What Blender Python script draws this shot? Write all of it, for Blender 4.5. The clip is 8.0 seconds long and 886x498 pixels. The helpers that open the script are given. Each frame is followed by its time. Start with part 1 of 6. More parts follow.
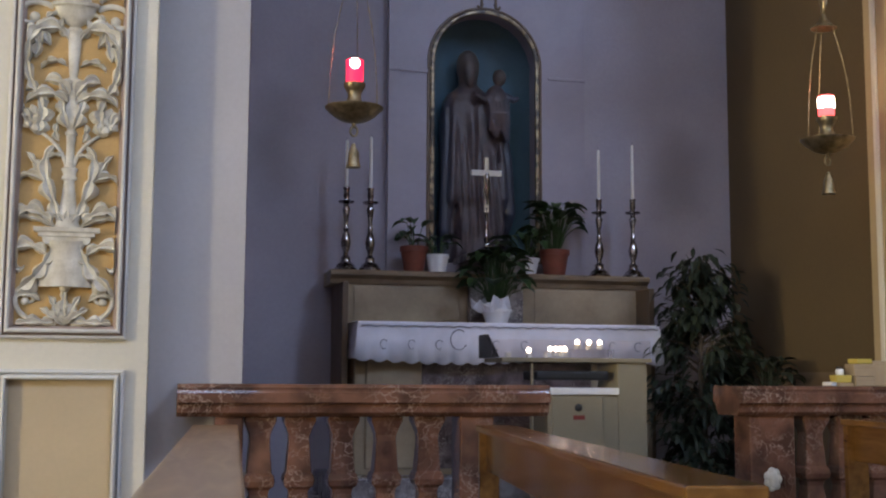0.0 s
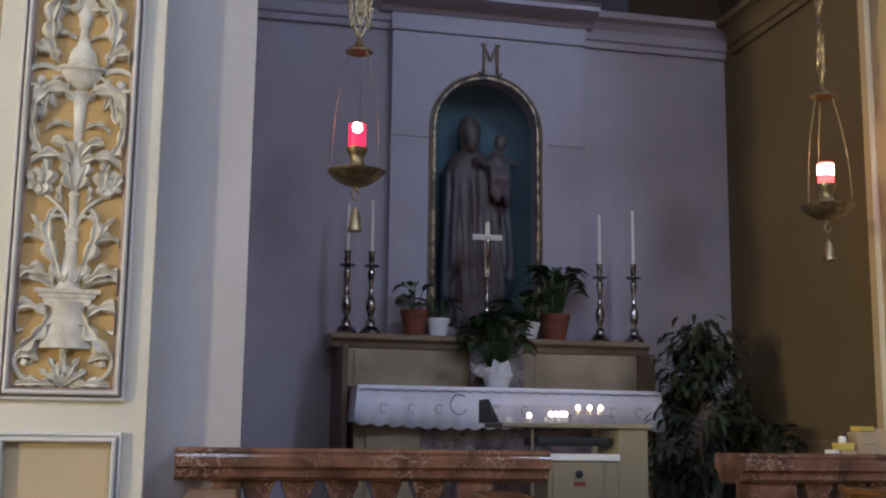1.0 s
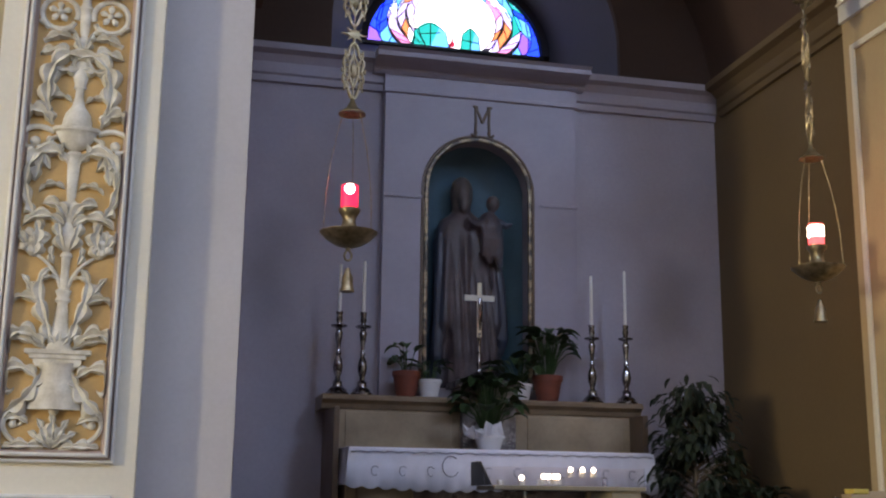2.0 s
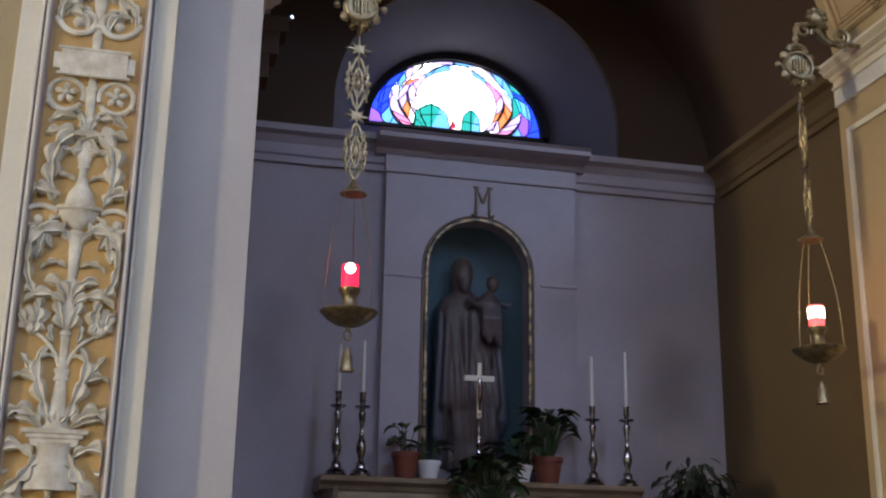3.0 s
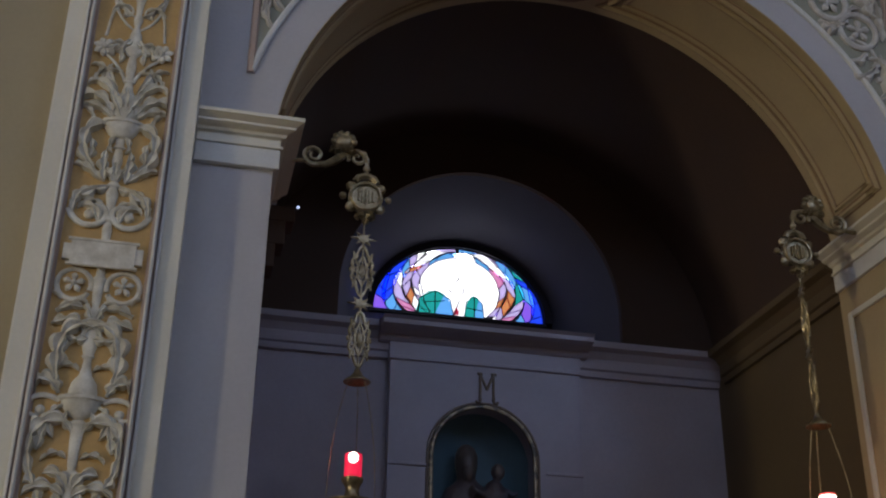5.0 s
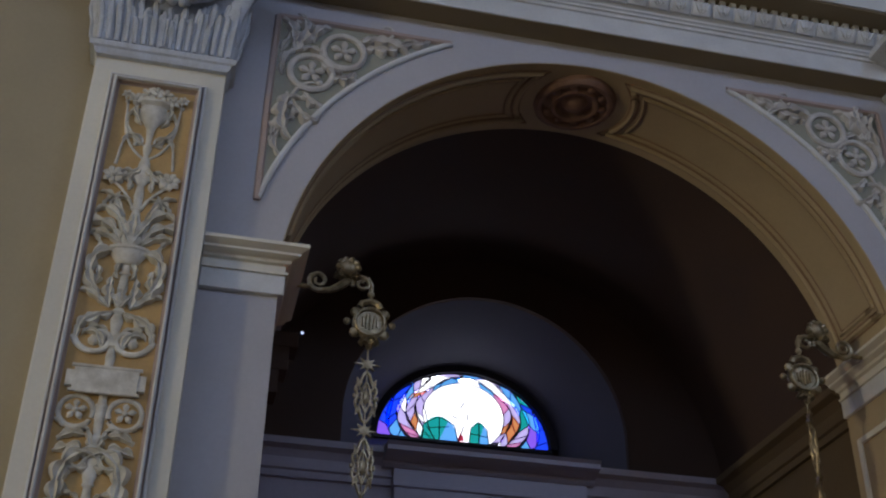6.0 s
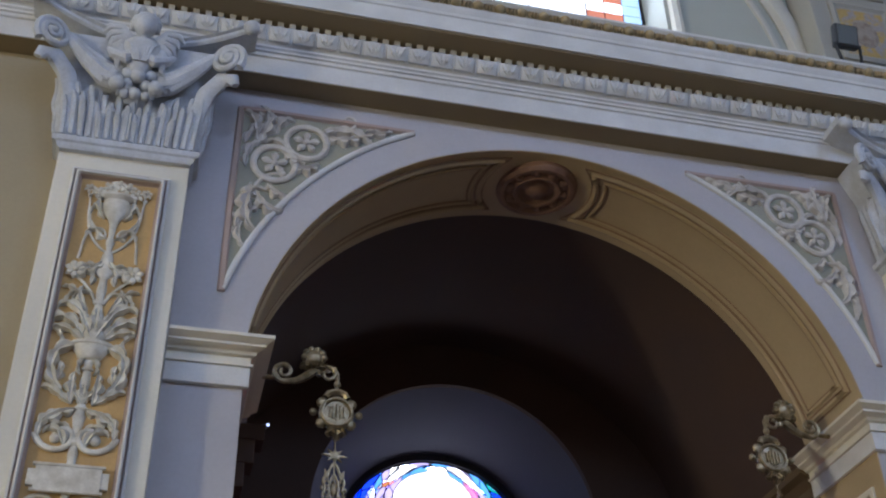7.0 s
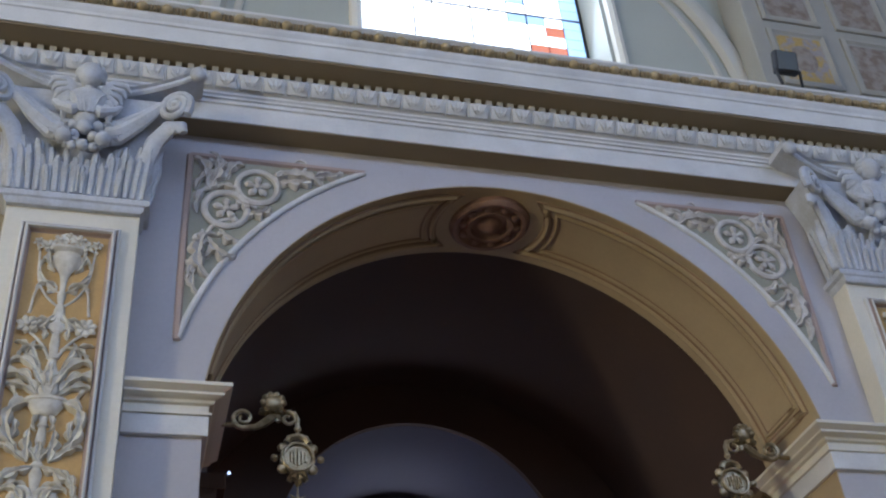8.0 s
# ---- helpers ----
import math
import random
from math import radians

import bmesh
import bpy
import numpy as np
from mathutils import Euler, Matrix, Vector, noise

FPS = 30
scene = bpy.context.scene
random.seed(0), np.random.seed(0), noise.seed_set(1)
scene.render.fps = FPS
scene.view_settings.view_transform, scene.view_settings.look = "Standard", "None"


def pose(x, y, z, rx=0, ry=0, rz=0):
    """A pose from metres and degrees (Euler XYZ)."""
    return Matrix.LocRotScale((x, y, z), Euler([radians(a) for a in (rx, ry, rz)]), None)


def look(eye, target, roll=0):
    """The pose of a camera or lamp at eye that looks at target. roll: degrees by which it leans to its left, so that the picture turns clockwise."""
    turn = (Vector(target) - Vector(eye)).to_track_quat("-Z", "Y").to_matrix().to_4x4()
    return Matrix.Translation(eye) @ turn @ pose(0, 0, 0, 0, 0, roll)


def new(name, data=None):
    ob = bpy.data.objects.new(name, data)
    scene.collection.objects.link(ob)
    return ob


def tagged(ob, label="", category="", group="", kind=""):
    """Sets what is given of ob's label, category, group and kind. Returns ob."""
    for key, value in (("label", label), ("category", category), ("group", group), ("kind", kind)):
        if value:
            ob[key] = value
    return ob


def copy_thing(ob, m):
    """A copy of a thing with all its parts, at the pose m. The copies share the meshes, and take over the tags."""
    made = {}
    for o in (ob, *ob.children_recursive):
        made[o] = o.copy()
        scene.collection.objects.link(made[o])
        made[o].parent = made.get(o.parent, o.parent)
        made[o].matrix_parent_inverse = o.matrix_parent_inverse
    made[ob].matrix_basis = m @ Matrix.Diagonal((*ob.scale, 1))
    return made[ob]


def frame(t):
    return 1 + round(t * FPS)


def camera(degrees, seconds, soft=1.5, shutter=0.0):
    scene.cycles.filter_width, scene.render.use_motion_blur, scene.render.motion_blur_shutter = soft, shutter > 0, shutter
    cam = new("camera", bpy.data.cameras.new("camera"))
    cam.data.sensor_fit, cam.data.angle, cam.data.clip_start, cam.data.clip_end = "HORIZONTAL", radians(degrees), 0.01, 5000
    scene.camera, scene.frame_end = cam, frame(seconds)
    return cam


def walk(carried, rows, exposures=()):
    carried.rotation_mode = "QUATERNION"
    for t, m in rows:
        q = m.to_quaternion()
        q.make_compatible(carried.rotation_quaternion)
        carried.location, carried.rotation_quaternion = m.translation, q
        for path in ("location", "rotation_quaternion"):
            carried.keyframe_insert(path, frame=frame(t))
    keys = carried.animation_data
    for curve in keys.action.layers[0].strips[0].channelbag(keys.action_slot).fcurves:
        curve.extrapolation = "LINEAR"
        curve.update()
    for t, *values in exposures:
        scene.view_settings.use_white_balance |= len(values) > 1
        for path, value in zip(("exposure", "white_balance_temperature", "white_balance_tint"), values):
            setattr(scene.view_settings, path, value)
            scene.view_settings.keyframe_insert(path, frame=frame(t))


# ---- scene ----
# ---- camera and walk ----
cam = camera(41.33, 8.0, soft=2.15)
PATH = [
    (0.0, 0.0000, 0.0000, 1.1000, -13.049, 6.339, 0.298),
    (0.5, -0.0010, -0.0013, 1.0997, -12.964, 7.774, 0.487),
    (1.0, -0.0020, -0.0029, 1.0997, -12.992, 9.451, 0.697),
    (1.5, -0.0030, -0.0048, 1.1001, -13.241, 10.702, 0.692),
    (3.0, -0.0059, -0.0128, 1.1033, -13.296, 16.262, 0.956),
    (3.5, -0.0068, -0.0162, 1.1050, -13.132, 17.812, 1.243),
    (4.0, -0.0077, -0.0199, 1.1071, -12.912, 20.128, 1.263),
    (5.5, -0.0102, -0.0333, 1.1153, -12.898, 28.137, 0.640),
    (6.0, -0.0110, -0.0384, 1.1187, -12.621, 31.265, 0.892),
    (6.5, -0.0118, -0.0439, 1.1225, -12.571, 33.767, 0.889),
    (7.0, -0.0126, -0.0498, 1.1265, -14.670, 35.409, -1.398),
    (7.5, -0.0133, -0.0560, 1.1310, -15.890, 36.549, -3.222),
    (8.0, -0.0140, -0.0626, 1.1357, -17.512, 37.008, -5.425),
]
walk(cam, [(t, pose(x, y, z, 90 + pitch, 0, yaw) @ pose(0, 0, 0, 0, 0, roll)) for t, x, y, z, yaw, pitch, roll in PATH],
     exposures=[(0.0, 0.17, 6400, 16), (1.5, 0.12, 6430, 16), (3.5, -0.3, 6550, 16), (4.0, -0.68, 6500, 16), (5.5, -1.29, 6080, 16), (6.0, -1.2, 6000, 16), (6.5, -0.9, 5880, 16), (7.0, -0.46, 5830, 16), (7.5, -0.3, 5780, 15), (8.0, -0.29, 5750, 15)])

# ---- world and lights ----
world = bpy.data.worlds.new("dim_sky")
world.use_nodes = True
scene.world = world
sky = world.node_tree.nodes.new("ShaderNodeTexSky")
sky.sky_type = "NISHITA"
sky.sun_disc = False
sky.sun_elevation = radians(40)
sky.sun_rotation = radians(200)
world.node_tree.links.new(sky.outputs[0], world.node_tree.nodes["Background"].inputs[0])
world.node_tree.nodes["Background"].inputs[1].default_value = 0.05


def area_lamp(name, size_x, size_y, power, colour, m, spread=180):
    data = bpy.data.lights.new(name, "AREA")
    data.shape, data.size, data.size_y = "RECTANGLE", size_x, size_y
    data.energy, data.color, data.spread = power, colour, radians(spread)
    ob = new(name, data)
    ob.matrix_world = m
    return ob


# added lamps for cool nave daylight, set at unseen windows of the opposite wall
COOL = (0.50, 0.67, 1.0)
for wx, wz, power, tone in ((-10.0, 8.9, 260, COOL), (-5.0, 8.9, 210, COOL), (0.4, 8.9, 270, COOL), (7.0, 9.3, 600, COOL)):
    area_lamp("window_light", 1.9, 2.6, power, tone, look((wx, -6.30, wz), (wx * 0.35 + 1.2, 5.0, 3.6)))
# added warm lamp, set at an unseen window in the end wall
area_lamp("window_light", 2.0, 3.0, 2600, (1.0, 0.88, 0.55), look((-17.85, -5.0, 2.8), (3.0, 5.0, 3.6)))
# lamp for the daylight of the clerestory window above the cornice
area_lamp("window_light", 1.7, 1.5, 60, (0.66, 0.82, 1.0), look((2.3, 5.7, 8.4), (2.3, 0.0, 5.0)))


def flame_light(x, y, z, power, colour):
    """The light of a burning wick."""
    data = bpy.data.lights.new("flame_light", "POINT")
    data.energy, data.color, data.shadow_soft_size = power, colour, 0.02
    new("flame_light", data).matrix_world = pose(x, y, z)


flame_light(0.874, 5.775, 2.76, 1.2, (1.0, 0.22, 0.18))
flame_light(3.528, 5.775, 2.735, 2.0, (1.0, 0.28, 0.16))

# ---- materials ----


def nodes_of(name):
    mat = bpy.data.materials.new(name)
    mat.use_nodes = True
    return mat, mat.node_tree.nodes, mat.node_tree.links, mat.node_tree.nodes["Principled BSDF"]


def tint(c, k):
    return (c[0] * k, c[1] * k, c[2] * k, 1.0)


def surface(name, colour, rough=0.7, metal=0.0, vary=0.15, scale=3.0, grain=60.0, bump=0.15, depth=0.004, other=None, spread=(0.35, 0.7), ranges=0.0, coat=0.0):
    """A plain stuff with broad stains, fine grain and relief."""
    mat, n, l, b = nodes_of(name)
    co = n.new("ShaderNodeTexCoord")
    broad = n.new("ShaderNodeTexNoise")
    broad.inputs["Scale"].default_value, broad.inputs["Detail"].default_value = scale, 6
    fine = n.new("ShaderNodeTexNoise")
    fine.inputs["Scale"].default_value, fine.inputs["Detail"].default_value = grain, 4
    geo = n.new("ShaderNodeNewGeometry")
    l.new(geo.outputs["Position"], broad.inputs["Vector"])
    l.new(geo.outputs["Position"], fine.inputs["Vector"])
    ramp = n.new("ShaderNodeValToRGB")
    ramp.color_ramp.elements[0].position, ramp.color_ramp.elements[1].position = spread
    dark = other if other else tuple(v * (1 - 2 * vary) for v in colour)
    ramp.color_ramp.elements[0].color = (*dark[:3], 1)
    ramp.color_ramp.elements[1].color = tint(colour, 1.0)
    l.new(broad.outputs["Fac"], ramp.inputs["Fac"])
    mix = n.new("ShaderNodeMix")
    mix.data_type, mix.blend_type = "RGBA", "MULTIPLY"
    mix.inputs["Factor"].default_value = min(1.0, vary * 2.5)
    l.new(ramp.outputs["Color"], mix.inputs["A"])
    l.new(fine.outputs["Color"], mix.inputs["B"])
    bright = n.new("ShaderNodeHueSaturation")
    bright.inputs["Saturation"].default_value = 1.0
    bright.inputs["Value"].default_value = 1 + min(1.0, vary * 2.5) * 0.75
    grey = n.new("ShaderNodeRGBToBW")
    l.new(fine.outputs["Color"], grey.inputs["Color"])
    l.new(grey.outputs["Val"], mix.inputs["B"])
    l.new(mix.outputs["Result"], bright.inputs["Color"])
    l.new(bright.outputs["Color"], b.inputs["Base Color"])
    rr = n.new("ShaderNodeMapRange")
    rr.inputs["To Min"].default_value, rr.inputs["To Max"].default_value = max(0.02, rough - 0.12), min(1.0, rough + 0.12)
    l.new(broad.outputs["Fac"], rr.inputs["Value"])
    l.new(rr.outputs["Result"], b.inputs["Roughness"])
    b.inputs["Metallic"].default_value = metal
    b.inputs["Coat Weight"].default_value = coat
    bp = n.new("ShaderNodeBump")
    bp.inputs["Strength"].default_value, bp.inputs["Distance"].default_value = bump, depth
    l.new(fine.outputs["Fac"], bp.inputs["Height"])
    l.new(bp.outputs["Normal"], b.inputs["Normal"])
    return mat


def marble(name, base, dark, vein, scale=7.0, rough=0.22):
    mat, n, l, b = nodes_of(name)
    geo = n.new("ShaderNodeNewGeometry")
    warp = n.new("ShaderNodeTexNoise")
    warp.inputs["Scale"].default_value, warp.inputs["Detail"].default_value = scale, 5
    l.new(geo.outputs["Position"], warp.inputs["Vector"])
    ramp = n.new("ShaderNodeValToRGB")
    e = ramp.color_ramp.elements
    e[0].position, e[0].color = 0.36, (*dark, 1)
    e[1].position, e[1].color = 0.62, (*base, 1)
    l.new(warp.outputs["Fac"], ramp.inputs["Fac"])
    mixv = n.new("ShaderNodeMix")
    mixv.data_type = "RGBA"
    mixv.blend_type = "LINEAR_LIGHT"
    mixv.inputs["Factor"].default_value = 0.28
    l.new(geo.outputs["Position"], mixv.inputs["A"])
    l.new(warp.outputs["Color"], mixv.inputs["B"])
    vo = n.new("ShaderNodeTexVoronoi")
    vo.feature = "DISTANCE_TO_EDGE"
    vo.inputs["Scale"].default_value = scale * 1.5
    l.new(mixv.outputs["Result"], vo.inputs["Vector"])
    vr = n.new("ShaderNodeValToRGB")
    vr.color_ramp.elements[0].position, vr.color_ramp.elements[0].color = 0.0, (1, 1, 1, 1)
    vr.color_ramp.elements[1].position, vr.color_ramp.elements[1].color = 0.06, (0, 0, 0, 1)
    l.new(vo.outputs["Distance"], vr.inputs["Fac"])
    patch = n.new("ShaderNodeTexNoise")
    patch.inputs["Scale"].default_value = scale * 0.6
    l.new(geo.outputs["Position"], patch.inputs["Vector"])
    where = n.new("ShaderNodeMapRange")
    where.inputs["From Min"].default_value, where.inputs["From Max"].default_value = 0.42, 0.60
    where.inputs["To Max"].default_value = 0.8
    l.new(patch.outputs["Fac"], where.inputs["Value"])
    pr = n.new("ShaderNodeMath")
    pr.operation = "MULTIPLY"
    l.new(vr.outputs["Color"], pr.inputs[0])
    l.new(where.outputs["Result"], pr.inputs[1])
    out = n.new("ShaderNodeMix")
    out.data_type = "RGBA"
    l.new(pr.outputs[0], out.inputs["Factor"])
    l.new(ramp.outputs["Color"], out.inputs["A"])
    out.inputs["B"].default_value = (*vein, 1)
    l.new(out.outputs["Result"], b.inputs["Base Color"])
    b.inputs["Roughness"].default_value = rough
    return mat


def wood(name, light, dark, rough=0.35, axis=(1, 12, 12)):
    mat, n, l, b = nodes_of(name)
    geo = n.new("ShaderNodeTexCoord")
    mp = n.new("ShaderNodeMapping")
    mp.inputs["Scale"].default_value = axis
    l.new(geo.outputs["Object"], mp.inputs["Vector"])
    no = n.new("ShaderNodeTexNoise")
    no.inputs["Scale"].default_value, no.inputs["Detail"].default_value, no.inputs["Distortion"].default_value = 3.0, 7, 0.6
    l.new(mp.outputs["Vector"], no.inputs["Vector"])
    ramp = n.new("ShaderNodeValToRGB")
    ramp.color_ramp.elements[0].position, ramp.color_ramp.elements[0].color = 0.3, (*dark, 1)
    ramp.color_ramp.elements[1].position, ramp.color_ramp.elements[1].color = 0.7, (*light, 1)
    l.new(no.outputs["Fac"], ramp.inputs["Fac"])
    l.new(ramp.outputs["Color"], b.inputs["Base Color"])
    b.inputs["Roughness"].default_value = rough
    b.inputs["Coat Weight"].default_value = 0.3
    b.inputs["Coat Roughness"].default_value = 0.15
    bp = n.new("ShaderNodeBump")
    bp.inputs["Strength"].default_value, bp.inputs["Distance"].default_value = 0.15, 0.002
    l.new(no.outputs["Fac"], bp.inputs["Height"])
    l.new(bp.outputs["Normal"], b.inputs["Normal"])
    return mat


def glow(name, colour, strength):
    mat, n, l, b = nodes_of(name)
    b.inputs["Base Color"].default_value = (*colour, 1)
    b.inputs["Emission Color"].default_value = (*colour, 1)
    b.inputs["Emission Strength"].default_value = strength
    return mat


CREAM = surface("cream_plaster", (0.74, 0.70, 0.60), 0.75, vary=0.06, scale=1.6, grain=45, bump=0.12)
GREY = surface("grey_lilac_plaster", (0.50, 0.48, 0.50), 0.75, vary=0.06, scale=1.4, grain=45, bump=0.12)
WHITE = surface("white_stucco", (0.71, 0.705, 0.69), 0.7, vary=0.08, scale=4, grain=70, bump=0.15)
STUCCO = surface("aged_relief_stucco", (0.76, 0.73, 0.66), 0.7, vary=0.14, scale=14, grain=90, bump=0.3, other=(0.50, 0.46, 0.38))
OCHRE = surface("ochre_panel_ground", (0.57, 0.37, 0.15), 0.8, vary=0.1, scale=5, grain=60, bump=0.2)
TAN = surface("tan_panel_plaster", (0.58, 0.46, 0.30), 0.8, vary=0.05, scale=2, grain=50)
SAGE = surface("sage_green_ground", (0.34, 0.335, 0.27), 0.8, vary=0.07, scale=5, grain=50)
# rose-brown of the spandrel edges, also painted shade in the pilaster frames
ROSE = surface("rose_brown_and_frame_shade", (0.43, 0.33, 0.29), 0.7, vary=0.06, scale=3, grain=50)
WARMLITWALL = surface("warm_lit_plaster", (0.39, 0.325, 0.21), 0.8, vary=0.06, scale=1.2, grain=40)
LILAC = surface("chapel_grey_plaster", (0.40, 0.37, 0.42), 0.72, vary=0.08, scale=1.2, grain=40, other=(0.325, 0.30, 0.345))
PANELSTONE = surface("pale_polished_stone", (0.365, 0.335, 0.395), 0.45, vary=0.06, scale=2.5, grain=30, bump=0.06)
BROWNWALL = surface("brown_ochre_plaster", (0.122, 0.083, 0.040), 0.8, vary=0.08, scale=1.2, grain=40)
# brown darkened to hold the chapel's shade on vault, lunette wall and pier
SHADEBROWN = surface("shade_brown_plaster", (0.07, 0.039, 0.025), 0.85, vary=0.1, scale=1.5, grain=40)
# recess colour carries both its shade and the window's bluish spill
RECESS = surface("recess_shade_blue", (0.10, 0.097, 0.132), 0.8, vary=0.06, scale=2, grain=40)
REDMARBLE = marble("red_verona_marble", (0.21, 0.10, 0.068), (0.085, 0.042, 0.03), (0.42, 0.30, 0.25), 7.0, 0.09)
GREYMARBLE = marble("veined_grey_marble", (0.36, 0.33, 0.33), (0.14, 0.12, 0.13), (0.7, 0.66, 0.63), 10, 0.25)
TANSTONE = surface("tan_altar_stone", (0.40, 0.315, 0.205), 0.5, vary=0.12, scale=4, grain=40, bump=0.1, other=(0.26, 0.20, 0.13))
DARKMARBLE = marble("dark_rose_marble", (0.20, 0.15, 0.15), (0.07, 0.05, 0.05), (0.50, 0.45, 0.42), 9, 0.25)
SHELFSTONE = surface("brown_altar_moulding", (0.27, 0.20, 0.125), 0.45, vary=0.12, scale=5, grain=40, other=(0.17, 0.12, 0.075))
DARKTRIM = surface("dark_brown_trim", (0.16, 0.11, 0.07), 0.45, vary=0.1, scale=6, grain=60)
PEWWOOD = wood("honey_pew_wood", (0.24, 0.115, 0.03), (0.12, 0.05, 0.013), 0.12, (8, 1, 8))
PEWEND = wood("pale_pew_wood", (0.38, 0.24, 0.13), (0.25, 0.145, 0.07), 0.35, (8, 1, 8))
BRONZE = surface("aged_gilt_bronze", (0.42, 0.34, 0.22), 0.38, 0.9, vary=0.15, scale=25, grain=120, bump=0.3, other=(0.20, 0.16, 0.09))
SILVER = surface("tarnished_silver", (0.50, 0.48, 0.49), 0.2, 1.0, vary=0.1, scale=22, grain=90, other=(0.10, 0.09, 0.09), spread=(0.42, 0.62))
GILT = surface("gilded_beads", (0.43, 0.34, 0.21), 0.45, 0.5, vary=0.15, scale=20, grain=90)
PALEGILT = surface("pale_gilded_beads", (0.46, 0.36, 0.20), 0.5, 0.3, vary=0.15, scale=20, grain=90)
LINEN = surface("white_linen", (0.83, 0.84, 0.94), 0.9, vary=0.04, scale=12, grain=300, bump=0.3)
LACE = surface("grey_embroidery", (0.22, 0.23, 0.32), 0.9, vary=0.1)
WAX = surface("white_wax", (0.80, 0.78, 0.72), 0.5, vary=0.03)
TERRACOTTA = surface("terracotta", (0.19, 0.05, 0.028), 0.65, vary=0.12, scale=20, grain=90)
CERAMIC = surface("white_ceramic", (0.78, 0.78, 0.80), 0.25, vary=0.03)
LEAF = surface("dark_green_leaf", (0.045, 0.085, 0.03), 0.42, vary=0.2, scale=18, grain=60, other=(0.02, 0.045, 0.015))
FICUS = surface("dull_ficus_leaf", (0.020, 0.031, 0.015), 0.55, vary=0.2, scale=10, grain=60, other=(0.011, 0.019, 0.010))
BARK = surface("grey_brown_bark", (0.12, 0.09, 0.06), 0.85, vary=0.2, scale=20, grain=90)


def painted_statue():
    """Dull brown robe in front, blue mantle at the sides, pale paint at the top."""
    mat = surface("dim_painted_plaster", (0.105, 0.078, 0.08), 0.45, vary=0.2, scale=9, grain=50, other=(0.06, 0.045, 0.05))
    n, l = mat.node_tree.nodes, mat.node_tree.links
    b = n["Principled BSDF"]
    src = b.inputs["Base Color"].links[0].from_socket
    co = n.new("ShaderNodeTexCoord")
    xyz = n.new("ShaderNodeSeparateXYZ")
    l.new(co.outputs["Object"], xyz.inputs[0])
    off = n.new("ShaderNodeMath")
    off.operation = "ABSOLUTE"
    l.new(xyz.outputs["X"], off.inputs[0])
    for sock, lo, hi, colour in ((off.outputs[0], 0.15, 0.20, (0.045, 0.052, 0.075)), (xyz.outputs["Z"], 1.14, 1.22, (0.10, 0.082, 0.075))):
        rng = n.new("ShaderNodeMapRange")
        rng.inputs["From Min"].default_value, rng.inputs["From Max"].default_value = lo, hi
        l.new(sock, rng.inputs["Value"])
        mx = n.new("ShaderNodeMix")
        mx.data_type = "RGBA"
        l.new(rng.outputs["Result"], mx.inputs["Factor"])
        l.new(src, mx.inputs["A"])
        mx.inputs["B"].default_value = (*colour, 1)
        src = mx.outputs["Result"]
    l.new(src, b.inputs["Base Color"])
    return mat


STATUE = painted_statue()
WORNGOLD = surface("worn_mottled_gilding", (0.34, 0.27, 0.17), 0.35, 0.55, vary=0.3, scale=16, grain=60, other=(0.07, 0.06, 0.05), spread=(0.42, 0.6))
NICHEBLUE = surface("blue_green_niche", (0.085, 0.155, 0.20), 0.7, vary=0.1, scale=3, grain=40)
REVEALSHADE = surface("reveal_shade", (0.03, 0.028, 0.04), 0.8, vary=0.1)
LEAD = surface("lead_came", (0.05, 0.05, 0.055), 0.5, 0.5, vary=0.1)
BLACKMETAL = surface("black_metal", (0.03, 0.03, 0.032), 0.5, 0.3, vary=0.1)
BROWNSOFFIT = surface("brown_underside", (0.26, 0.20, 0.12), 0.8, vary=0.06, scale=2)
FLOOR = marble("worn_stone_floor", (0.17, 0.135, 0.105), (0.10, 0.08, 0.065), (0.22, 0.185, 0.155), 2.5, 0.35)
PAPER = surface("cardboard", (0.45, 0.34, 0.22), 0.85, vary=0.08, scale=8)
YELLOW = surface("yellow_card", (0.62, 0.48, 0.10), 0.7, vary=0.06)
METALGREY = surface("beige_painted_metal", (0.30, 0.255, 0.175), 0.45, 0.1, vary=0.05, scale=5)
RED_GLASS = glow("lit_red_glass", (1.0, 0.02, 0.07), 1.7)
FLAME = glow("candle_flame", (1.0, 0.80, 0.62), 14.0)
PINKWAX = glow("lit_wax", (1.0, 0.12, 0.12), 2.0)
GLASS, _n, _l, _b = nodes_of("clear_glass")
_b.inputs["Transmission Weight"].default_value, _b.inputs["Roughness"].default_value, _b.inputs["IOR"].default_value = 1.0, 0.02, 1.25
_b.inputs["Base Color"].default_value = (0.95, 0.9, 0.88, 1)



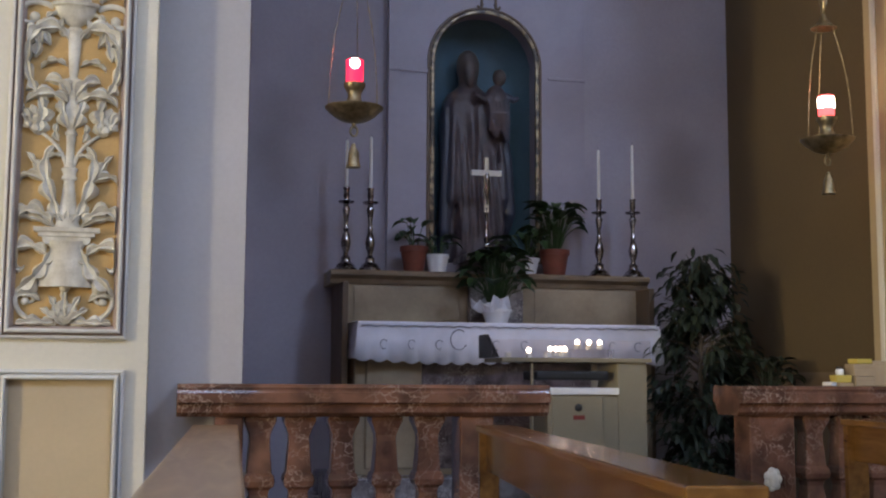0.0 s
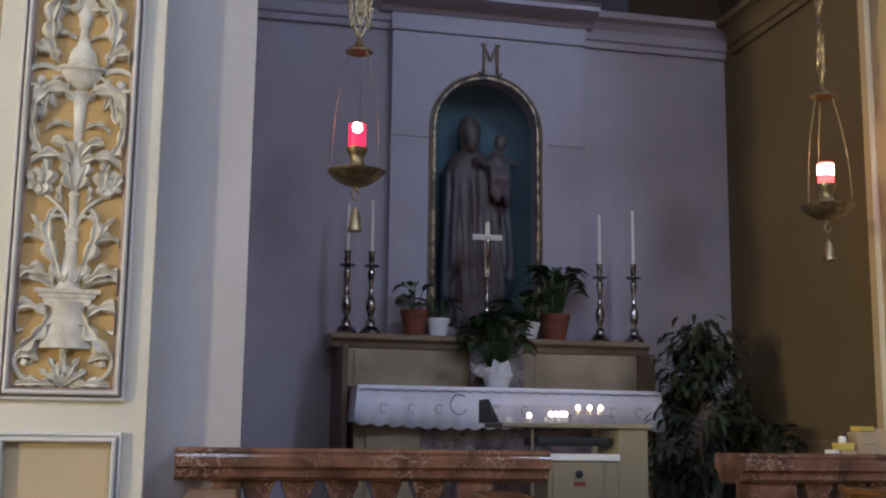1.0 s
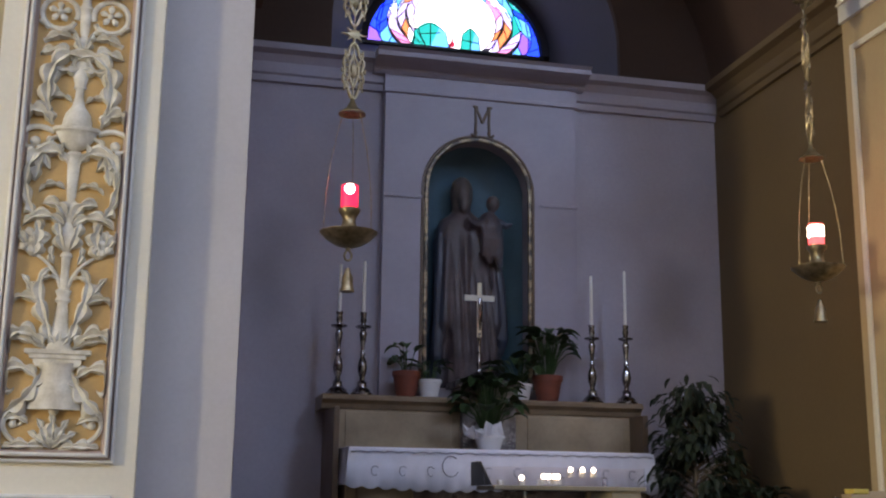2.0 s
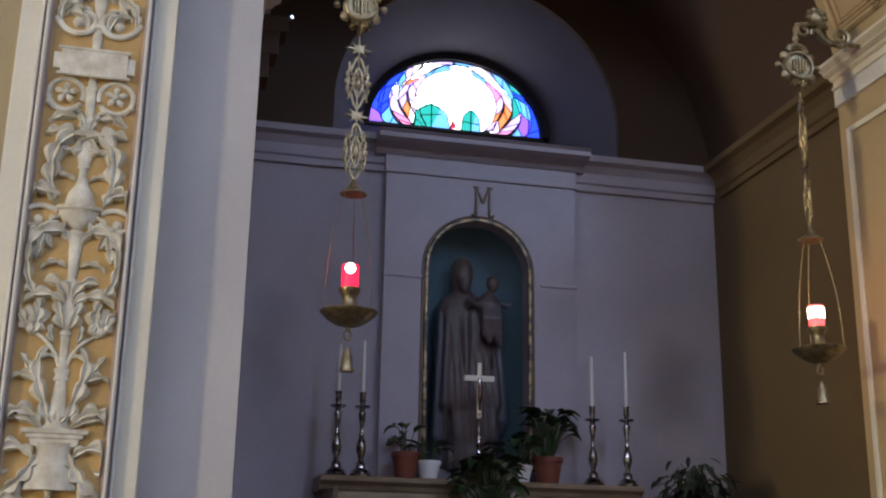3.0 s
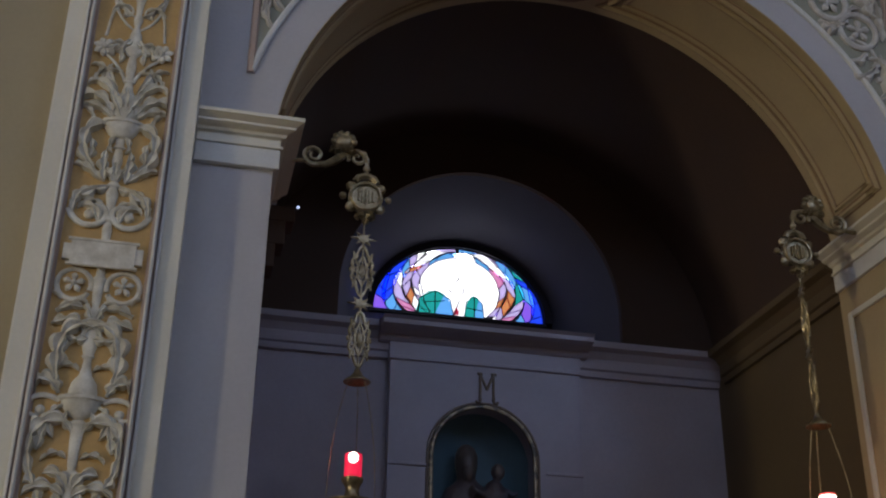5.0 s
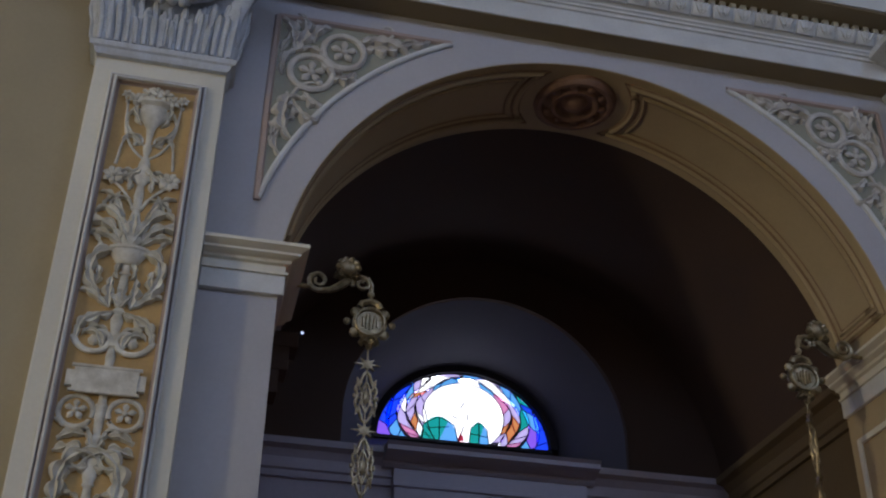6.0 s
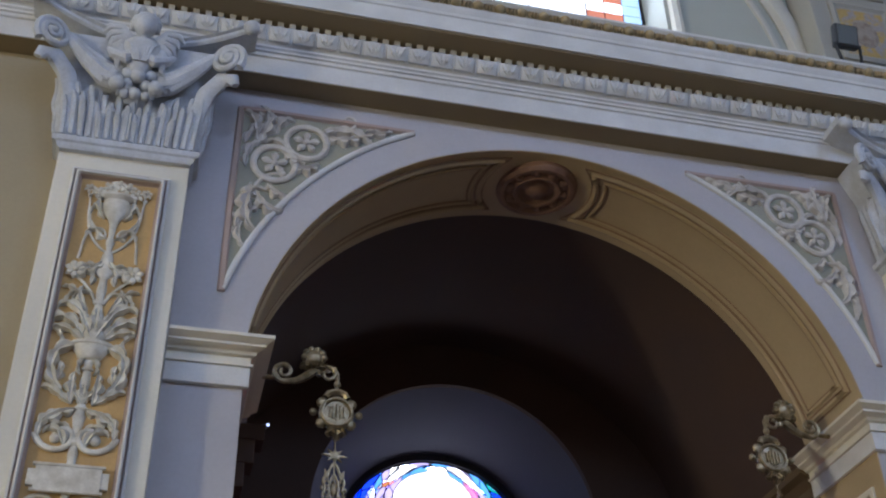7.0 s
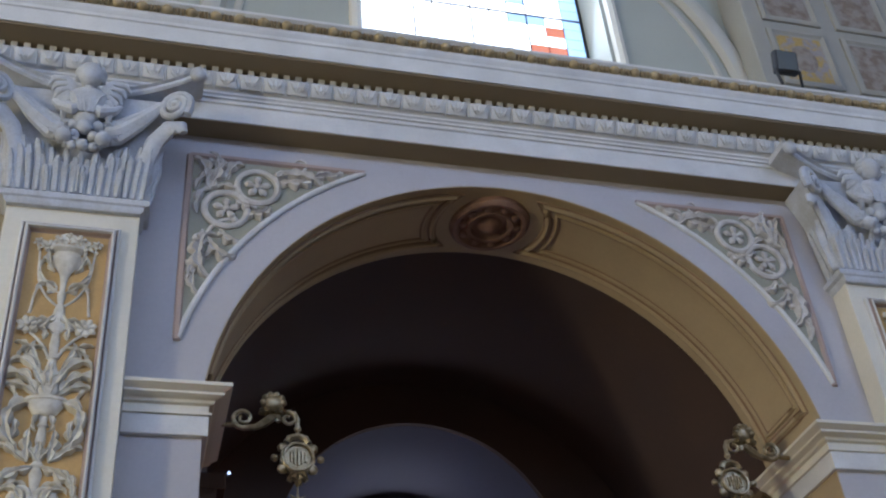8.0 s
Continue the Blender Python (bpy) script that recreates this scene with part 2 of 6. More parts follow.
def blotched(mat, spots):
    """Soft-edged dark blotches with wavering outlines, at places (x, z, half width, half height) on an upright wall."""
    n, l = mat.node_tree.nodes, mat.node_tree.links
    b = n["Principled BSDF"]
    src = b.inputs["Base Color"].links[0].from_socket
    geo = n.new("ShaderNodeNewGeometry")
    wob = n.new("ShaderNodeTexNoise")
    wob.inputs["Scale"].default_value = 2.2
    l.new(geo.outputs["Position"], wob.inputs["Vector"])
    for x, z, hw, hh in spots:
        mp = n.new("ShaderNodeMapping")
        mp.vector_type = "TEXTURE"
        mp.inputs["Location"].default_value = (x, 8.135, z)
        mp.inputs["Scale"].default_value = (hw, 1.0, hh)
        l.new(geo.outputs["Position"], mp.inputs["Vector"])
        ln = n.new("ShaderNodeVectorMath")
        ln.operation = "LENGTH"
        l.new(mp.outputs["Vector"], ln.inputs[0])
        ad = n.new("ShaderNodeMath")
        ad.operation = "ADD"
        l.new(ln.outputs["Value"], ad.inputs[0])
        l.new(wob.outputs["Fac"], ad.inputs[1])
        mr = n.new("ShaderNodeMapRange")
        mr.interpolation_type = "SMOOTHSTEP"
        mr.inputs["From Min"].default_value, mr.inputs["From Max"].default_value = 0.5, 1.7
        mr.inputs["To Min"].default_value, mr.inputs["To Max"].default_value = 0.42, 0.0
        l.new(ad.outputs[0], mr.inputs["Value"])
        mx = n.new("ShaderNodeMix")
        mx.data_type = "RGBA"
        l.new(mr.outputs["Result"], mx.inputs["Factor"])
        l.new(src, mx.inputs["A"])
        mx.inputs["B"].default_value = (0.10, 0.075, 0.065, 1)
        src = mx.outputs["Result"]
    l.new(src, b.inputs["Base Color"])
    return mat


BACKWALL = blotched(surface("blotched_chapel_plaster", (0.40, 0.37, 0.42), 0.72, vary=0.08, scale=1.2, grain=40, other=(0.325, 0.30, 0.345)), [(0.66, 2.75, 0.30, 0.45), (3.70, 2.62, 0.32, 0.45)])

# ---- mesh helpers ----


def part(name, bm, material, parent=None, label="", smooth=True, bevel=0.0):
    me = bpy.data.meshes.new(name)
    bmesh.ops.recalc_face_normals(bm, faces=bm.faces)
    if bevel:
        bmesh.ops.bevel(bm, geom=[e for e in bm.edges if e.is_manifold and e.calc_face_angle(0) > 0.7], offset=bevel, segments=2, affect="EDGES", profile=0.5, clamp_overlap=True)
    for fc in bm.faces:
        fc.smooth = smooth
    if smooth:
        for e in bm.edges:
            if e.is_manifold and e.calc_face_angle(0) > 0.65:
                e.smooth = False
    bm.to_mesh(me)
    bm.free()
    me.materials.append(material)
    ob = new(name, me)
    if parent:
        ob.parent = parent
    if label:
        tagged(ob, label)
    return ob


def thing(name, x, y, z, label, category, group="", kind="", rz=0):
    ob = new(name)
    ob.empty_display_size = 0.1
    ob.matrix_world = pose(x, y, z, 0, 0, rz)
    return tagged(ob, label, category, group, kind)


def box(x0, x1, y0, y1, z0, z1, bm=None):
    bm = bm or bmesh.new()
    v = [bm.verts.new((x, y, z)) for x in (x0, x1) for y in (y0, y1) for z in (z0, z1)]
    for q in ((0, 1, 3, 2), (4, 6, 7, 5), (0, 4, 5, 1), (2, 3, 7, 6), (0, 2, 6, 4), (1, 5, 7, 3)):
        bm.faces.new([v[i] for i in q])
    return bm


def lathe(profile, seg=24, bm=None, cx=0.0, cy=0.0, sx=1.0, sy=1.0, square=False):
    """Turn (radius, z) rows about a vertical axis. square: a four-sided turning."""
    bm = bm or bmesh.new()
    if square:
        seg = 4
    rings = []
    for r, z in profile:
        k = r * (math.sqrt(2) if square else 1.0)
        off = math.pi / 4 if square else 0.0
        rings.append([bm.verts.new((cx + sx * k * math.cos(off + 2 * math.pi * i / seg), cy + sy * k * math.sin(off + 2 * math.pi * i / seg), z)) for i in range(seg)])
    for a, b in zip(rings, rings[1:]):
        for i in range(seg):
            j = (i + 1) % seg
            bm.faces.new((a[i], a[j], b[j], b[i]))
    if profile[0][0] > 1e-4:
        bm.faces.new(list(reversed(rings[0])))
    if profile[-1][0] > 1e-4:
        bm.faces.new(rings[-1])
    bmesh.ops.remove_doubles(bm, verts=[v for rg, (r, z) in zip(rings, profile) if r <= 1e-4 for v in rg], dist=1e-5)
    return bm


def sweep_x(profile, x0, x1, bm=None):
    """A closed (y, z) outline drawn out along x."""
    bm = bm or bmesh.new()
    a = [bm.verts.new((x0, y, z)) for y, z in profile]
    b = [bm.verts.new((x1, y, z)) for y, z in profile]
    n = len(profile)
    for i in range(n):
        j = (i + 1) % n
        bm.faces.new((a[i], a[j], b[j], b[i]))
    bm.faces.new(a)
    bm.faces.new(list(reversed(b)))
    return bm


def sweep_y(profile, y0, y1, bm=None):
    bm = bm or bmesh.new()
    a = [bm.verts.new((x, y0, z)) for x, z in profile]
    b = [bm.verts.new((x, y1, z)) for x, z in profile]
    n = len(profile)
    for i in range(n):
        j = (i + 1) % n
        bm.faces.new((a[i], a[j], b[j], b[i]))
    bm.faces.new(a)
    bm.faces.new(list(reversed(b)))
    return bm


def tube(pts, radii, bm=None, seg=8, flat=1.0, closed=False, above=None):
    """A tube along points; flat squeezes it along y, as for relief on an upright wall."""
    bm = bm or bmesh.new()
    pts = [Vector(p) for p in pts]
    rings = []
    n = len(pts)
    for i, p in enumerate(pts):
        d = (pts[(i + 1) % n if closed else min(i + 1, n - 1)] - pts[(i - 1) % n if closed else max(i - 1, 0)])
        d = d.normalized() if d.length > 1e-9 else Vector((0, 0, 1))
        up = Vector(above) if above else (Vector((0, 1, 0)) if abs(d.y) < 0.9 else Vector((1, 0, 0)))
        s = d.cross(up).normalized()
        u = s.cross(d)
        r = radii[i] if hasattr(radii, "__len__") else radii
        rings.append([bm.verts.new(p + s * (r * math.cos(2 * math.pi * k / seg)) + u * (r * flat * math.sin(2 * math.pi * k / seg))) for k in range(seg)])
    pairs = list(zip(rings, rings[1:])) + ([(rings[-1], rings[0])] if closed else [])
    for a, b in pairs:
        for k in range(seg):
            j = (k + 1) % seg
            bm.faces.new((a[k], a[j], b[j], b[k]))
    if not closed:
        bm.faces.new(list(reversed(rings[0])))
        bm.faces.new(rings[-1])
    return bm


def blob(cx, cy, cz, rx, ry, rz, bm=None, seg=12, rows=8):
    bm = bm or bmesh.new()
    prof = [(max(0.0, math.sin(math.pi * i / rows)), -math.cos(math.pi * i / rows)) for i in range(rows + 1)]
    tmp = lathe([(r if 0 < i < rows else 0.0, z) for i, (r, z) in enumerate(prof)], seg)
    bmesh.ops.transform(tmp, matrix=Matrix.Translation((cx, cy, cz)) @ Matrix.Diagonal((rx, ry, rz, 1)), verts=tmp.verts)
    me = bpy.data.meshes.new("tmp")
    tmp.to_mesh(me)
    tmp.free()
    bm.from_mesh(me)
    bpy.data.meshes.remove(me)
    return bm


def arc(cx, cz, r, a0, a1, n, y=0.0):
    return [(cx + r * math.cos(radians(a0 + (a1 - a0) * i / n)), y, cz + r * math.sin(radians(a0 + (a1 - a0) * i / n))) for i in range(n + 1)]


def opening_wall(x0, x1, z0, z1, y0, y1, cx, half, spring, rise_c, r, sill, n=48, bm=None):
    """A wall with one round-headed opening: half its half width up to spring; above that a circle of radius r about (cx, rise_c)."""
    bm = bm or bmesh.new()
    box(x0, cx - half, y0, y1, z0, z1, bm)
    box(cx + half, x1, y0, y1, z0, z1, bm)
    if sill > z0:
        box(cx - half, cx + half, y0, y1, z0, sill, bm)
    xs = [cx - half + 2 * half * 0.5 * (1 - math.cos(math.pi * i / n)) for i in range(n + 1)]
    zs = [max(spring, rise_c + math.sqrt(max(0.0, r * r - (x - cx) ** 2))) for x in xs]
    zs[0] = zs[-1] = spring
    for i in range(n):
        a, b = xs[i], xs[i + 1]
        v = [bm.verts.new(p) for p in ((a, y0, zs[i]), (b, y0, zs[i + 1]), (b, y0, z1), (a, y0, z1), (a, y1, zs[i]), (b, y1, zs[i + 1]), (b, y1, z1), (a, y1, z1))]
        for q in ((0, 1, 2, 3), (7, 6, 5, 4), (0, 4, 5, 1), (3, 2, 6, 7)):
            bm.faces.new([v[k] for k in q])
    bmesh.ops.remove_doubles(bm, verts=bm.verts, dist=1e-4)
    return bm

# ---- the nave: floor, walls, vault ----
FILLPANE = glow("added_window_glow", (0.85, 0.92, 1.0), 1.2)
AX = 2.2          # axis of the chapel
WALL = 5.5        # face of the nave wall
BACK = 8.135      # back wall of the chapel

tagged(part("floor", box(-18, 16, -7, WALL + 0.1, -0.2, 0.0), FLOOR, smooth=False), "worn grey stone nave floor", "floor", kind="structure")
tagged(part("chapel_floor", box(0.0, 4.6, WALL - 0.55, 8.3, -0.2, 0.17), FLOOR, smooth=False), "raised stone floor of the side chapel", "floor", kind="structure")

wall = opening_wall(-18, 16, -0.2, 6.5, WALL, 6.215, AX, 1.87, 4.45, 4.20, 1.89, -0.2)
tagged(part("wall_nave", wall, GREY, smooth=False), "grey-lilac plastered nave wall with a round arch", "wall", kind="structure")
# upper wall with a clerestory window
upper = opening_wall(-18, 16, 6.5, 11.5, 5.62, 6.1, AX + 0.1, 0.98, 9.3, 9.3, 0.98, 7.45)
tagged(part("wall_clerestory", upper, surface("clerestory_plaster", (0.42, 0.43, 0.37), 0.8, vary=0.05, scale=1.2), smooth=False), "pale grey-green upper wall above the cornice", "wall", kind="structure")
tagged(part("wall_opposite", box(-18, 16, -7, -6.5, -0.2, 11.5), CREAM, smooth=False), "cream plastered opposite nave wall", "wall", kind="structure")
# unseen glowing windows, added where the nave lamps stand
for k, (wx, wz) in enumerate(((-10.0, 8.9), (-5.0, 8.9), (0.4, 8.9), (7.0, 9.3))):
    ow = thing("window_%d" % (k + 3), wx, -6.5, wz, "added unseen glowing window high in the opposite nave wall", "window", kind="structure")
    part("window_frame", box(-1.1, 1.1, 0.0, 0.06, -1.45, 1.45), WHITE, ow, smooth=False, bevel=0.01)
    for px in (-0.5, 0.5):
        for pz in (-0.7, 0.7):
            part("pane", box(px - 0.46, px + 0.46, 0.062, 0.07, pz - 0.66, pz + 0.66), FILLPANE, ow, smooth=False)
# another unseen window, added for the warm lamp
ow = thing("window_7", -18.0, -5.0, 2.8, "added unseen glowing window in the end wall of the nave", "window", kind="structure", rz=-90)
part("window_frame", box(-1.1, 1.1, 0.0, 0.06, -1.6, 1.6), WHITE, ow, smooth=False, bevel=0.01)
for px in (-0.5, 0.5):
    for pz in (-0.76, 0.76):
        part("pane", box(px - 0.46, px + 0.46, 0.062, 0.07, pz - 0.72, pz + 0.72), FILLPANE, ow, smooth=False)
tagged(part("wall_west", box(-18.3, -18, -7, 6.2, -0.2, 11.5), CREAM, smooth=False), "cream plastered end wall", "wall", kind="structure")
tagged(part("wall_east", box(16, 16.3, -7, 6.2, -0.2, 11.5), CREAM, smooth=False), "cream plastered end wall", "wall", kind="structure")
bm = bmesh.new()
ring = [(6.1 - (6.1 + 7) * (0.5 - 0.5 * math.cos(math.pi * i / 24)), 11.5 + 3.6 * math.sin(math.pi * i / 24)) for i in range(25)]
lo = [bm.verts.new((-18.3, y, z)) for y, z in ring]
hi = [bm.verts.new((16.3, y, z)) for y, z in ring]
for i in range(24):
    bm.faces.new((lo[i], lo[i + 1], hi[i + 1], hi[i]))
bm.faces.new(lo)
bm.faces.new(hi)
tagged(part("ceiling", bm, CREAM), "cream painted nave barrel vault", "ceiling", kind="structure")

# ---- the chapel shell ----
CL, CR = AX - 1.925, AX + 1.925
tagged(part("wall_chapel_left", box(CL - 0.3, CL, 6.215, 9.2, -0.2, 6.6), LILAC, smooth=False), "grey plastered chapel side wall", "wall", kind="structure")
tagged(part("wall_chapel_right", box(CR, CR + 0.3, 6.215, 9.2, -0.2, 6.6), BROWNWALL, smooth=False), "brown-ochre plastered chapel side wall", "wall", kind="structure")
# back wall, below the lunette, with the statue niche cut through it
bm = opening_wall(CL - 0.3, CR + 0.3, -0.2, 4.40, BACK, BACK + 0.3, AX - 0.025, 0.385, 3.375, 3.375, 0.385, 1.93)
tagged(part("wall_chapel_back", bm, BACKWALL, smooth=False), "grey-lilac chapel back wall with two dark blotches", "wall", kind="structure")
# lunette wall with a splayed recess
bm = opening_wall(CL - 0.3, CR + 0.3, 4.40, 6.6, BACK, BACK + 0.06, AX, 1.14, 4.40, 4.645, 1.14, 4.40)
tagged(part("wall_lunette", bm, SHADEBROWN, smooth=False), "plaster wall round the lunette window, shade deepened in its brown", "wall", kind="structure")


def splay(c0, r0, z00, c1, r1, z01, y0, y1, n=40):
    bm = bmesh.new()
    a, b = [], []
    for i in range(n + 1):
        an = math.pi * i / n
        a.append(bm.verts.new((AX + r0 * math.cos(an), y0, c0 + r0 * math.sin(an))))
        b.append(bm.verts.new((AX + r1 * math.cos(an), y1, c1 + 0.845 * r1 * math.sin(an))))
    a = [bm.verts.new((AX + r0, y0, z00))] + a + [bm.verts.new((AX - r0, y0, z00))]
    b = [bm.verts.new((AX + r1, y1, z01))] + b + [bm.verts.new((AX - r1, y1, z01))]
    for i in range(len(a) - 1):
        bm.faces.new((a[i], a[i + 1], b[i + 1], b[i]))
    bm.faces.new((a[0], b[0], b[-1], a[-1]))
    return bm


tagged(part("lunette_recess", splay(4.645, 1.14, 4.401, 4.80, 0.795, 4.765, BACK + 0.05, 8.85), RECESS), "splayed lunette window recess, shade and bluish window light in its colour", "wall", kind="structure")
tagged(part("wall_outer", box(CL - 0.3, CR + 0.3, 9.02, 9.1, -0.2, 6.6), SHADEBROWN, smooth=False), "outer wall behind the chapel", "wall", kind="structure")
# barrel vault
bm = bmesh.new()
n = 40
ins = [(AX + 1.925 * math.cos(math.pi * i / n), 4.22 + 1.925 * math.sin(math.pi * i / n)) for i in range(n + 1)]
outs = [(AX + 2.2 * math.cos(math.pi * i / n), 4.22 + 2.2 * math.sin(math.pi * i / n)) for i in range(n + 1)]
tagged(part("ceiling_chapel", sweep_y(ins + list(reversed(outs)), 6.215, BACK), SHADEBROWN), "brown chapel barrel vault, colour darkened for its shade", "ceiling", kind="structure")

# cornice round the chapel walls
CORN = [(0, 0), (0.03, 0), (0.03, 0.05), (0.05, 0.06), (0.05, 0.14), (0.09, 0.19), (0.14, 0.21), (0.14, 0.26), (0, 0.26)]
tagged(part("trim_back", sweep_x([(BACK - a, 4.10 + b) for a, b in CORN], CL, CR), LILAC, smooth=False), "grey moulded cornice on the chapel back wall", "trim", kind="structure")
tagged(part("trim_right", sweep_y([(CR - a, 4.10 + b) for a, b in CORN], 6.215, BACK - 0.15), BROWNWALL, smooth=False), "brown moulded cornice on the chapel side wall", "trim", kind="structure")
tagged(part("trim_left", sweep_y([(CL + a, 4.10 + b) for a, b in CORN], 6.215, BACK - 0.15), LILAC, smooth=False), "grey moulded cornice on the chapel side wall", "trim", kind="structure")

# ---- stained glass lunette ----


PANE_BLUE = glow("blue_pane", (0.02, 0.07, 1.0), 2.2)
PANE_SKY = glow("pale_blue_pane", (0.14, 0.48, 1.0), 2.0)
PANE_WHITE = glow("white_pane", (1.0, 1.0, 1.0), 4.0)
PANE_TEAL = glow("teal_pane", (0.02, 0.52, 0.45), 1.5)
PANE_PINK = glow("pink_pane", (1.0, 0.34, 0.66), 1.7)
PANE_VIOLET = glow("violet_pane", (0.30, 0.13, 0.95), 1.9)
PANE_ORANGE = glow("orange_pane", (1.0, 0.34, 0.12), 1.6)
PANE_RED = glow("red_pane", (0.9, 0.05, 0.12), 1.0)
PANE_LILAC = glow("lilac_pane", (0.70, 0.58, 1.0), 1.9)
WIN_Y = 8.86
win = thing("window_1", AX - 0.02, WIN_Y, 4.80, "glowing semicircular stained-glass lunette of many colours", "window", kind="structure")
win.scale = (1.0, 1.0, 0.84)


def local_poly(pts, y0, y1):
    return sweep_y([(x, z) for x, z in pts], y0, y1)


RW = 0.735
rnd = random.Random(5)


def polar(r, a, cx=0.0, cz=0.0):
    return (cx + r * math.cos(radians(a)), cz + r * math.sin(radians(a)))


# the white sun disc in the middle, cut by a few curved leads
DISC = [-0.35, -0.19, -0.02, 0.16, 0.35]
for xa, xb in zip(DISC, DISC[1:]):
    for lower in (0, 1):
        zm = 0.33 + 0.25 * xa
        up, dn = [], []
        for i in range(9):
            x = xa + (xb - xa) * i / 8
            h = math.sqrt(max(0.0, 0.35 ** 2 - x * x))
            top = min(0.285 + h, math.sqrt(RW * RW - x * x))
            bot = max(0.003, 0.285 - h)
            mid = min(max(zm, bot), top)
            up.append((x, mid if lower else top))
            dn.append((x, bot if lower else mid))
        part("pane", local_poly([(x * 0.99, z) for x, z in up] + [(x * 0.99, z + 0.006 * (not lower)) for x, z in reversed(dn)], -0.008, -0.004), PANE_WHITE, win, smooth=False)
# two teal hills in front of the disc
for sx, w, h in ((-0.21, 0.16, 0.25), (0.13, 0.085, 0.23)):
    for k in range(3):
        a0, a1 = 180 - 60 * k, 120 - 60 * k
        part("pane", local_poly([(sx, 0.0)] + [(sx + w * math.cos(radians(a0 + (a1 - a0) * i / 5)), h * max(0.0, math.sin(radians(a0 + (a1 - a0) * i / 5))) + 0.004) for i in range(6)], -0.012, -0.006), (PANE_TEAL, PANE_TEAL, PANE_SKY)[k], win, smooth=False)
part("pane", local_poly([(-0.06, 0.005), (0.0, 0.02), (0.0, 0.06), (-0.03, 0.1)], -0.012, -0.006), PANE_RED, win, smooth=False)
# swirling bands round the disc, cut across into small leaded panes
came = bmesh.new()


def leaded(pts, mat):
    """A pane drawn in from its outline, with a lead strip along it."""
    cx, cz = sum(p[0] for p in pts) / len(pts), sum(p[1] for p in pts) / len(pts)
    part("pane", local_poly([(cx + (x - cx) * 0.96, cz + (z - cz) * 0.96) for x, z in pts], -0.004, 0.004), mat, win, smooth=False)
    tube([(x, -0.010, z) for x, z in pts], 0.0052, came, 4, closed=True)


LEFT_IN, LEFT_OUT = [PANE_ORANGE, PANE_LILAC, PANE_PINK, PANE_WHITE, PANE_LILAC], [PANE_VIOLET, PANE_PINK, PANE_WHITE, PANE_LILAC, PANE_VIOLET]
RIGHT_IN, RIGHT_OUT = [PANE_ORANGE, PANE_PINK, PANE_LILAC, PANE_ORANGE, PANE_WHITE], [PANE_PINK, PANE_PINK, PANE_VIOLET, PANE_LILAC, PANE_TEAL]
EDGE = [PANE_BLUE, PANE_SKY, PANE_BLUE, PANE_VIOLET, PANE_SKY]
RINGS = [0.352, 0.405, 0.475, 0.55, 0.645, 0.80]
for side in (-1, 1):
    for bi, (ra, rb) in enumerate(zip(RINGS, RINGS[1:])):
        a = -50.0 + rnd.uniform(0, 6)
        while a < 84:
            b = a + rnd.uniform(9, 24) * (0.5 / rb)
            lean = (10, -13, 12, -9, 8)[bi]
            pts = []
            for r, seq in ((ra, range(4)), (rb, range(3, -1, -1))):
                for i in seq:
                    an = a + (b - a) * i / 3 + (lean if r == rb else 0.0)
                    wob = r * (1 + (0.05 * math.sin(radians(an * 5) + bi) if r < 0.7 and r > 0.36 else 0.0))
                    x, z = wob * math.cos(radians(an)), 0.285 + wob * math.sin(radians(an))
                    k = math.hypot(x, z)
                    if k > RW:
                        x, z = x * RW / k, z * RW / k
                    pts.append((side * x, max(0.004, z)))
            w_ = max(p[0] for p in pts) - min(p[0] for p in pts)
            h_ = max(p[1] for p in pts) - min(p[1] for p in pts)
            if w_ > 0.02 and h_ > 0.02:
                cx, cz = sum(p[0] for p in pts) / len(pts), sum(p[1] for p in pts) / len(pts)
                edge = math.hypot(cx, cz) / RW
                if abs(cx) > 0.53 or (edge > 0.88 and cz < 0.5) or (cz < 0.05 and abs(cx) > 0.4):
                    pal = EDGE
                elif cz > 0.52:
                    pal = [PANE_SKY, PANE_WHITE, PANE_LILAC, PANE_SKY, PANE_WHITE]
                elif side < 0:
                    pal = LEFT_IN if bi < 2 else LEFT_OUT
                else:
                    pal = RIGHT_IN if bi < 2 else RIGHT_OUT
                leaded(pts, pal[rnd.randrange(5)])
            a = b
part("came", came, LEAD, win, "dark lead cames")
for pts_ in ([(-0.34, 0.33), (-0.30, 0.12), (-0.25, 0.0)], [(-0.03, 0.36), (0.0, 0.42)], [(0.03, 0.24), (0.035, 0.30)], [(-0.10, 0.27), (-0.06, 0.25)], [(-0.05, 0.0), (-0.03, 0.06), (0.0, 0.17)], [(-0.21, 0.003), (-0.21, 0.25)], [(-0.30, 0.12), (-0.13, 0.15)], [(0.13, 0.005), (0.13, 0.22)], [(0.06, 0.10), (0.20, 0.08)], [(-0.36, 0.003), (-0.345, 0.16), (-0.21, 0.252), (-0.08, 0.17), (-0.05, 0.003)], [(0.045, 0.003), (0.06, 0.16), (0.13, 0.232), (0.20, 0.16), (0.215, 0.003)]):
    part("lead_line", tube([(x, -0.016, z) for x, z in pts_], 0.0055, None, 5), LEAD, win)
part("came_backing", local_poly([polar(RW + 0.004, 180 * i / 40) for i in range(41)], 0.012, 0.03), LEAD, win, smooth=False)
# flat near-black ring paints in the shade of the reveal round the glass
part("window_frame", local_poly([polar(RW + 0.005, 180 * i / 40) for i in range(41)] + [polar(RW + 0.075, 180 - 180 * i / 40) for i in range(41)], -0.05, 0.02), REVEALSHADE, win, "dark ring standing for the shaded window reveal", smooth=False)
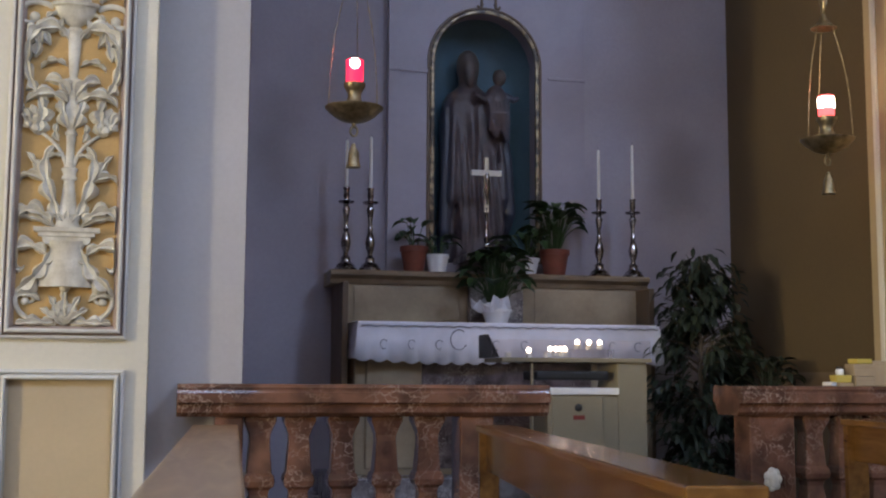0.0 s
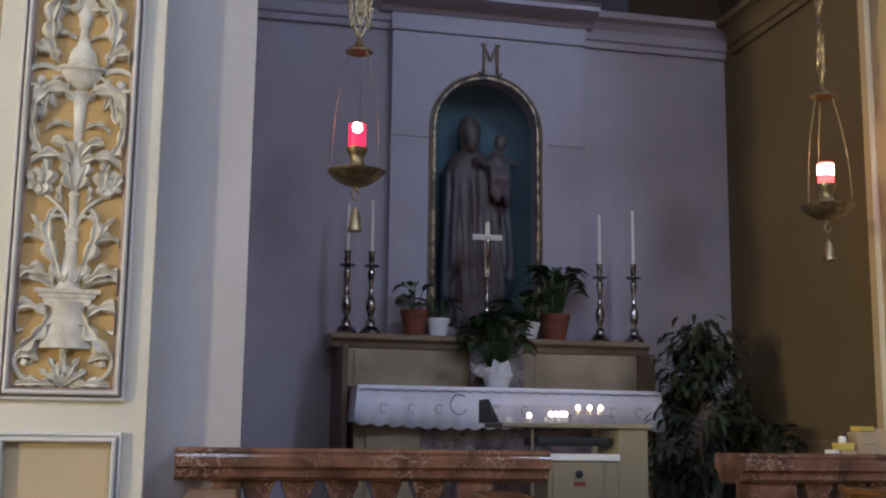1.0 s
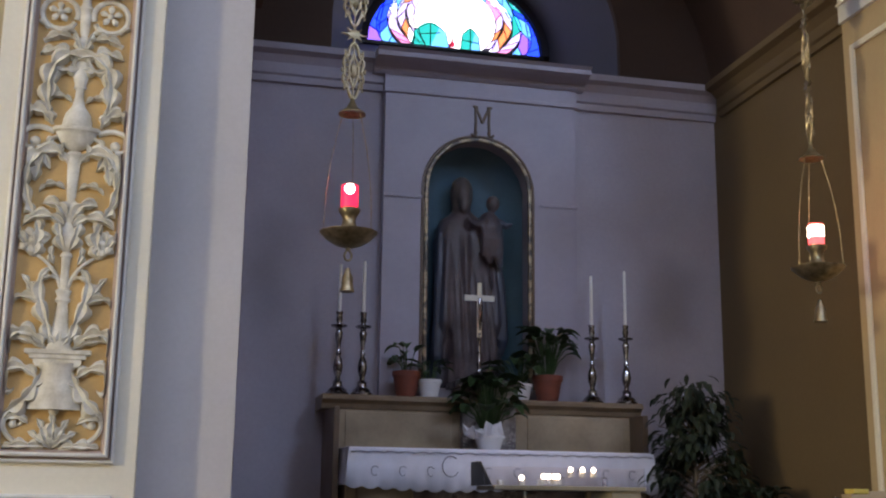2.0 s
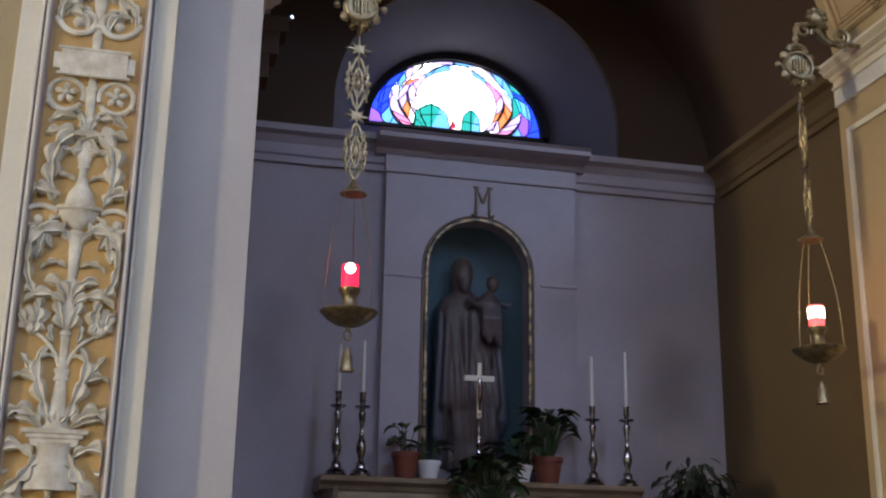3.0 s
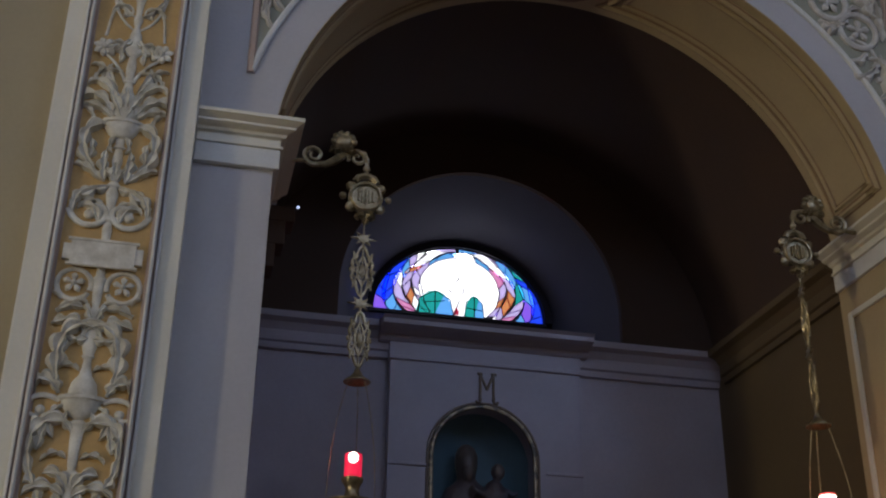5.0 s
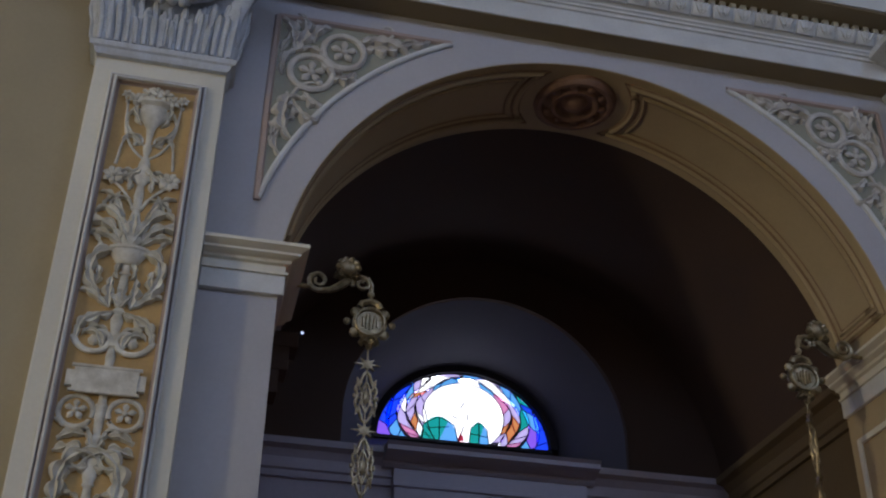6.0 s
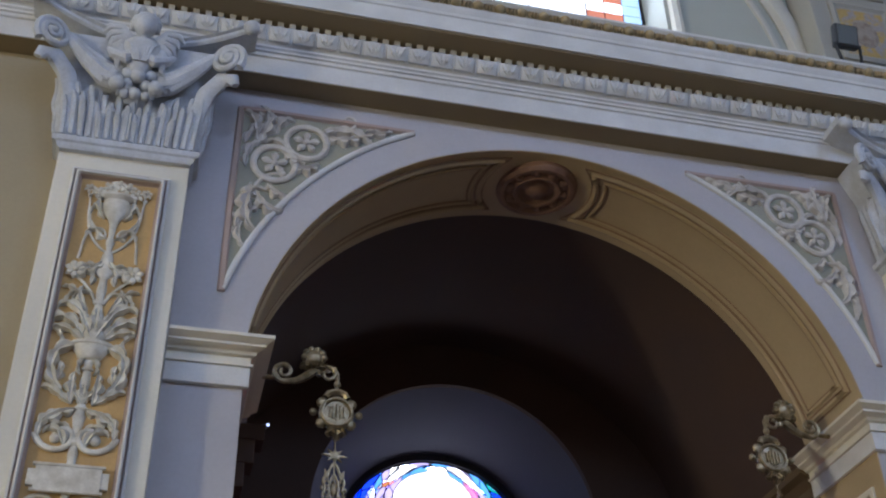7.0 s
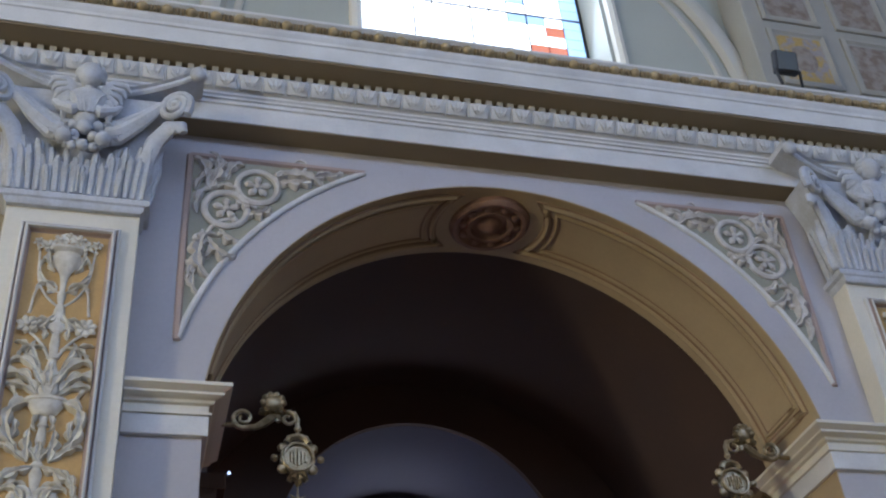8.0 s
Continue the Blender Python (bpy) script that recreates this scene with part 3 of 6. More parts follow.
part("window_sill", box(-RW - 0.03, RW + 0.03, -0.03, 0.03, -0.035, 0.0), LEAD, win, smooth=False)

# ---- aedicule and niche on the back wall ----
aed = thing("altarpiece", AX, BACK, 1.8, "pale stone altarpiece panel with arched niche and projecting cornice", "altarpiece")
PF = -0.075
bm = opening_wall(-0.735, 0.735, 0.0, 2.30, PF, 0.0, -0.025, 0.385, 1.575, 1.575, 0.385, 0.11)
part("panel", bm, PANELSTONE, aed, smooth=False)
for sx in (-1, 1):
    a, b = sorted((sx * 0.74, sx * 0.452))
    part("impost_band", box(a, b, PF - 0.012, PF, 1.49, 1.512), PANELSTONE, aed, smooth=False, bevel=0.003)
part("frieze", sweep_x([(PF, 2.28), (PF - 0.02, 2.285), (PF - 0.02, 2.31), (PF - 0.008, 2.315), (PF - 0.008, 2.42), (0, 2.42), (0, 2.28)], -0.745, 0.745), PANELSTONE, aed, smooth=False)
part("cornice", sweep_x([(0, 2.42), (PF - 0.02, 2.42), (PF - 0.04, 2.44), (PF - 0.04, 2.46), (PF - 0.12, 2.485), (PF - 0.19, 2.495), (PF - 0.19, 2.53), (PF - 0.22, 2.55), (0, 2.57)], -0.83, 0.80), PANELSTONE, aed, smooth=False)
# gilt frame
bm = tube([(-0.417, PF - 0.005, 0.13)] + [(-0.417, PF - 0.005, z) for z in (0.5, 1.0, 1.4)] + [(x - 0.025, PF - 0.005, z) for x, _, z in arc(0, 1.575, 0.392, 180, 0, 28)] + [(0.367, PF - 0.005, z) for z in (1.4, 1.0, 0.5, 0.13)], 0.017, seg=8, flat=0.8)
part("gilt_frame", bm, WORNGOLD, aed, "worn gilded arched frame")
bm = tube([(-0.445, PF, 0.13), (-0.445, PF, 1.0), (-0.445, PF, 1.5)] + [(x - 0.025, PF, z) for x, _, z in arc(0, 1.575, 0.42, 180, 0, 28)] + [(0.395, PF, 1.5), (0.395, PF, 1.0), (0.395, PF, 0.13)], 0.012, seg=6)
part("outer_moulding", bm, DARKTRIM, aed)
# emblem of two crossed letters over the arch
bm = bmesh.new()
for pts in ([(-0.055, 2.0), (-0.05, 2.1), (-0.052, 2.22)], [(0.055, 2.0), (0.05, 2.1), (0.052, 2.22)], [(-0.052, 2.22), (-0.02, 2.15), (0, 2.10)], [(0.052, 2.22), (0.02, 2.15), (0, 2.10)], [(-0.085, 2.012), (-0.075, 1.998), (-0.055, 2.0), (-0.045, 2.03)], [(0.085, 2.012), (0.075, 1.998), (0.055, 2.0), (0.045, 2.03)], [(-0.072, 2.225), (-0.035, 2.222)], [(0.072, 2.225), (0.035, 2.222)]):
    tube([(x, PF - 0.012, z) for x, z in pts], 0.011, bm, 6)
part("monogram", bm, DARKTRIM, aed, "dark metal monogram")
# niche shell
bm = bmesh.new()
rows_ = []
for k in range(13):
    an = math.pi * k / 12
    rows_.append((0.40 * math.cos(an), 0.30 * math.sin(an)))
cols_ = []
for x, y in rows_:
    cols_.append([bm.verts.new((x, y, z)) for z in (0.0, 0.5, 1.0, 1.45)] + [bm.verts.new((x * math.cos(radians(t)), y * math.cos(radians(t)), 1.45 + 0.40 * math.sin(radians(t)))) for t in (15, 30, 45, 60, 75, 88)])
for a, b in zip(cols_, cols_[1:]):
    for i in range(len(a) - 1):
        bm.faces.new((a[i], b[i], b[i + 1], a[i + 1]))
bm.faces.new([c[0] for c in cols_])
ob = part("niche_shell", bm, NICHEBLUE, aed, "blue-green painted niche")
ob.location = (-0.025, 0.0, 0.125)

# statue: one plain robed form holding a smaller one, mantle over the head
bm = bmesh.new()
secs = [(0.0, 0.25, 0.15, 0), (0.10, 0.245, 0.15, 0), (0.3, 0.225, 0.14, 0), (0.5, 0.215, 0.13, 0), (0.7, 0.205, 0.125, -0.01), (0.85, 0.21, 0.125, -0.015), (0.98, 0.205, 0.12, -0.02), (1.06, 0.185, 0.11, -0.02), (1.12, 0.15, 0.095, -0.03), (1.16, 0.09, 0.075, -0.035), (1.19, 0.06, 0.065, -0.04), (1.23, 0.062, 0.07, -0.04), (1.29, 0.074, 0.08, -0.04), (1.35, 0.074, 0.08, -0.04), (1.40, 0.055, 0.06, -0.04), (1.425, 0.025, 0.03, -0.04), (1.43, 0.008, 0.008, -0.04)]
SEG = 64
rings = []
for z, rx, ry, dx in secs:
    f = min(1.0, max(0.0, (1.12 - z) / 0.3))
    ring = []
    for i in range(SEG):
        a = 2 * math.pi * i / SEG
        fold = 1 + f * (0.10 * math.sin(11 * a + 1.3 * z) + 0.06 * math.sin(17 * a - 2.1 * z))
        ring.append(bm.verts.new((dx + rx * math.cos(a) * (1 + 0.25 * (fold - 1)), ry * math.sin(a) * fold, z)))
    rings.append(ring)
for a, b in zip(rings, rings[1:]):
    for i in range(SEG):
        bm.faces.new((a[i], a[(i + 1) % SEG], b[(i + 1) % SEG], b[i]))
bm.faces.new(list(reversed(rings[0])))
bm.faces.new(rings[-1])
# head, arms and the small figure
blob(-0.04, -0.055, 1.29, 0.050, 0.05, 0.08, bm, 16, 12)
blob(-0.04, -0.085, 1.22, 0.035, 0.035, 0.055, bm, 12, 8)
blob(0.125, -0.10, 1.05, 0.085, 0.07, 0.13, bm, 14, 10)
for k in range(5):
    tube([(0.07 + 0.03 * k, -0.15, 1.08), (0.08 + 0.025 * k, -0.175, 0.98), (0.07 + 0.032 * k, -0.165, 0.86 + 0.02 * (k % 2))], [0.012, 0.024, 0.010], bm, 7)
blob(0.15, -0.10, 1.235, 0.046, 0.048, 0.056, bm, 14, 10)
tube([(0.09, -0.12, 1.10), (0.03, -0.15, 1.07), (-0.02, -0.15, 1.10)], [0.03, 0.024, 0.018], bm, 8)
tube([(0.19, -0.11, 1.11), (0.24, -0.13, 1.08), (0.27, -0.13, 1.10)], [0.028, 0.022, 0.016], bm, 8)
tube([(0.10, -0.13, 0.98), (0.09, -0.16, 0.90), (0.12, -0.16, 0.82)], [0.04, 0.034, 0.02], bm, 8)
tube([(0.16, -0.12, 0.98), (0.17, -0.15, 0.88), (0.19, -0.15, 0.80)], [0.04, 0.034, 0.02], bm, 8)
blob(-0.02, -0.12, 1.09, 0.022, 0.03, 0.05, bm, 10, 8)
# folds of the robe gathered over the arm and falling to the feet
for k, (xa, xb, za, zb) in enumerate(((-0.14, -0.10, 0.96, 0.06), (-0.09, -0.07, 0.90, 0.04), (-0.04, -0.02, 0.86, 0.05), (0.01, 0.05, 0.84, 0.04), (0.07, 0.10, 0.80, 0.06), (0.11, 0.15, 0.78, 0.10))):
    tube([(xa, -0.10, za), (xa * 0.6 + xb * 0.4, -0.135, za * 0.6 + zb * 0.4), (xb, -0.145, zb + 0.15), (xb, -0.13, zb)], [0.008, 0.02, 0.024, 0.012], bm, 7)
# hanging folds of the mantle at both sides
for x0, x1, y0, z0_, z1_, r0 in ((-0.19, -0.21, -0.07, 1.02, 0.10, 0.035), (-0.15, -0.17, -0.11, 0.98, 0.30, 0.026), (0.19, 0.22, -0.06, 0.98, 0.22, 0.035), (0.16, 0.17, -0.10, 0.80, 0.32, 0.024)):
    tube([(x0, y0 + 0.02, z0_), (x0 * 0.5 + x1 * 0.5, y0 - 0.02, z0_ * 0.6 + z1_ * 0.4), (x1, y0 - 0.03, z1_ + 0.1), (x1, y0, z1_)], [r0 * 0.5, r0, r0 * 1.1, r0 * 0.3], bm, 8)
st = part("statue", bm, STATUE)
fuse = st.modifiers.new("fuse", "REMESH")
fuse.mode, fuse.voxel_size, fuse.use_smooth_shade = "VOXEL", 0.009, True
st.matrix_world = pose(AX - 0.06, BACK + 0.12, 1.935) @ Matrix.Diagonal((1.14, 1.0, 1.115, 1))
tagged(st, "dim brown painted robed statue standing in the arched niche", "statue")

# ---- high altar block ----
altar = thing("altar", AX - 0.02, 7.4, 0.17, "tan stone altar with a stepped shelf behind the table", "altar")
part("predella", box(-1.35, 1.35, -0.45, 0.735, 0.0, 0.17), GREYMARBLE, altar, smooth=False, bevel=0.012)
part("predella_step", box(-1.2, 1.2, -0.15, 0.735, 0.17, 0.32), GREYMARBLE, altar, smooth=False, bevel=0.012)
part("body", box(-1.02, 1.02, 0.10, 0.735, 0.32, 1.22), TANSTONE, altar, smooth=False, bevel=0.008)
part("front_panel", box(-0.95, -0.58, 0.075, 0.10, 0.36, 1.18), TANSTONE, altar, smooth=False, bevel=0.012)
part("front_panel", box(0.58, 0.95, 0.075, 0.10, 0.36, 1.18), TANSTONE, altar, smooth=False, bevel=0.012)
part("front_slab", box(-0.58, 0.58, 0.082, 0.10, 0.36, 1.20), DARKMARBLE, altar, "dark veined marble slab", smooth=False, bevel=0.006)
part("mensa", box(-1.0, 1.0, 0.0, 0.45, 1.22, 1.285), TANSTONE, altar, smooth=False, bevel=0.01)
part("gradine", box(-1.05, 1.05, 0.43, 0.735, 1.22, 1.58), TANSTONE, altar, smooth=False, bevel=0.006)
for x0, x1 in ((-0.98, -0.25), (0.29, 0.99)):
    part("inset_panel", box(x0, x1, 0.422, 0.43, 1.30, 1.55), TANSTONE, altar, smooth=False, bevel=0.003)
prof = [(0.43, 1.565), (0.415, 1.57), (0.40, 1.60), (0.37, 1.62), (0.355, 1.625), (0.355, 1.645), (0.37, 1.66), (0.735, 1.66), (0.735, 1.565)]
part("shelf", sweep_x(prof, -1.145, 1.125), SHELFSTONE, altar, smooth=False)
part("tabernacle", box(-0.19, 0.19, 0.36, 0.735, 1.285, 1.74), GREYMARBLE, altar, "grey marble tabernacle block", smooth=False, bevel=0.01)
part("tabernacle_cap", sweep_x([(0.34, 1.74), (0.33, 1.76), (0.33, 1.78), (0.37, 1.79), (0.735, 1.79), (0.735, 1.74)], -0.22, 0.22), GREYMARBLE, altar, smooth=False)
# dark slabs stand in for the shaded gaps at the altar's ends
part("side_slab", box(-1.09, -1.05, 0.2, 0.735, 0.32, 1.565), DARKTRIM, altar, smooth=False, bevel=0.005)
part("side_slab", box(1.05, 1.09, 0.2, 0.735, 0.32, 1.565), DARKTRIM, altar, smooth=False, bevel=0.005)


def altar_cloth():
    th = thing("altar_cloth", AX - 0.015, 7.4, 1.455, "white linen altar cloth with scalloped embroidered lace edge", "cloth")
    bm = bmesh.new()
    nx = 110
    top, mid, bot, back = [], [], [], []
    for i in range(nx + 1):
        x = -1.035 + 2.07 * i / nx
        wave = 0.006 * math.sin(9.0 * x + 1.0) + 0.004 * math.sin(23 * x)
        sc = 0.020 * abs(math.sin(math.pi * i / 5.5))
        back.append(bm.verts.new((x * 0.985, 0.41, 0.014)))
        top.append(bm.verts.new((x * 0.985, -0.006, 0.014)))
        mid.append((bm.verts.new((x * 0.99, -0.02, 0.0)), bm.verts.new((x, -0.024 + wave, -0.1))))
        bot.append(bm.verts.new((x * 1.01, -0.028 + 2.2 * wave, -0.232 - sc + 0.012 * math.sin(4 * x))))
    for i in range(nx):
        bm.faces.new((back[i], back[i + 1], top[i + 1], top[i]))
        bm.faces.new((top[i], top[i + 1], mid[i + 1][0], mid[i][0]))
        bm.faces.new((mid[i][0], mid[i + 1][0], mid[i + 1][1], mid[i][1]))
        bm.faces.new((mid[i][1], mid[i + 1][1], bot[i + 1], bot[i]))
    for s, k in ((-1, 0), (1, nx)):
        a = [back[k], top[k], mid[k][0], mid[k][1], bot[k]]
        e = [bm.verts.new((v.co.x + s * 0.02, 0.40, v.co.z)) for v in a[1:]]
        bm.faces.new((back[k], top[k], e[0]))
        for i in range(3):
            bm.faces.new((a[i + 1], a[i + 2], e[i + 1], e[i]))
    ob = part("linen", bm, LINEN, th)
    sol = ob.modifiers.new("thickness", "SOLIDIFY")
    sol.thickness = 0.004
    bm = bmesh.new()
    tube([(-1.01 + 2.02 * i / 160, -0.0265 - 0.003 * abs(math.sin(0.3 * i)), -0.022 + 0.008 * abs(math.sin(math.pi * i / 8))) for i in range(161)], 0.0035, bm, 5)
    part("lace_braid", bm, LACE, th, "grey scalloped braid")
    for k, cx in enumerate((-0.86, -0.68, -0.50, -0.12, 0.07, 0.5, 0.68, 0.86)):
        part("embroidery", tube([(cx + 0.03 * math.cos(radians(a)) * (1 - a / 700), -0.037, -0.135 + 0.03 * math.sin(radians(a))) for a in range(40, 320, 25)], 0.0026, None, 5), LACE, th, "grey-blue scroll embroidery")
    part("embroidery", tube([(-0.37 + 0.055 * math.cos(radians(a)), -0.037, -0.10 + 0.065 * math.sin(radians(a))) for a in range(50, 340, 20)], 0.0036, None, 5), LACE, th, "grey-blue scroll embroidery")
    return th


altar_cloth()

# ---- marble communion rails ----
BALUSTER = [(0.075, 0.0), (0.075, 0.025), (0.055, 0.035), (0.06, 0.06), (0.075, 0.13), (0.07, 0.20), (0.052, 0.29), (0.058, 0.312), (0.078, 0.322), (0.086, 0.345), (0.08, 0.368), (0.068, 0.378), (0.056, 0.50), (0.058, 0.525), (0.072, 0.555), (0.088, 0.58), (0.088, 0.60)]


def rail(x0, x1, left_pier, right_pier, balusters, label):
    th = thing("communion_rail", x0, 5.33, 0.17, label, "balustrade", "marble communion rails")
    w = x1 - x0
    part("base", box(0.05, w - 0.05, -0.11, 0.11, 0.0, 0.10), REDMARBLE, th, smooth=False, bevel=0.01)
    part("top_rail", sweep_x([(-0.10, 0.764), (-0.125, 0.782), (-0.13, 0.822), (-0.155, 0.825), (-0.155, 0.870), (-0.145, 0.874), (-0.145, 0.884), (-0.15, 0.890), (-0.14, 0.907), (0.14, 0.907), (0.15, 0.890), (0.155, 0.825), (0.13, 0.822), (0.10, 0.764)], 0.0, w), REDMARBLE, th, "red veined marble handrail", smooth=False, bevel=0.003)
    for a, b in ((left_pier), (right_pier)):
        if b > a:
            part("pier", box(a - x0, b - x0, -0.085, 0.085, 0.10, 0.767), REDMARBLE, th, smooth=False, bevel=0.008)
    for bx in balusters:
        bm = lathe([(r * 0.80, 0.10 + z * 1.105) for r, z in BALUSTER], cx=bx - x0, cy=0.0, square=True)
        part("baluster", bm, REDMARBLE, th, smooth=False, bevel=0.005)
    return th


rail(0.038, 1.712, (0.20, 0.325), (1.30, 1.46), [0.40, 0.575, 0.77, 0.967, 1.163], "red marble communion rail with turned balusters and handrail")
rail(2.665, 4.38, (2.74, 2.98), (3.98, 4.12), [3.11, 3.29, 3.47, 3.65, 3.83], "red marble communion rail carrying boxes and cards")

# ---- pews ----


def pew(x0, y0, x1, y1, z, width, wood_mat, label):
    L = math.hypot(x1 - x0, y1 - y0)
    th = thing("pew", x0, y0, 0.0, label, "pew", "nave pews", rz=-math.degrees(math.atan2(x1 - x0, y1 - y0)))
    part("top_plank", box(-width, 0.06, 0, L, z - 0.028, z), wood_mat, th, smooth=False, bevel=0.006)
    part("back_board", box(-width * 0.62, -width * 0.38, 0.05, L - 0.05, z - 0.19, z - 0.028), wood_mat, th, smooth=False, bevel=0.004)
    part("foot_rail", box(-width * 0.62, -width * 0.38, 0.05, L - 0.05, 0.12, 0.20), wood_mat, th, smooth=False, bevel=0.004)
    for yy in (0.0, L - 0.045):
        part("end_panel", sweep_y([(-width * 0.85, 0.0), (-width * 0.9, z - 0.03), (-width * 0.05, z - 0.03), (-width * 0.05, 0.48), (0.36, 0.46), (0.36, 0.0)], yy, yy + 0.04), wood_mat, th, smooth=False, bevel=0.004)
    part("seat", box(-width * 0.3, 0.38, 0.045, L - 0.045, 0.43, 0.46), wood_mat, th, smooth=False, bevel=0.006)
    return th


pew(1.02, 2.0, 1.375, 4.86, 0.91, 0.10, PEWWOOD, "honey-coloured varnished wooden pew with flat top plank")
pew(0.065, 1.9, 0.225, 4.95, 0.91, 0.125, PEWEND, "pale brown wooden pew beside the marble rail")
pew(2.90, 3.2, 3.14, 4.9, 0.93, 0.12, PEWWOOD, "brown wooden pew in front of the marble rail")

# ---- relief ornament ----


def curl_path(u, z, ang, length, bend, bend2, n=14, y=0.0):
    """A path in the wall's plane that starts at (u, z), heads to ang degrees and turns by bend, then ever more by bend2."""
    pts, a = [(u, y, z)], ang
    for i in range(n):
        s = (i + 0.5) / n
        a = ang + bend * s + bend2 * s * s * s
        u += math.cos(radians(a)) * length / n
        z += math.sin(radians(a)) * length / n
        pts.append((u, y - 0.012 * math.sin(math.pi * s), z))
    return pts


def acanthus(u, z, ang, length, bend, width, lobes=5, bend2=0.0, n=16, bm=None):
    """A frond lying on the ground: a bent blade with two rolled ridges, a sunk midrib and forward-pointing lobes on its outer side."""
    bm = bm or bmesh.new()
    lobes = max(2, lobes)
    n = max(18, lobes * 6)
    pts = [Vector(p) for p in curl_path(u, z, ang, length * 1.1, bend, bend2, n)]
    outer = -1 if bend + bend2 > 0 else 1
    prev = None
    for i, p in enumerate(pts):
        s = i / n
        d = pts[min(n, i + 1)] - pts[max(0, i - 1)]
        d = Vector((d.x, 0, d.z)).normalized()
        side = Vector((-d.z, 0, d.x)) * outer
        env = (0.30 + 0.70 * math.sin(math.pi * (0.10 + 0.75 * s))) * max(0.06, 1 - s ** 7)
        f = (lobes * s) % 1.0
        tooth = math.sin(math.pi * f ** 1.5) ** 0.8 if s > 0.10 else 0.0
        wo = width * env * (0.55 + 1.25 * tooth)
        wi = width * env * (0.55 + 0.45 * tooth)
        h = 0.007 + 0.85 * width * env
        row = [bm.verts.new(q) for q in (p + side * wo + Vector((0, 0.012, 0)), p + side * wo * 0.86 - Vector((0, h * 0.35, 0)), p + side * wo * 0.5 - Vector((0, h * 0.95, 0)), p - Vector((0, h * 0.5, 0)), p - side * wi * 0.55 - Vector((0, h, 0)), p - side * wi + Vector((0, 0.012, 0)))]
        if prev:
            for k in range(5):
                bm.faces.new((prev[k], prev[k + 1], row[k + 1], row[k]))
        prev = row
    return bm


def scroll(u, z, ang, length, bend, bend2, r0=0.012, r1=0.006, n=26, bm=None):
    pts = curl_path(u, z, ang, length, bend, bend2, n)
    bm = tube(pts, [r0 + (r1 - r0) * i / n for i in range(n + 1)], bm, 7, 0.8)
    e = pts[-1]
    return blob(e[0], e[1] - 0.004, e[2], r1 * 2.3, r1 * 2, r1 * 2.3, bm, 8, 6)


def rosette(u, z, r, petals=6, y=-0.012):
    bm = blob(u, y - 0.012, z, r * 0.26, 0.014, r * 0.26, None, 8, 6)
    for k in range(petals):
        a = 2 * math.pi * k / petals + 0.3
        tube([(u + math.cos(a) * r * t, y - 0.010 * math.sin(3 * t), z + math.sin(a) * r * t) for t in (0.2, 0.45, 0.7, 0.95)], [r * 0.10, r * 0.24, r * 0.28, r * 0.06], bm, 6, 0.6)
    return bm


def turned(prof, u=0.0):
    """A half-turned vase shape on the ground."""
    return lathe([(r, z) for r, z in prof], 14, cx=u, cy=-0.004, sy=0.5)


def fan(u, z, r, n, width, a0=25, a1=155):
    bm = bmesh.new()
    for k in range(n):
        a = a0 + (a1 - a0) * k / (n - 1)
        acanthus(u, z, a, r * (1 - 0.12 * abs(k - (n - 1) / 2)), (90 - a) * -0.45, width, 3, 0, 10, bm)
    return bm


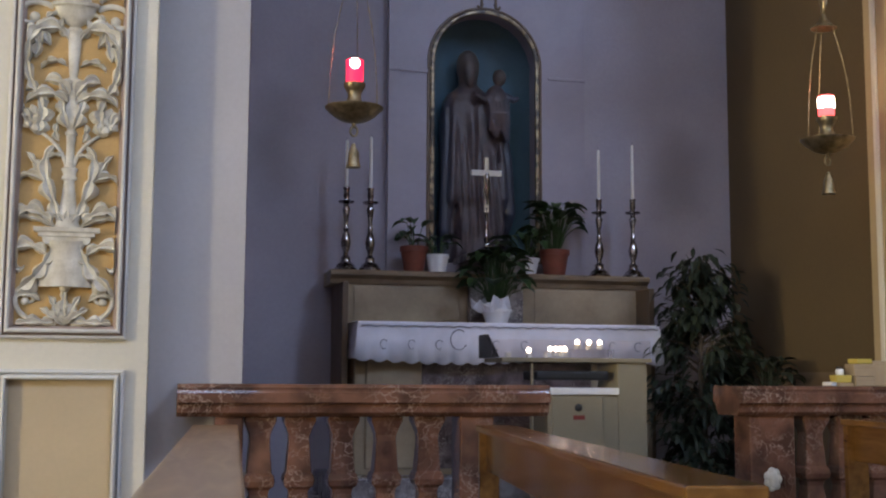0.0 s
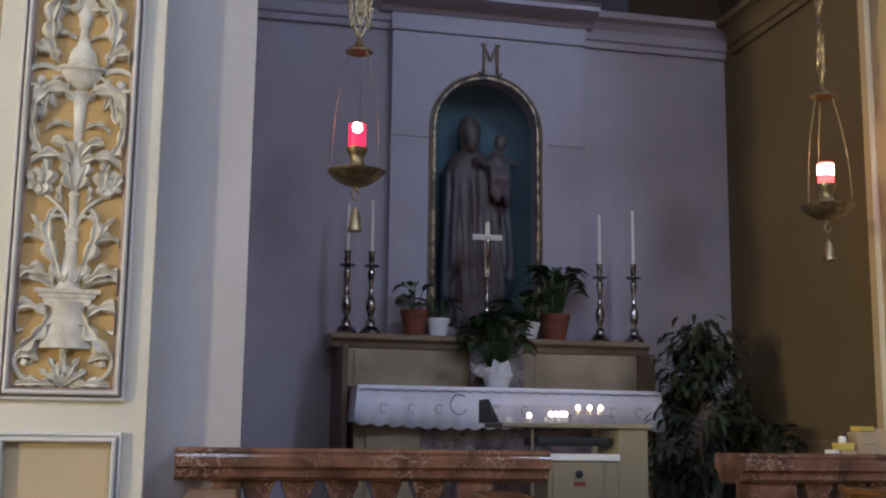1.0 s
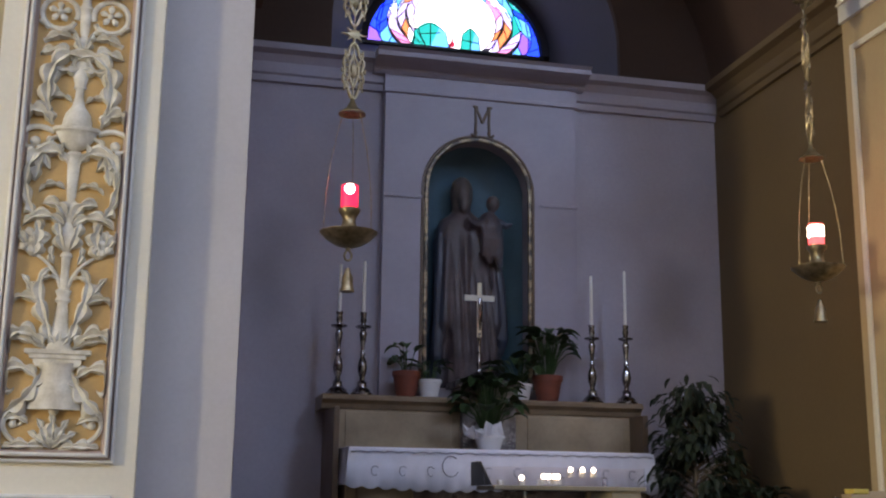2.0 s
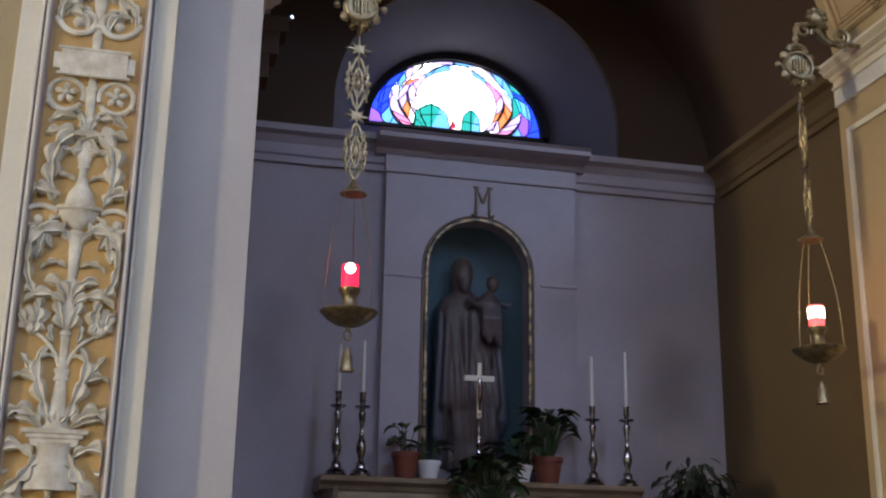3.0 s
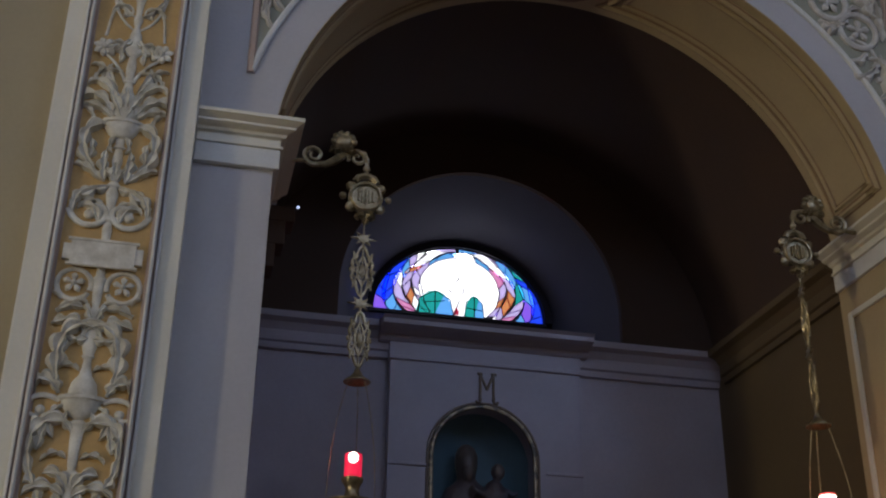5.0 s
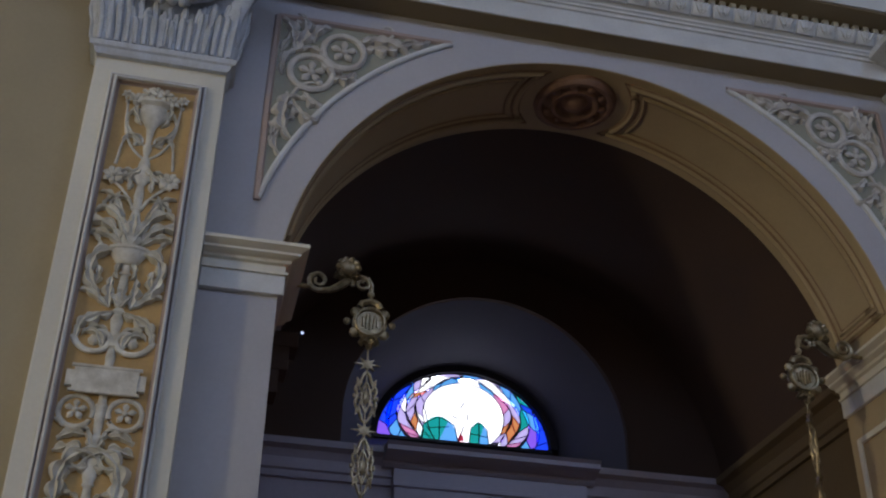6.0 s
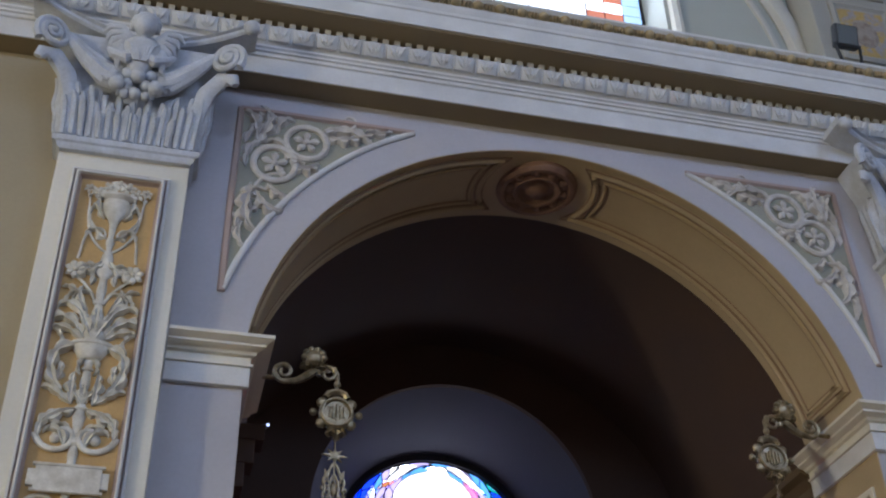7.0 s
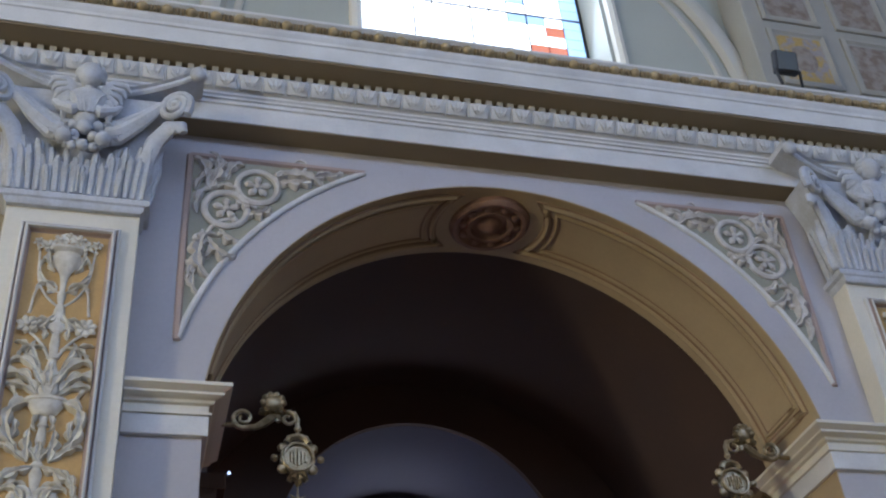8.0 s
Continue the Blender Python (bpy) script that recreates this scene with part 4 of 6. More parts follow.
def candelabrum(parent, y):
    """The tall relief of stems, bowls, scrolls and leaves; u is measured from the axis, z is the height in the nave."""
    def put(name, bm, label=""):
        ob = part(name, bm, STUCCO, parent, label)
        ob.location = (0, y, 0)
        return ob

    def pair(name, fn, *a, **k):
        ob = put(name, fn(*a, **k))
        twin = new(name, ob.data)
        twin.parent, twin.location, twin.scale = parent, (0, y, 0), (-1, 1, 1)

    def frond(*a, **k):
        bm = acanthus(*a, **k)
        for v in bm.verts:
            over = abs(v.co.x) - 0.165
            if over > 0:
                v.co.x = math.copysign(0.165 + 0.042 * math.tanh(over / 0.042), v.co.x)
        return bm

    def leaf(*a, **k):
        pair("leaf", frond, *a, **k)

    # foot and pedestal
    put("palmette", fan(0, 1.325, 0.15, 5, 0.020, 45, 135))
    leaf(0.03, 1.335, 5, 0.17, -14, 0.020, 3)
    pair("tendril", scroll, 0.03, 1.33, -2, 0.40, 70, 330, 0.013, 0.008)
    leaf(0.10, 1.43, 40, 0.12, -60, 0.016, 3, -60)
    put("knob", blob(0, -0.01, 1.485, 0.022, 0.018, 0.02))
    leaf(0.055, 1.66, -72, 0.27, 38, 0.034, 4, 30)
    put("pedestal", turned([(0.115, 1.49), (0.112, 1.51), (0.09, 1.56), (0.074, 1.61), (0.068, 1.66), (0.085, 1.68), (0.09, 1.69)]))
    put("palmette", fan(0, 1.50, 0.10, 3, 0.018, 55, 125))
    leaf(0.075, 1.615, 60, 0.29, -150, 0.026, 4, -150)
    put("pedestal_slab", lathe([(0.09, 1.675), (0.10, 1.69), (0.10, 1.705), (0.118, 1.71), (0.118, 1.725), (0.138, 1.73), (0.138, 1.748)], cx=0, cy=0, sy=0.3, square=True), "moulded pedestal slab")
    put("stem", turned([(0.062, 1.748), (0.05, 1.765), (0.036, 1.83), (0.028, 1.90), (0.022, 1.955), (0.034, 1.965), (0.026, 1.985), (0.036, 2.01), (0.02, 2.02), (0.017, 2.10), (0.02, 2.16), (0.028, 2.165), (0.018, 2.185)]))
    put("palmette", fan(0, 1.752, 0.09, 3, 0.016, 60, 120))
    leaf(0.06, 1.752, 66, 0.25, -120, 0.030, 4, -90)
    leaf(0.05, 1.752, 30, 0.17, -20, 0.018, 3, -40)
    leaf(0.04, 1.775, 80, 0.34, -40, 0.028, 4, 120)
    leaf(0.06, 1.90, 62, 0.20, -60, 0.020, 3, -90)
    leaf(0.085, 1.96, 40, 0.14, 40, 0.018, 3, -40)
    pair("stalk", scroll, 0.014, 2.02, 76, 0.20, -50, 0, 0.010, 0.007)
    leaf(0.05, 2.13, 60, 0.08, 50, 0.014, 2)
    pair("flower", rosette, 0.145, 2.225, 0.070, 7)
    leaf(0.145, 2.16, 120, 0.16, -60, 0.030, 3)
    leaf(0.145, 2.16, 70, 0.16, -50, 0.026, 3)
    put("bud", turned([(0.014, 2.185), (0.045, 2.225), (0.04, 2.27), (0.018, 2.31), (0.012, 2.33)]))
    leaf(0.012, 2.19, 66, 0.13, 20, 0.024, 2)
    leaf(0.015, 2.30, 52, 0.20, -110, 0.024, 3)
    leaf(0.012, 2.335, 72, 0.13, -60, 0.028, 2, -50)
    put("bud", turned([(0.014, 2.32), (0.034, 2.36), (0.026, 2.41), (0.012, 2.43)]))
    put("stem", turned([(0.014, 2.41), (0.02, 2.44), (0.026, 2.54), (0.03, 2.62), (0.04, 2.632), (0.024, 2.648)]))
    leaf(0.135, 2.325, 52, 0.46, 75, 0.038, 6, 150)
    leaf(0.165, 2.50, 108, 0.17, -35, 0.028, 3, 40)
    leaf(0.10, 2.56, 60, 0.12, 30, 0.020, 2)
    put("bowl", turned([(0.02, 2.65), (0.05, 2.668), (0.08, 2.705), (0.09, 2.735), (0.105, 2.742), (0.105, 2.757), (0.06, 2.765)]), "fluted bowl")
    put("palmette", fan(0, 2.662, 0.085, 3, 0.018, 60, 120))
    pair("bowl_handle", scroll, 0.095, 2.735, 30, 0.27, -110, -200, 0.014, 0.010)
    # second stage
    put("bottle", turned([(0.066, 2.765), (0.064, 2.79), (0.055, 2.825), (0.03, 2.86), (0.020, 2.90), (0.018, 2.94), (0.03, 2.95), (0.024, 2.965)]))
    leaf(0.105, 2.765, 76, 0.22, -150, 0.030, 4, -70)
    leaf(0.115, 2.775, 76, 0.50, 20, 0.032, 6, 250)
    leaf(0.135, 2.87, 108, 0.17, -40, 0.022, 2, 40)
    leaf(0.185, 3.10, 150, 0.17, 60, 0.026, 3, 60)
    put("bell", turned([(0.024, 2.96), (0.034, 3.0), (0.03, 3.06), (0.024, 3.11), (0.014, 3.14), (0.03, 3.17), (0.022, 3.19), (0.014, 3.2)]))
    leaf(0.012, 3.06, -62, 0.11, 120, 0.018, 2)
    leaf(0.008, 3.13, 66, 0.09, 10, 0.016, 2)
    put("stem", turned([(0.012, 3.19), (0.02, 3.22), (0.026, 3.33), (0.034, 3.34), (0.02, 3.36), (0.02, 3.40)]))
    for sx in (1, -1):
        pts = [(sx * (0.113 + 0.078 * math.cos(radians(a))), 0.0, 3.307 + 0.078 * math.sin(radians(a))) for a in range(-150, 205, 14)]
        put("ring", tube([(sx * 0.175, 0.0, 3.165), (sx * 0.12, 0.0, 3.19), (sx * 0.066, 0.0, 3.235)] + pts, 0.013, None, 7, 0.9))
        put("rosette", rosette(sx * 0.113, 3.307, 0.056, 5))
    leaf(0.17, 3.165, 140, 0.12, 60, 0.020, 2)
    put("tablet", box(-0.15, 0.15, -0.034, 0.0, 3.405, 3.525), "plain rectangular tablet")
    for zz in (3.40, 3.53):
        put("tablet_edge", tube([(-0.165, -0.03, zz), (0.165, -0.03, zz)], 0.010, None, 6))
    pair("tablet_ear", box, 0.15, 0.185, -0.028, 0.0, 3.425, 3.505)
    # third stage
    put("stem", turned([(0.018, 3.53), (0.024, 3.60), (0.018, 3.64), (0.04, 3.655), (0.034, 3.675), (0.018, 3.69), (0.022, 3.74), (0.032, 3.80), (0.02, 3.83), (0.036, 3.845), (0.016, 3.87)]))
    pair("side_scroll", scroll, 0.19, 3.70, 255, 0.40, -190, -190, 0.017, 0.012)
    leaf(0.05, 3.64, 85, 0.14, -60, 0.022, 2, -90)
    leaf(0.175, 3.68, 80, 0.16, 70, 0.020, 3)
    leaf(0.015, 3.84, -15, 0.20, -55, 0.022, 3, 60)
    put("palmette", fan(0, 3.865, 0.11, 3, 0.020, 60, 120))
    leaf(0.05, 3.86, 80, 0.17, 15, 0.024, 3)
    leaf(0.06, 3.87, 35, 0.17, 20, 0.020, 3, -90)
    leaf(0.085, 3.90, 45, 0.40, 60, 0.034, 5, 170)
    leaf(0.14, 3.98, 110, 0.11, -40, 0.018, 2)
    put("stem", turned([(0.014, 3.92), (0.026, 3.98), (0.018, 4.05), (0.032, 4.06), (0.02, 4.08), (0.024, 4.11)]))
    put("bowl", turned([(0.022, 4.11), (0.06, 4.125), (0.085, 4.165), (0.092, 4.19), (0.105, 4.196), (0.105, 4.21), (0.05, 4.22)]), "fluted bowl")
    put("bud", turned([(0.03, 4.215), (0.055, 4.26), (0.05, 4.34), (0.026, 4.40), (0.02, 4.44), (0.034, 4.45), (0.02, 4.475), (0.026, 4.53), (0.016, 4.62)]))
    put("palmette", fan(0, 4.225, 0.19, 3, 0.030, 68, 112))
    leaf(0.05, 4.235, 74, 0.29, -100, 0.028, 4, -80)
    leaf(0.05, 4.225, 45, 0.20, -40, 0.020, 3, -60)
    leaf(0.045, 4.29, 82, 0.26, -60, 0.024, 3, -120)
    leaf(0.05, 4.38, 70, 0.17, -30, 0.018, 3, 90)
    pair("stalk", scroll, 0.018, 4.45, 66, 0.24, -34, 0, 0.010, 0.007)
    pair("flower", rosette, 0.145, 4.64, 0.062, 7)
    leaf(0.145, 4.60, 150, 0.10, -50, 0.018, 2)
    leaf(0.06, 4.56, 100, 0.10, -40, 0.014, 2)
    put("bell", turned([(0.016, 4.60), (0.05, 4.635), (0.038, 4.69), (0.028, 4.75), (0.014, 4.79), (0.024, 4.84), (0.014, 4.88), (0.022, 4.96)]))
    leaf(0.01, 4.72, -66, 0.12, 40, 0.020, 2)
    pair("ribbon", scroll, 0.018, 4.78, 30, 0.40, 110, -60, 0.008, 0.006)
    pair("ribbon", scroll, 0.15, 4.72, 100, 0.34, -40, 330, 0.008, 0.006)
    leaf(0.02, 4.86, 30, 0.20, 40, 0.013, 3, 40)
    put("vase", turned([(0.02, 4.95), (0.03, 4.985), (0.07, 5.04), (0.08, 5.085), (0.068, 5.115), (0.105, 5.135), (0.10, 5.15)]), "small flower vase")
    for u, z, r in ((-0.1, 5.15, 0.045), (0.1, 5.16, 0.045), (-0.04, 5.19, 0.05), (0.05, 5.195, 0.05), (0.0, 5.215, 0.04), (-0.15, 5.17, 0.035), (0.15, 5.175, 0.035)):
        put("flower", rosette(u, z, r, 6, -0.02))
    leaf(0.05, 4.99, 50, 0.17, 60, 0.016, 3)
    # small curled leaves between the large ones
    for u, z, a, ln, bd, w in ((0.02, 2.06, 35, 0.11, -110, 0.012), (0.10, 2.30, 60, 0.11, -120, 0.012), (0.03, 2.47, 50, 0.12, -120, 0.013), (0.03, 2.60, 30, 0.12, 130, 0.012), (0.12, 2.64, 70, 0.10, 120, 0.012), (0.03, 2.88, 55, 0.11, -110, 0.012), (0.09, 3.00, 110, 0.11, 120, 0.012), (0.03, 3.21, 40, 0.10, -130, 0.011), (0.16, 3.22, 70, 0.08, -90, 0.010), (0.03, 3.73, 45, 0.14, -120, 0.013), (0.12, 3.75, 80, 0.12, 110, 0.012), (0.03, 4.03, 50, 0.12, 120, 0.012), (0.15, 4.20, 100, 0.10, -100, 0.011), (0.03, 4.50, 35, 0.13, -120, 0.012), (0.10, 4.48, 70, 0.12, -90, 0.012), (0.03, 4.66, 60, 0.10, -120, 0.011), (0.17, 4.44, 95, 0.11, 80, 0.011), (0.03, 4.90, 40, 0.12, -110, 0.011), (0.13, 5.02, 90, 0.10, 90, 0.011)):
        leaf(u, z, a, ln, bd, w, 3)


PILF = 5.335


def capital(parent, z0):
    def put(name, bm, label="", y=0.0):
        ob = part(name, bm, CAPSTUCCO, parent, label)
        ob.location = (0, PILF, 0)
        return ob
    w = 0.36
    put("astragal", lathe([(w, z0 - 0.09), (w + 0.015, z0 - 0.075), (w + 0.02, z0 - 0.05), (w + 0.045, z0 - 0.04), (w + 0.05, z0 - 0.01), (w + 0.03, z0)], cx=0, cy=0.12, sy=0.42, square=True), "moulded neck ring")
    bm = bmesh.new()
    prof = [(0.0, 0.36, 0.0), (0.25, 0.37, 0.0), (0.5, 0.41, -0.04), (0.65, 0.47, -0.09), (0.72, 0.5, -0.11)]
    rows = [[bm.verts.new((sx * hw, (dy if sy else 0.16), z0 + dz)) for sx, sy in ((-1, 0), (-1, 1), (1, 1), (1, 0))] for dz, hw, dy in prof]
    for a, b in zip(rows, rows[1:]):
        for i in range(3):
            bm.faces.new((a[i], a[i + 1], b[i + 1], b[i]))
    bm.faces.new(rows[-1])
    put("bell", bm)
    # broad ridged leaves standing round the bell, in two rows
    def leaf_mesh(u0, zb, h, w, y0, curl):
        bm = bmesh.new()
        grid = []
        for i in range(11):
            t = i / 12
            ww = w * (0.72 + 0.5 * math.sin(math.pi * t) + 0.10 * math.sin(5 * math.pi * t)) 
            bend = max(0.0, t - 0.62) / 0.38
            zz = zb + h * (t if t < 0.86 else 0.86 + (t - 0.86) * -0.3)
            grid.append([bm.verts.new((u0 * (1 + 0.14 * t * t) + ww * (j - 5) / 5, y0 - 0.012 - 0.030 * abs(math.cos(2.0 * math.pi * (j - 5) / 5)) * (1 - 0.4 * t) - 0.03 * t - curl * bend * bend + 0.03 * ((j - 5) / 5) ** 2, zz - 0.02 * t * abs(j - 5) / 5)) for j in range(11)])
        for a, b in zip(grid, grid[1:]):
            for j in range(10):
                bm.faces.new((a[j], a[j + 1], b[j + 1], b[j]))
        return bm

    def leaf(u0, zb, h, w, y0, curl):
        ob = put("capital_leaf", leaf_mesh(u0, zb, h, w, y0, curl))
        mod = ob.modifiers.new("thickness", "SOLIDIFY")
        mod.thickness, mod.offset = 0.014, 1.0

    for u0 in (-0.30, -0.10, 0.10, 0.30):
        leaf(u0, z0, 0.34 if abs(u0) > 0.2 else 0.24, 0.078, -0.01, 0.08)
    for u0 in (-0.36, -0.20, 0.20, 0.36):
        leaf(u0, z0 + 0.02, 0.48 if abs(u0) > 0.3 else 0.40, 0.062, 0.012, 0.10)
    leaf(0.0, z0, 0.22, 0.05, -0.03, 0.05)
    for row, (count, reach, out) in enumerate(((19, 0.345, 0.0), (16, 0.36, -0.012))):
        for k in range(count):
            u = -reach + 2 * reach * k / (count - 1)
            h = (0.20, 0.27, 0.23, 0.30)[k % 4] + 0.12 * (abs(u) / reach) ** 2 - 0.07 * row
            yy = -0.034 + out
            put("leaf_finger", tube([(u, yy, z0), (u * 1.02, yy - 0.012, z0 + h * 0.5), (u * 1.05, yy - 0.022, z0 + h * 0.85), (u * 1.07, yy - 0.048, z0 + h)], [0.013, 0.017, 0.021, 0.012], None, 6))
    for sx in (-1, 1):
        for k in range(3):
            yy = 0.02 + 0.05 * k
            put("leaf_rib", tube([(sx * (0.37 + 0.05 * s * s), yy, z0 + 0.42 * s) for s in (0, 0.3, 0.6, 0.85, 1)], [0.02, 0.026, 0.026, 0.022, 0.01], None, 7))
        # corner leaf that curls outward
        pts = [(sx * 0.33, -0.03, z0 + 0.05), (sx * 0.35, -0.045, z0 + 0.25), (sx * 0.40, -0.08, z0 + 0.42), (sx * 0.48, -0.13, z0 + 0.50), (sx * 0.54, -0.17, z0 + 0.48), (sx * 0.56, -0.18, z0 + 0.43)]
        put("corner_leaf", tube(pts, [0.035, 0.05, 0.055, 0.06, 0.05, 0.025], None, 9, 0.6))
        # volute: a spiral under the abacus tip
        c = (sx * 0.50, -0.16, z0 + 0.62)
        pts, rad = [], []
        for i in range(34):
            a = radians(-40 + i * 24)
            rr = 0.115 * (1 - i / 40)
            pts.append((c[0] + sx * rr * math.cos(a) * 0.8, c[1] - 0.02 - 0.0012 * i - rr * math.cos(a) * 0.45, c[2] + rr * math.sin(a)))
            rad.append(0.026 * (1 - 0.5 * i / 34))
        put("volute", tube(pts, rad, None, 7))
        put("abacus_tip", blob(sx * 0.62, -0.235, z0 + 0.87, 0.05, 0.04, 0.055))
        put("volute_eye", blob(c[0], c[1] - 0.05, c[2], 0.028, 0.03, 0.028))
        # stalk from the centre to the volute, like a cornucopia
        for k, (dz, rr) in enumerate(((0.0, 0.05), (0.07, 0.035), (-0.055, 0.03))):
            put("stalk", tube([(sx * 0.09, -0.10, z0 + 0.40 + dz), (sx * 0.2, -0.10, z0 + 0.44 + dz), (sx * 0.31, -0.12, z0 + 0.53 + dz * 0.7), (sx * 0.42, -0.15, z0 + 0.64 + dz * 0.4)], [rr * 0.7, rr, rr * 0.85, rr * 0.5], None, 8))
        # wing
        for k in range(6):
            put("feather", tube([(sx * 0.055, -0.15, z0 + 0.70 - 0.016 * k), (sx * (0.13 - 0.004 * k), -0.17, z0 + 0.765 - 0.040 * k), (sx * (0.205 - 0.016 * k), -0.155, z0 + 0.775 - 0.052 * k), (sx * (0.235 - 0.022 * k), -0.135, z0 + 0.74 - 0.052 * k)], [0.020, 0.026, 0.024, 0.008], None, 8, 0.8))
        # drapery swag below the head
        put("swag", tube([(sx * 0.03, -0.17, z0 + 0.56), (sx * 0.08, -0.18, z0 + 0.52), (sx * 0.15, -0.16, z0 + 0.55), (sx * 0.19, -0.13, z0 + 0.62)], [0.03, 0.035, 0.03, 0.015], None, 8))
    # abacus: a concave moulded slab, tips at the corners
    bm = bmesh.new()
    prev = None
    for i in range(25):
        s = -1 + 2 * i / 24
        x = 0.66 * s
        yf = -0.10 - 0.14 * abs(s) ** 2.2
        zc = z0 + 0.70 + 0.16 * abs(s) ** 1.5
        col = [bm.verts.new((x, yy, zz)) for yy, zz in ((0.16, zc + 0.03), (yf + 0.025, zc + 0.03), (yf + 0.01, zc + 0.045), (yf + 0.01, zc + 0.065), (yf - 0.01, zc + 0.075), (0.16, zc + 0.085))]
        if prev:
            for a in range(5):
                bm.faces.new((prev[a], prev[a + 1], col[a + 1], col[a]))
            bm.faces.new((prev[5], prev[0], col[0], col[5]))
        else:
            bm.faces.new(col)
        prev = col
    bm.faces.new(prev)
    put("abacus", bm, "concave moulded abacus")
    # plain carved head-like boss with fruit below
    bm = blob(0, -0.20, z0 + 0.785, 0.070, 0.070, 0.088, None, 16, 12)
    blob(0, -0.17, z0 + 0.70, 0.035, 0.04, 0.05, bm, 10, 8)
    blob(0, -0.145, z0 + 0.62, 0.125, 0.075, 0.105, bm, 16, 10)
    blob(0, -0.13, z0 + 0.53, 0.075, 0.06, 0.09, bm, 14, 10)
    for sx in (-1, 1):
        blob(sx * 0.085, -0.14, z0 + 0.645, 0.05, 0.05, 0.045, bm, 12, 8)
        for k in range(3):
            tube([(sx * (0.095 - 0.03 * k), -0.185 - 0.006 * k, z0 + 0.655), (sx * (0.06 - 0.02 * k), -0.205, z0 + 0.60), (sx * (0.035 - 0.012 * k), -0.195, z0 + 0.50)], [0.008, 0.014, 0.008], bm, 6)
    for k in range(9):
        a = radians(-20 + 220 * k / 8)
        blob(0.066 * math.cos(a), -0.18, z0 + 0.805 + 0.068 * math.sin(a), 0.028, 0.04, 0.028, bm, 8, 6)
    put("boss", bm, "plain carved boss")
    for u, dz, rr in ((-0.11, 0.35, 0.046), (0.11, 0.35, 0.046), (0.0, 0.43, 0.044), (-0.06, 0.46, 0.036), (0.07, 0.46, 0.036), (0.0, 0.31, 0.036), (-0.14, 0.43, 0.034), (0.14, 0.43, 0.034), (-0.055, 0.38, 0.034), (0.055, 0.38, 0.034), (-0.06, 0.30, 0.028), (0.06, 0.30, 0.028)):
        put("fruit", blob(u, -0.115 - 0.02 * (rr > 0.04), z0 + dz, rr, rr, rr))
        put("small_leaf", acanthus(u * 1.2, z0 + dz, 30 if u > 0 else 150, 0.09, 25 if u > 0 else -25, 0.018, 3)).location.y -= 0.11
    put("fan_leaf", fan(0, z0 + 0.05, 0.17, 7, 0.03, 35, 145))


CAPSTUCCO = surface("pale_capital_stucco", (0.55, 0.575, 0.63), 0.65, vary=0.16, scale=9, grain=60, bump=0.3, other=(0.46, 0.47, 0.49))


def frame_strip(parent, x0, x1, z0, z1, y, prof, material, name="panel_frame"):
    """A mitred moulding round a rectangle; prof: (inward, outward-from-wall) rows."""
    bm = bmesh.new()
    rings = []
    for ins, out in prof:
        rings.append([bm.verts.new((x, y - out, z)) for x, z in ((x0 + ins, z0 + ins), (x1 - ins, z0 + ins), (x1 - ins, z1 - ins), (x0 + ins, z1 - ins))])
    for a, b in zip(rings, rings[1:]):
        for i in range(4):
            j = (i + 1) % 4
            bm.faces.new((a[i], a[j], b[j], b[i]))
    return part(name, bm, material, parent, smooth=False)


FRAME_PROF = [(0.0, 0.0), (0.0, 0.022), (0.006, 0.03), (0.014, 0.03), (0.020, 0.010), (0.027, 0.044), (0.036, 0.05), (0.042, 0.046), (0.044, 0.03)]
# frame lip and groove: moulding shade is given by their brown colour
LIP_SHADE_PROF = [(0.044, 0.03), (0.05, 0.026), (0.053, 0.012), (0.060, 0.004)]
GROOVE_SHADE_PROF = [(0.0125, 0.0315), (0.020, 0.0125), (0.0265, 0.0445)]


def pilaster(cx, label):
    th = thing("pilaster", cx, 0, 0, label, "pilaster", "nave pilasters")
    part("plinth", box(-0.42, 0.42, 5.27, WALL, 0.0, 0.35), CREAM, th, smooth=False, bevel=0.01)
    part("shaft", box(-0.36, 0.36, PILF, WALL, 0.35, 5.50), CREAM, th, "cream painted shaft", smooth=False, bevel=0.006)
    part("panel_ground", box(-0.215, 0.215, PILF - 0.003, PILF + 0.005, 1.31, 5.26), OCHRE, th, "ochre panel ground", smooth=False)
    frame_strip(th, -0.265, 0.265, 1.265, 5.31, PILF, FRAME_PROF, WHITE)
    frame_strip(th, -0.265, 0.265, 1.265, 5.31, PILF, LIP_SHADE_PROF, ROSE, 'frame_lip')
    frame_strip(th, -0.265, 0.265, 1.265, 5.31, PILF, GROOVE_SHADE_PROF, ROSE, 'frame_groove')
    part("lower_panel_ground", box(-0.215, 0.215, PILF - 0.003, PILF + 0.005, 0.45, 1.09), TAN, th, "tan lower panel", smooth=False)
    frame_strip(th, -0.265, 0.265, 0.40, 1.135, PILF, FRAME_PROF, WHITE, "lower_panel_frame")
    candelabrum(th, PILF - 0.003)
    capital(th, 5.515)
    return th


pil = pilaster(-0.45, "cream pilaster with ochre panel, white relief and leafy capital")
copy_thing(pil, pose(4.80, 0, 0))

# slab on the bay wall beyond the pilaster; its yellow stands for warm light
tagged(part("wall_bay", box(-9, -0.811, WALL - 0.02, WALL, 0.0, 6.24), WARMLITWALL, smooth=False), "bay of the nave wall, warm light put into its yellow colour", "wall", kind="structure")

# ---- imposts, soffit, spandrels ----


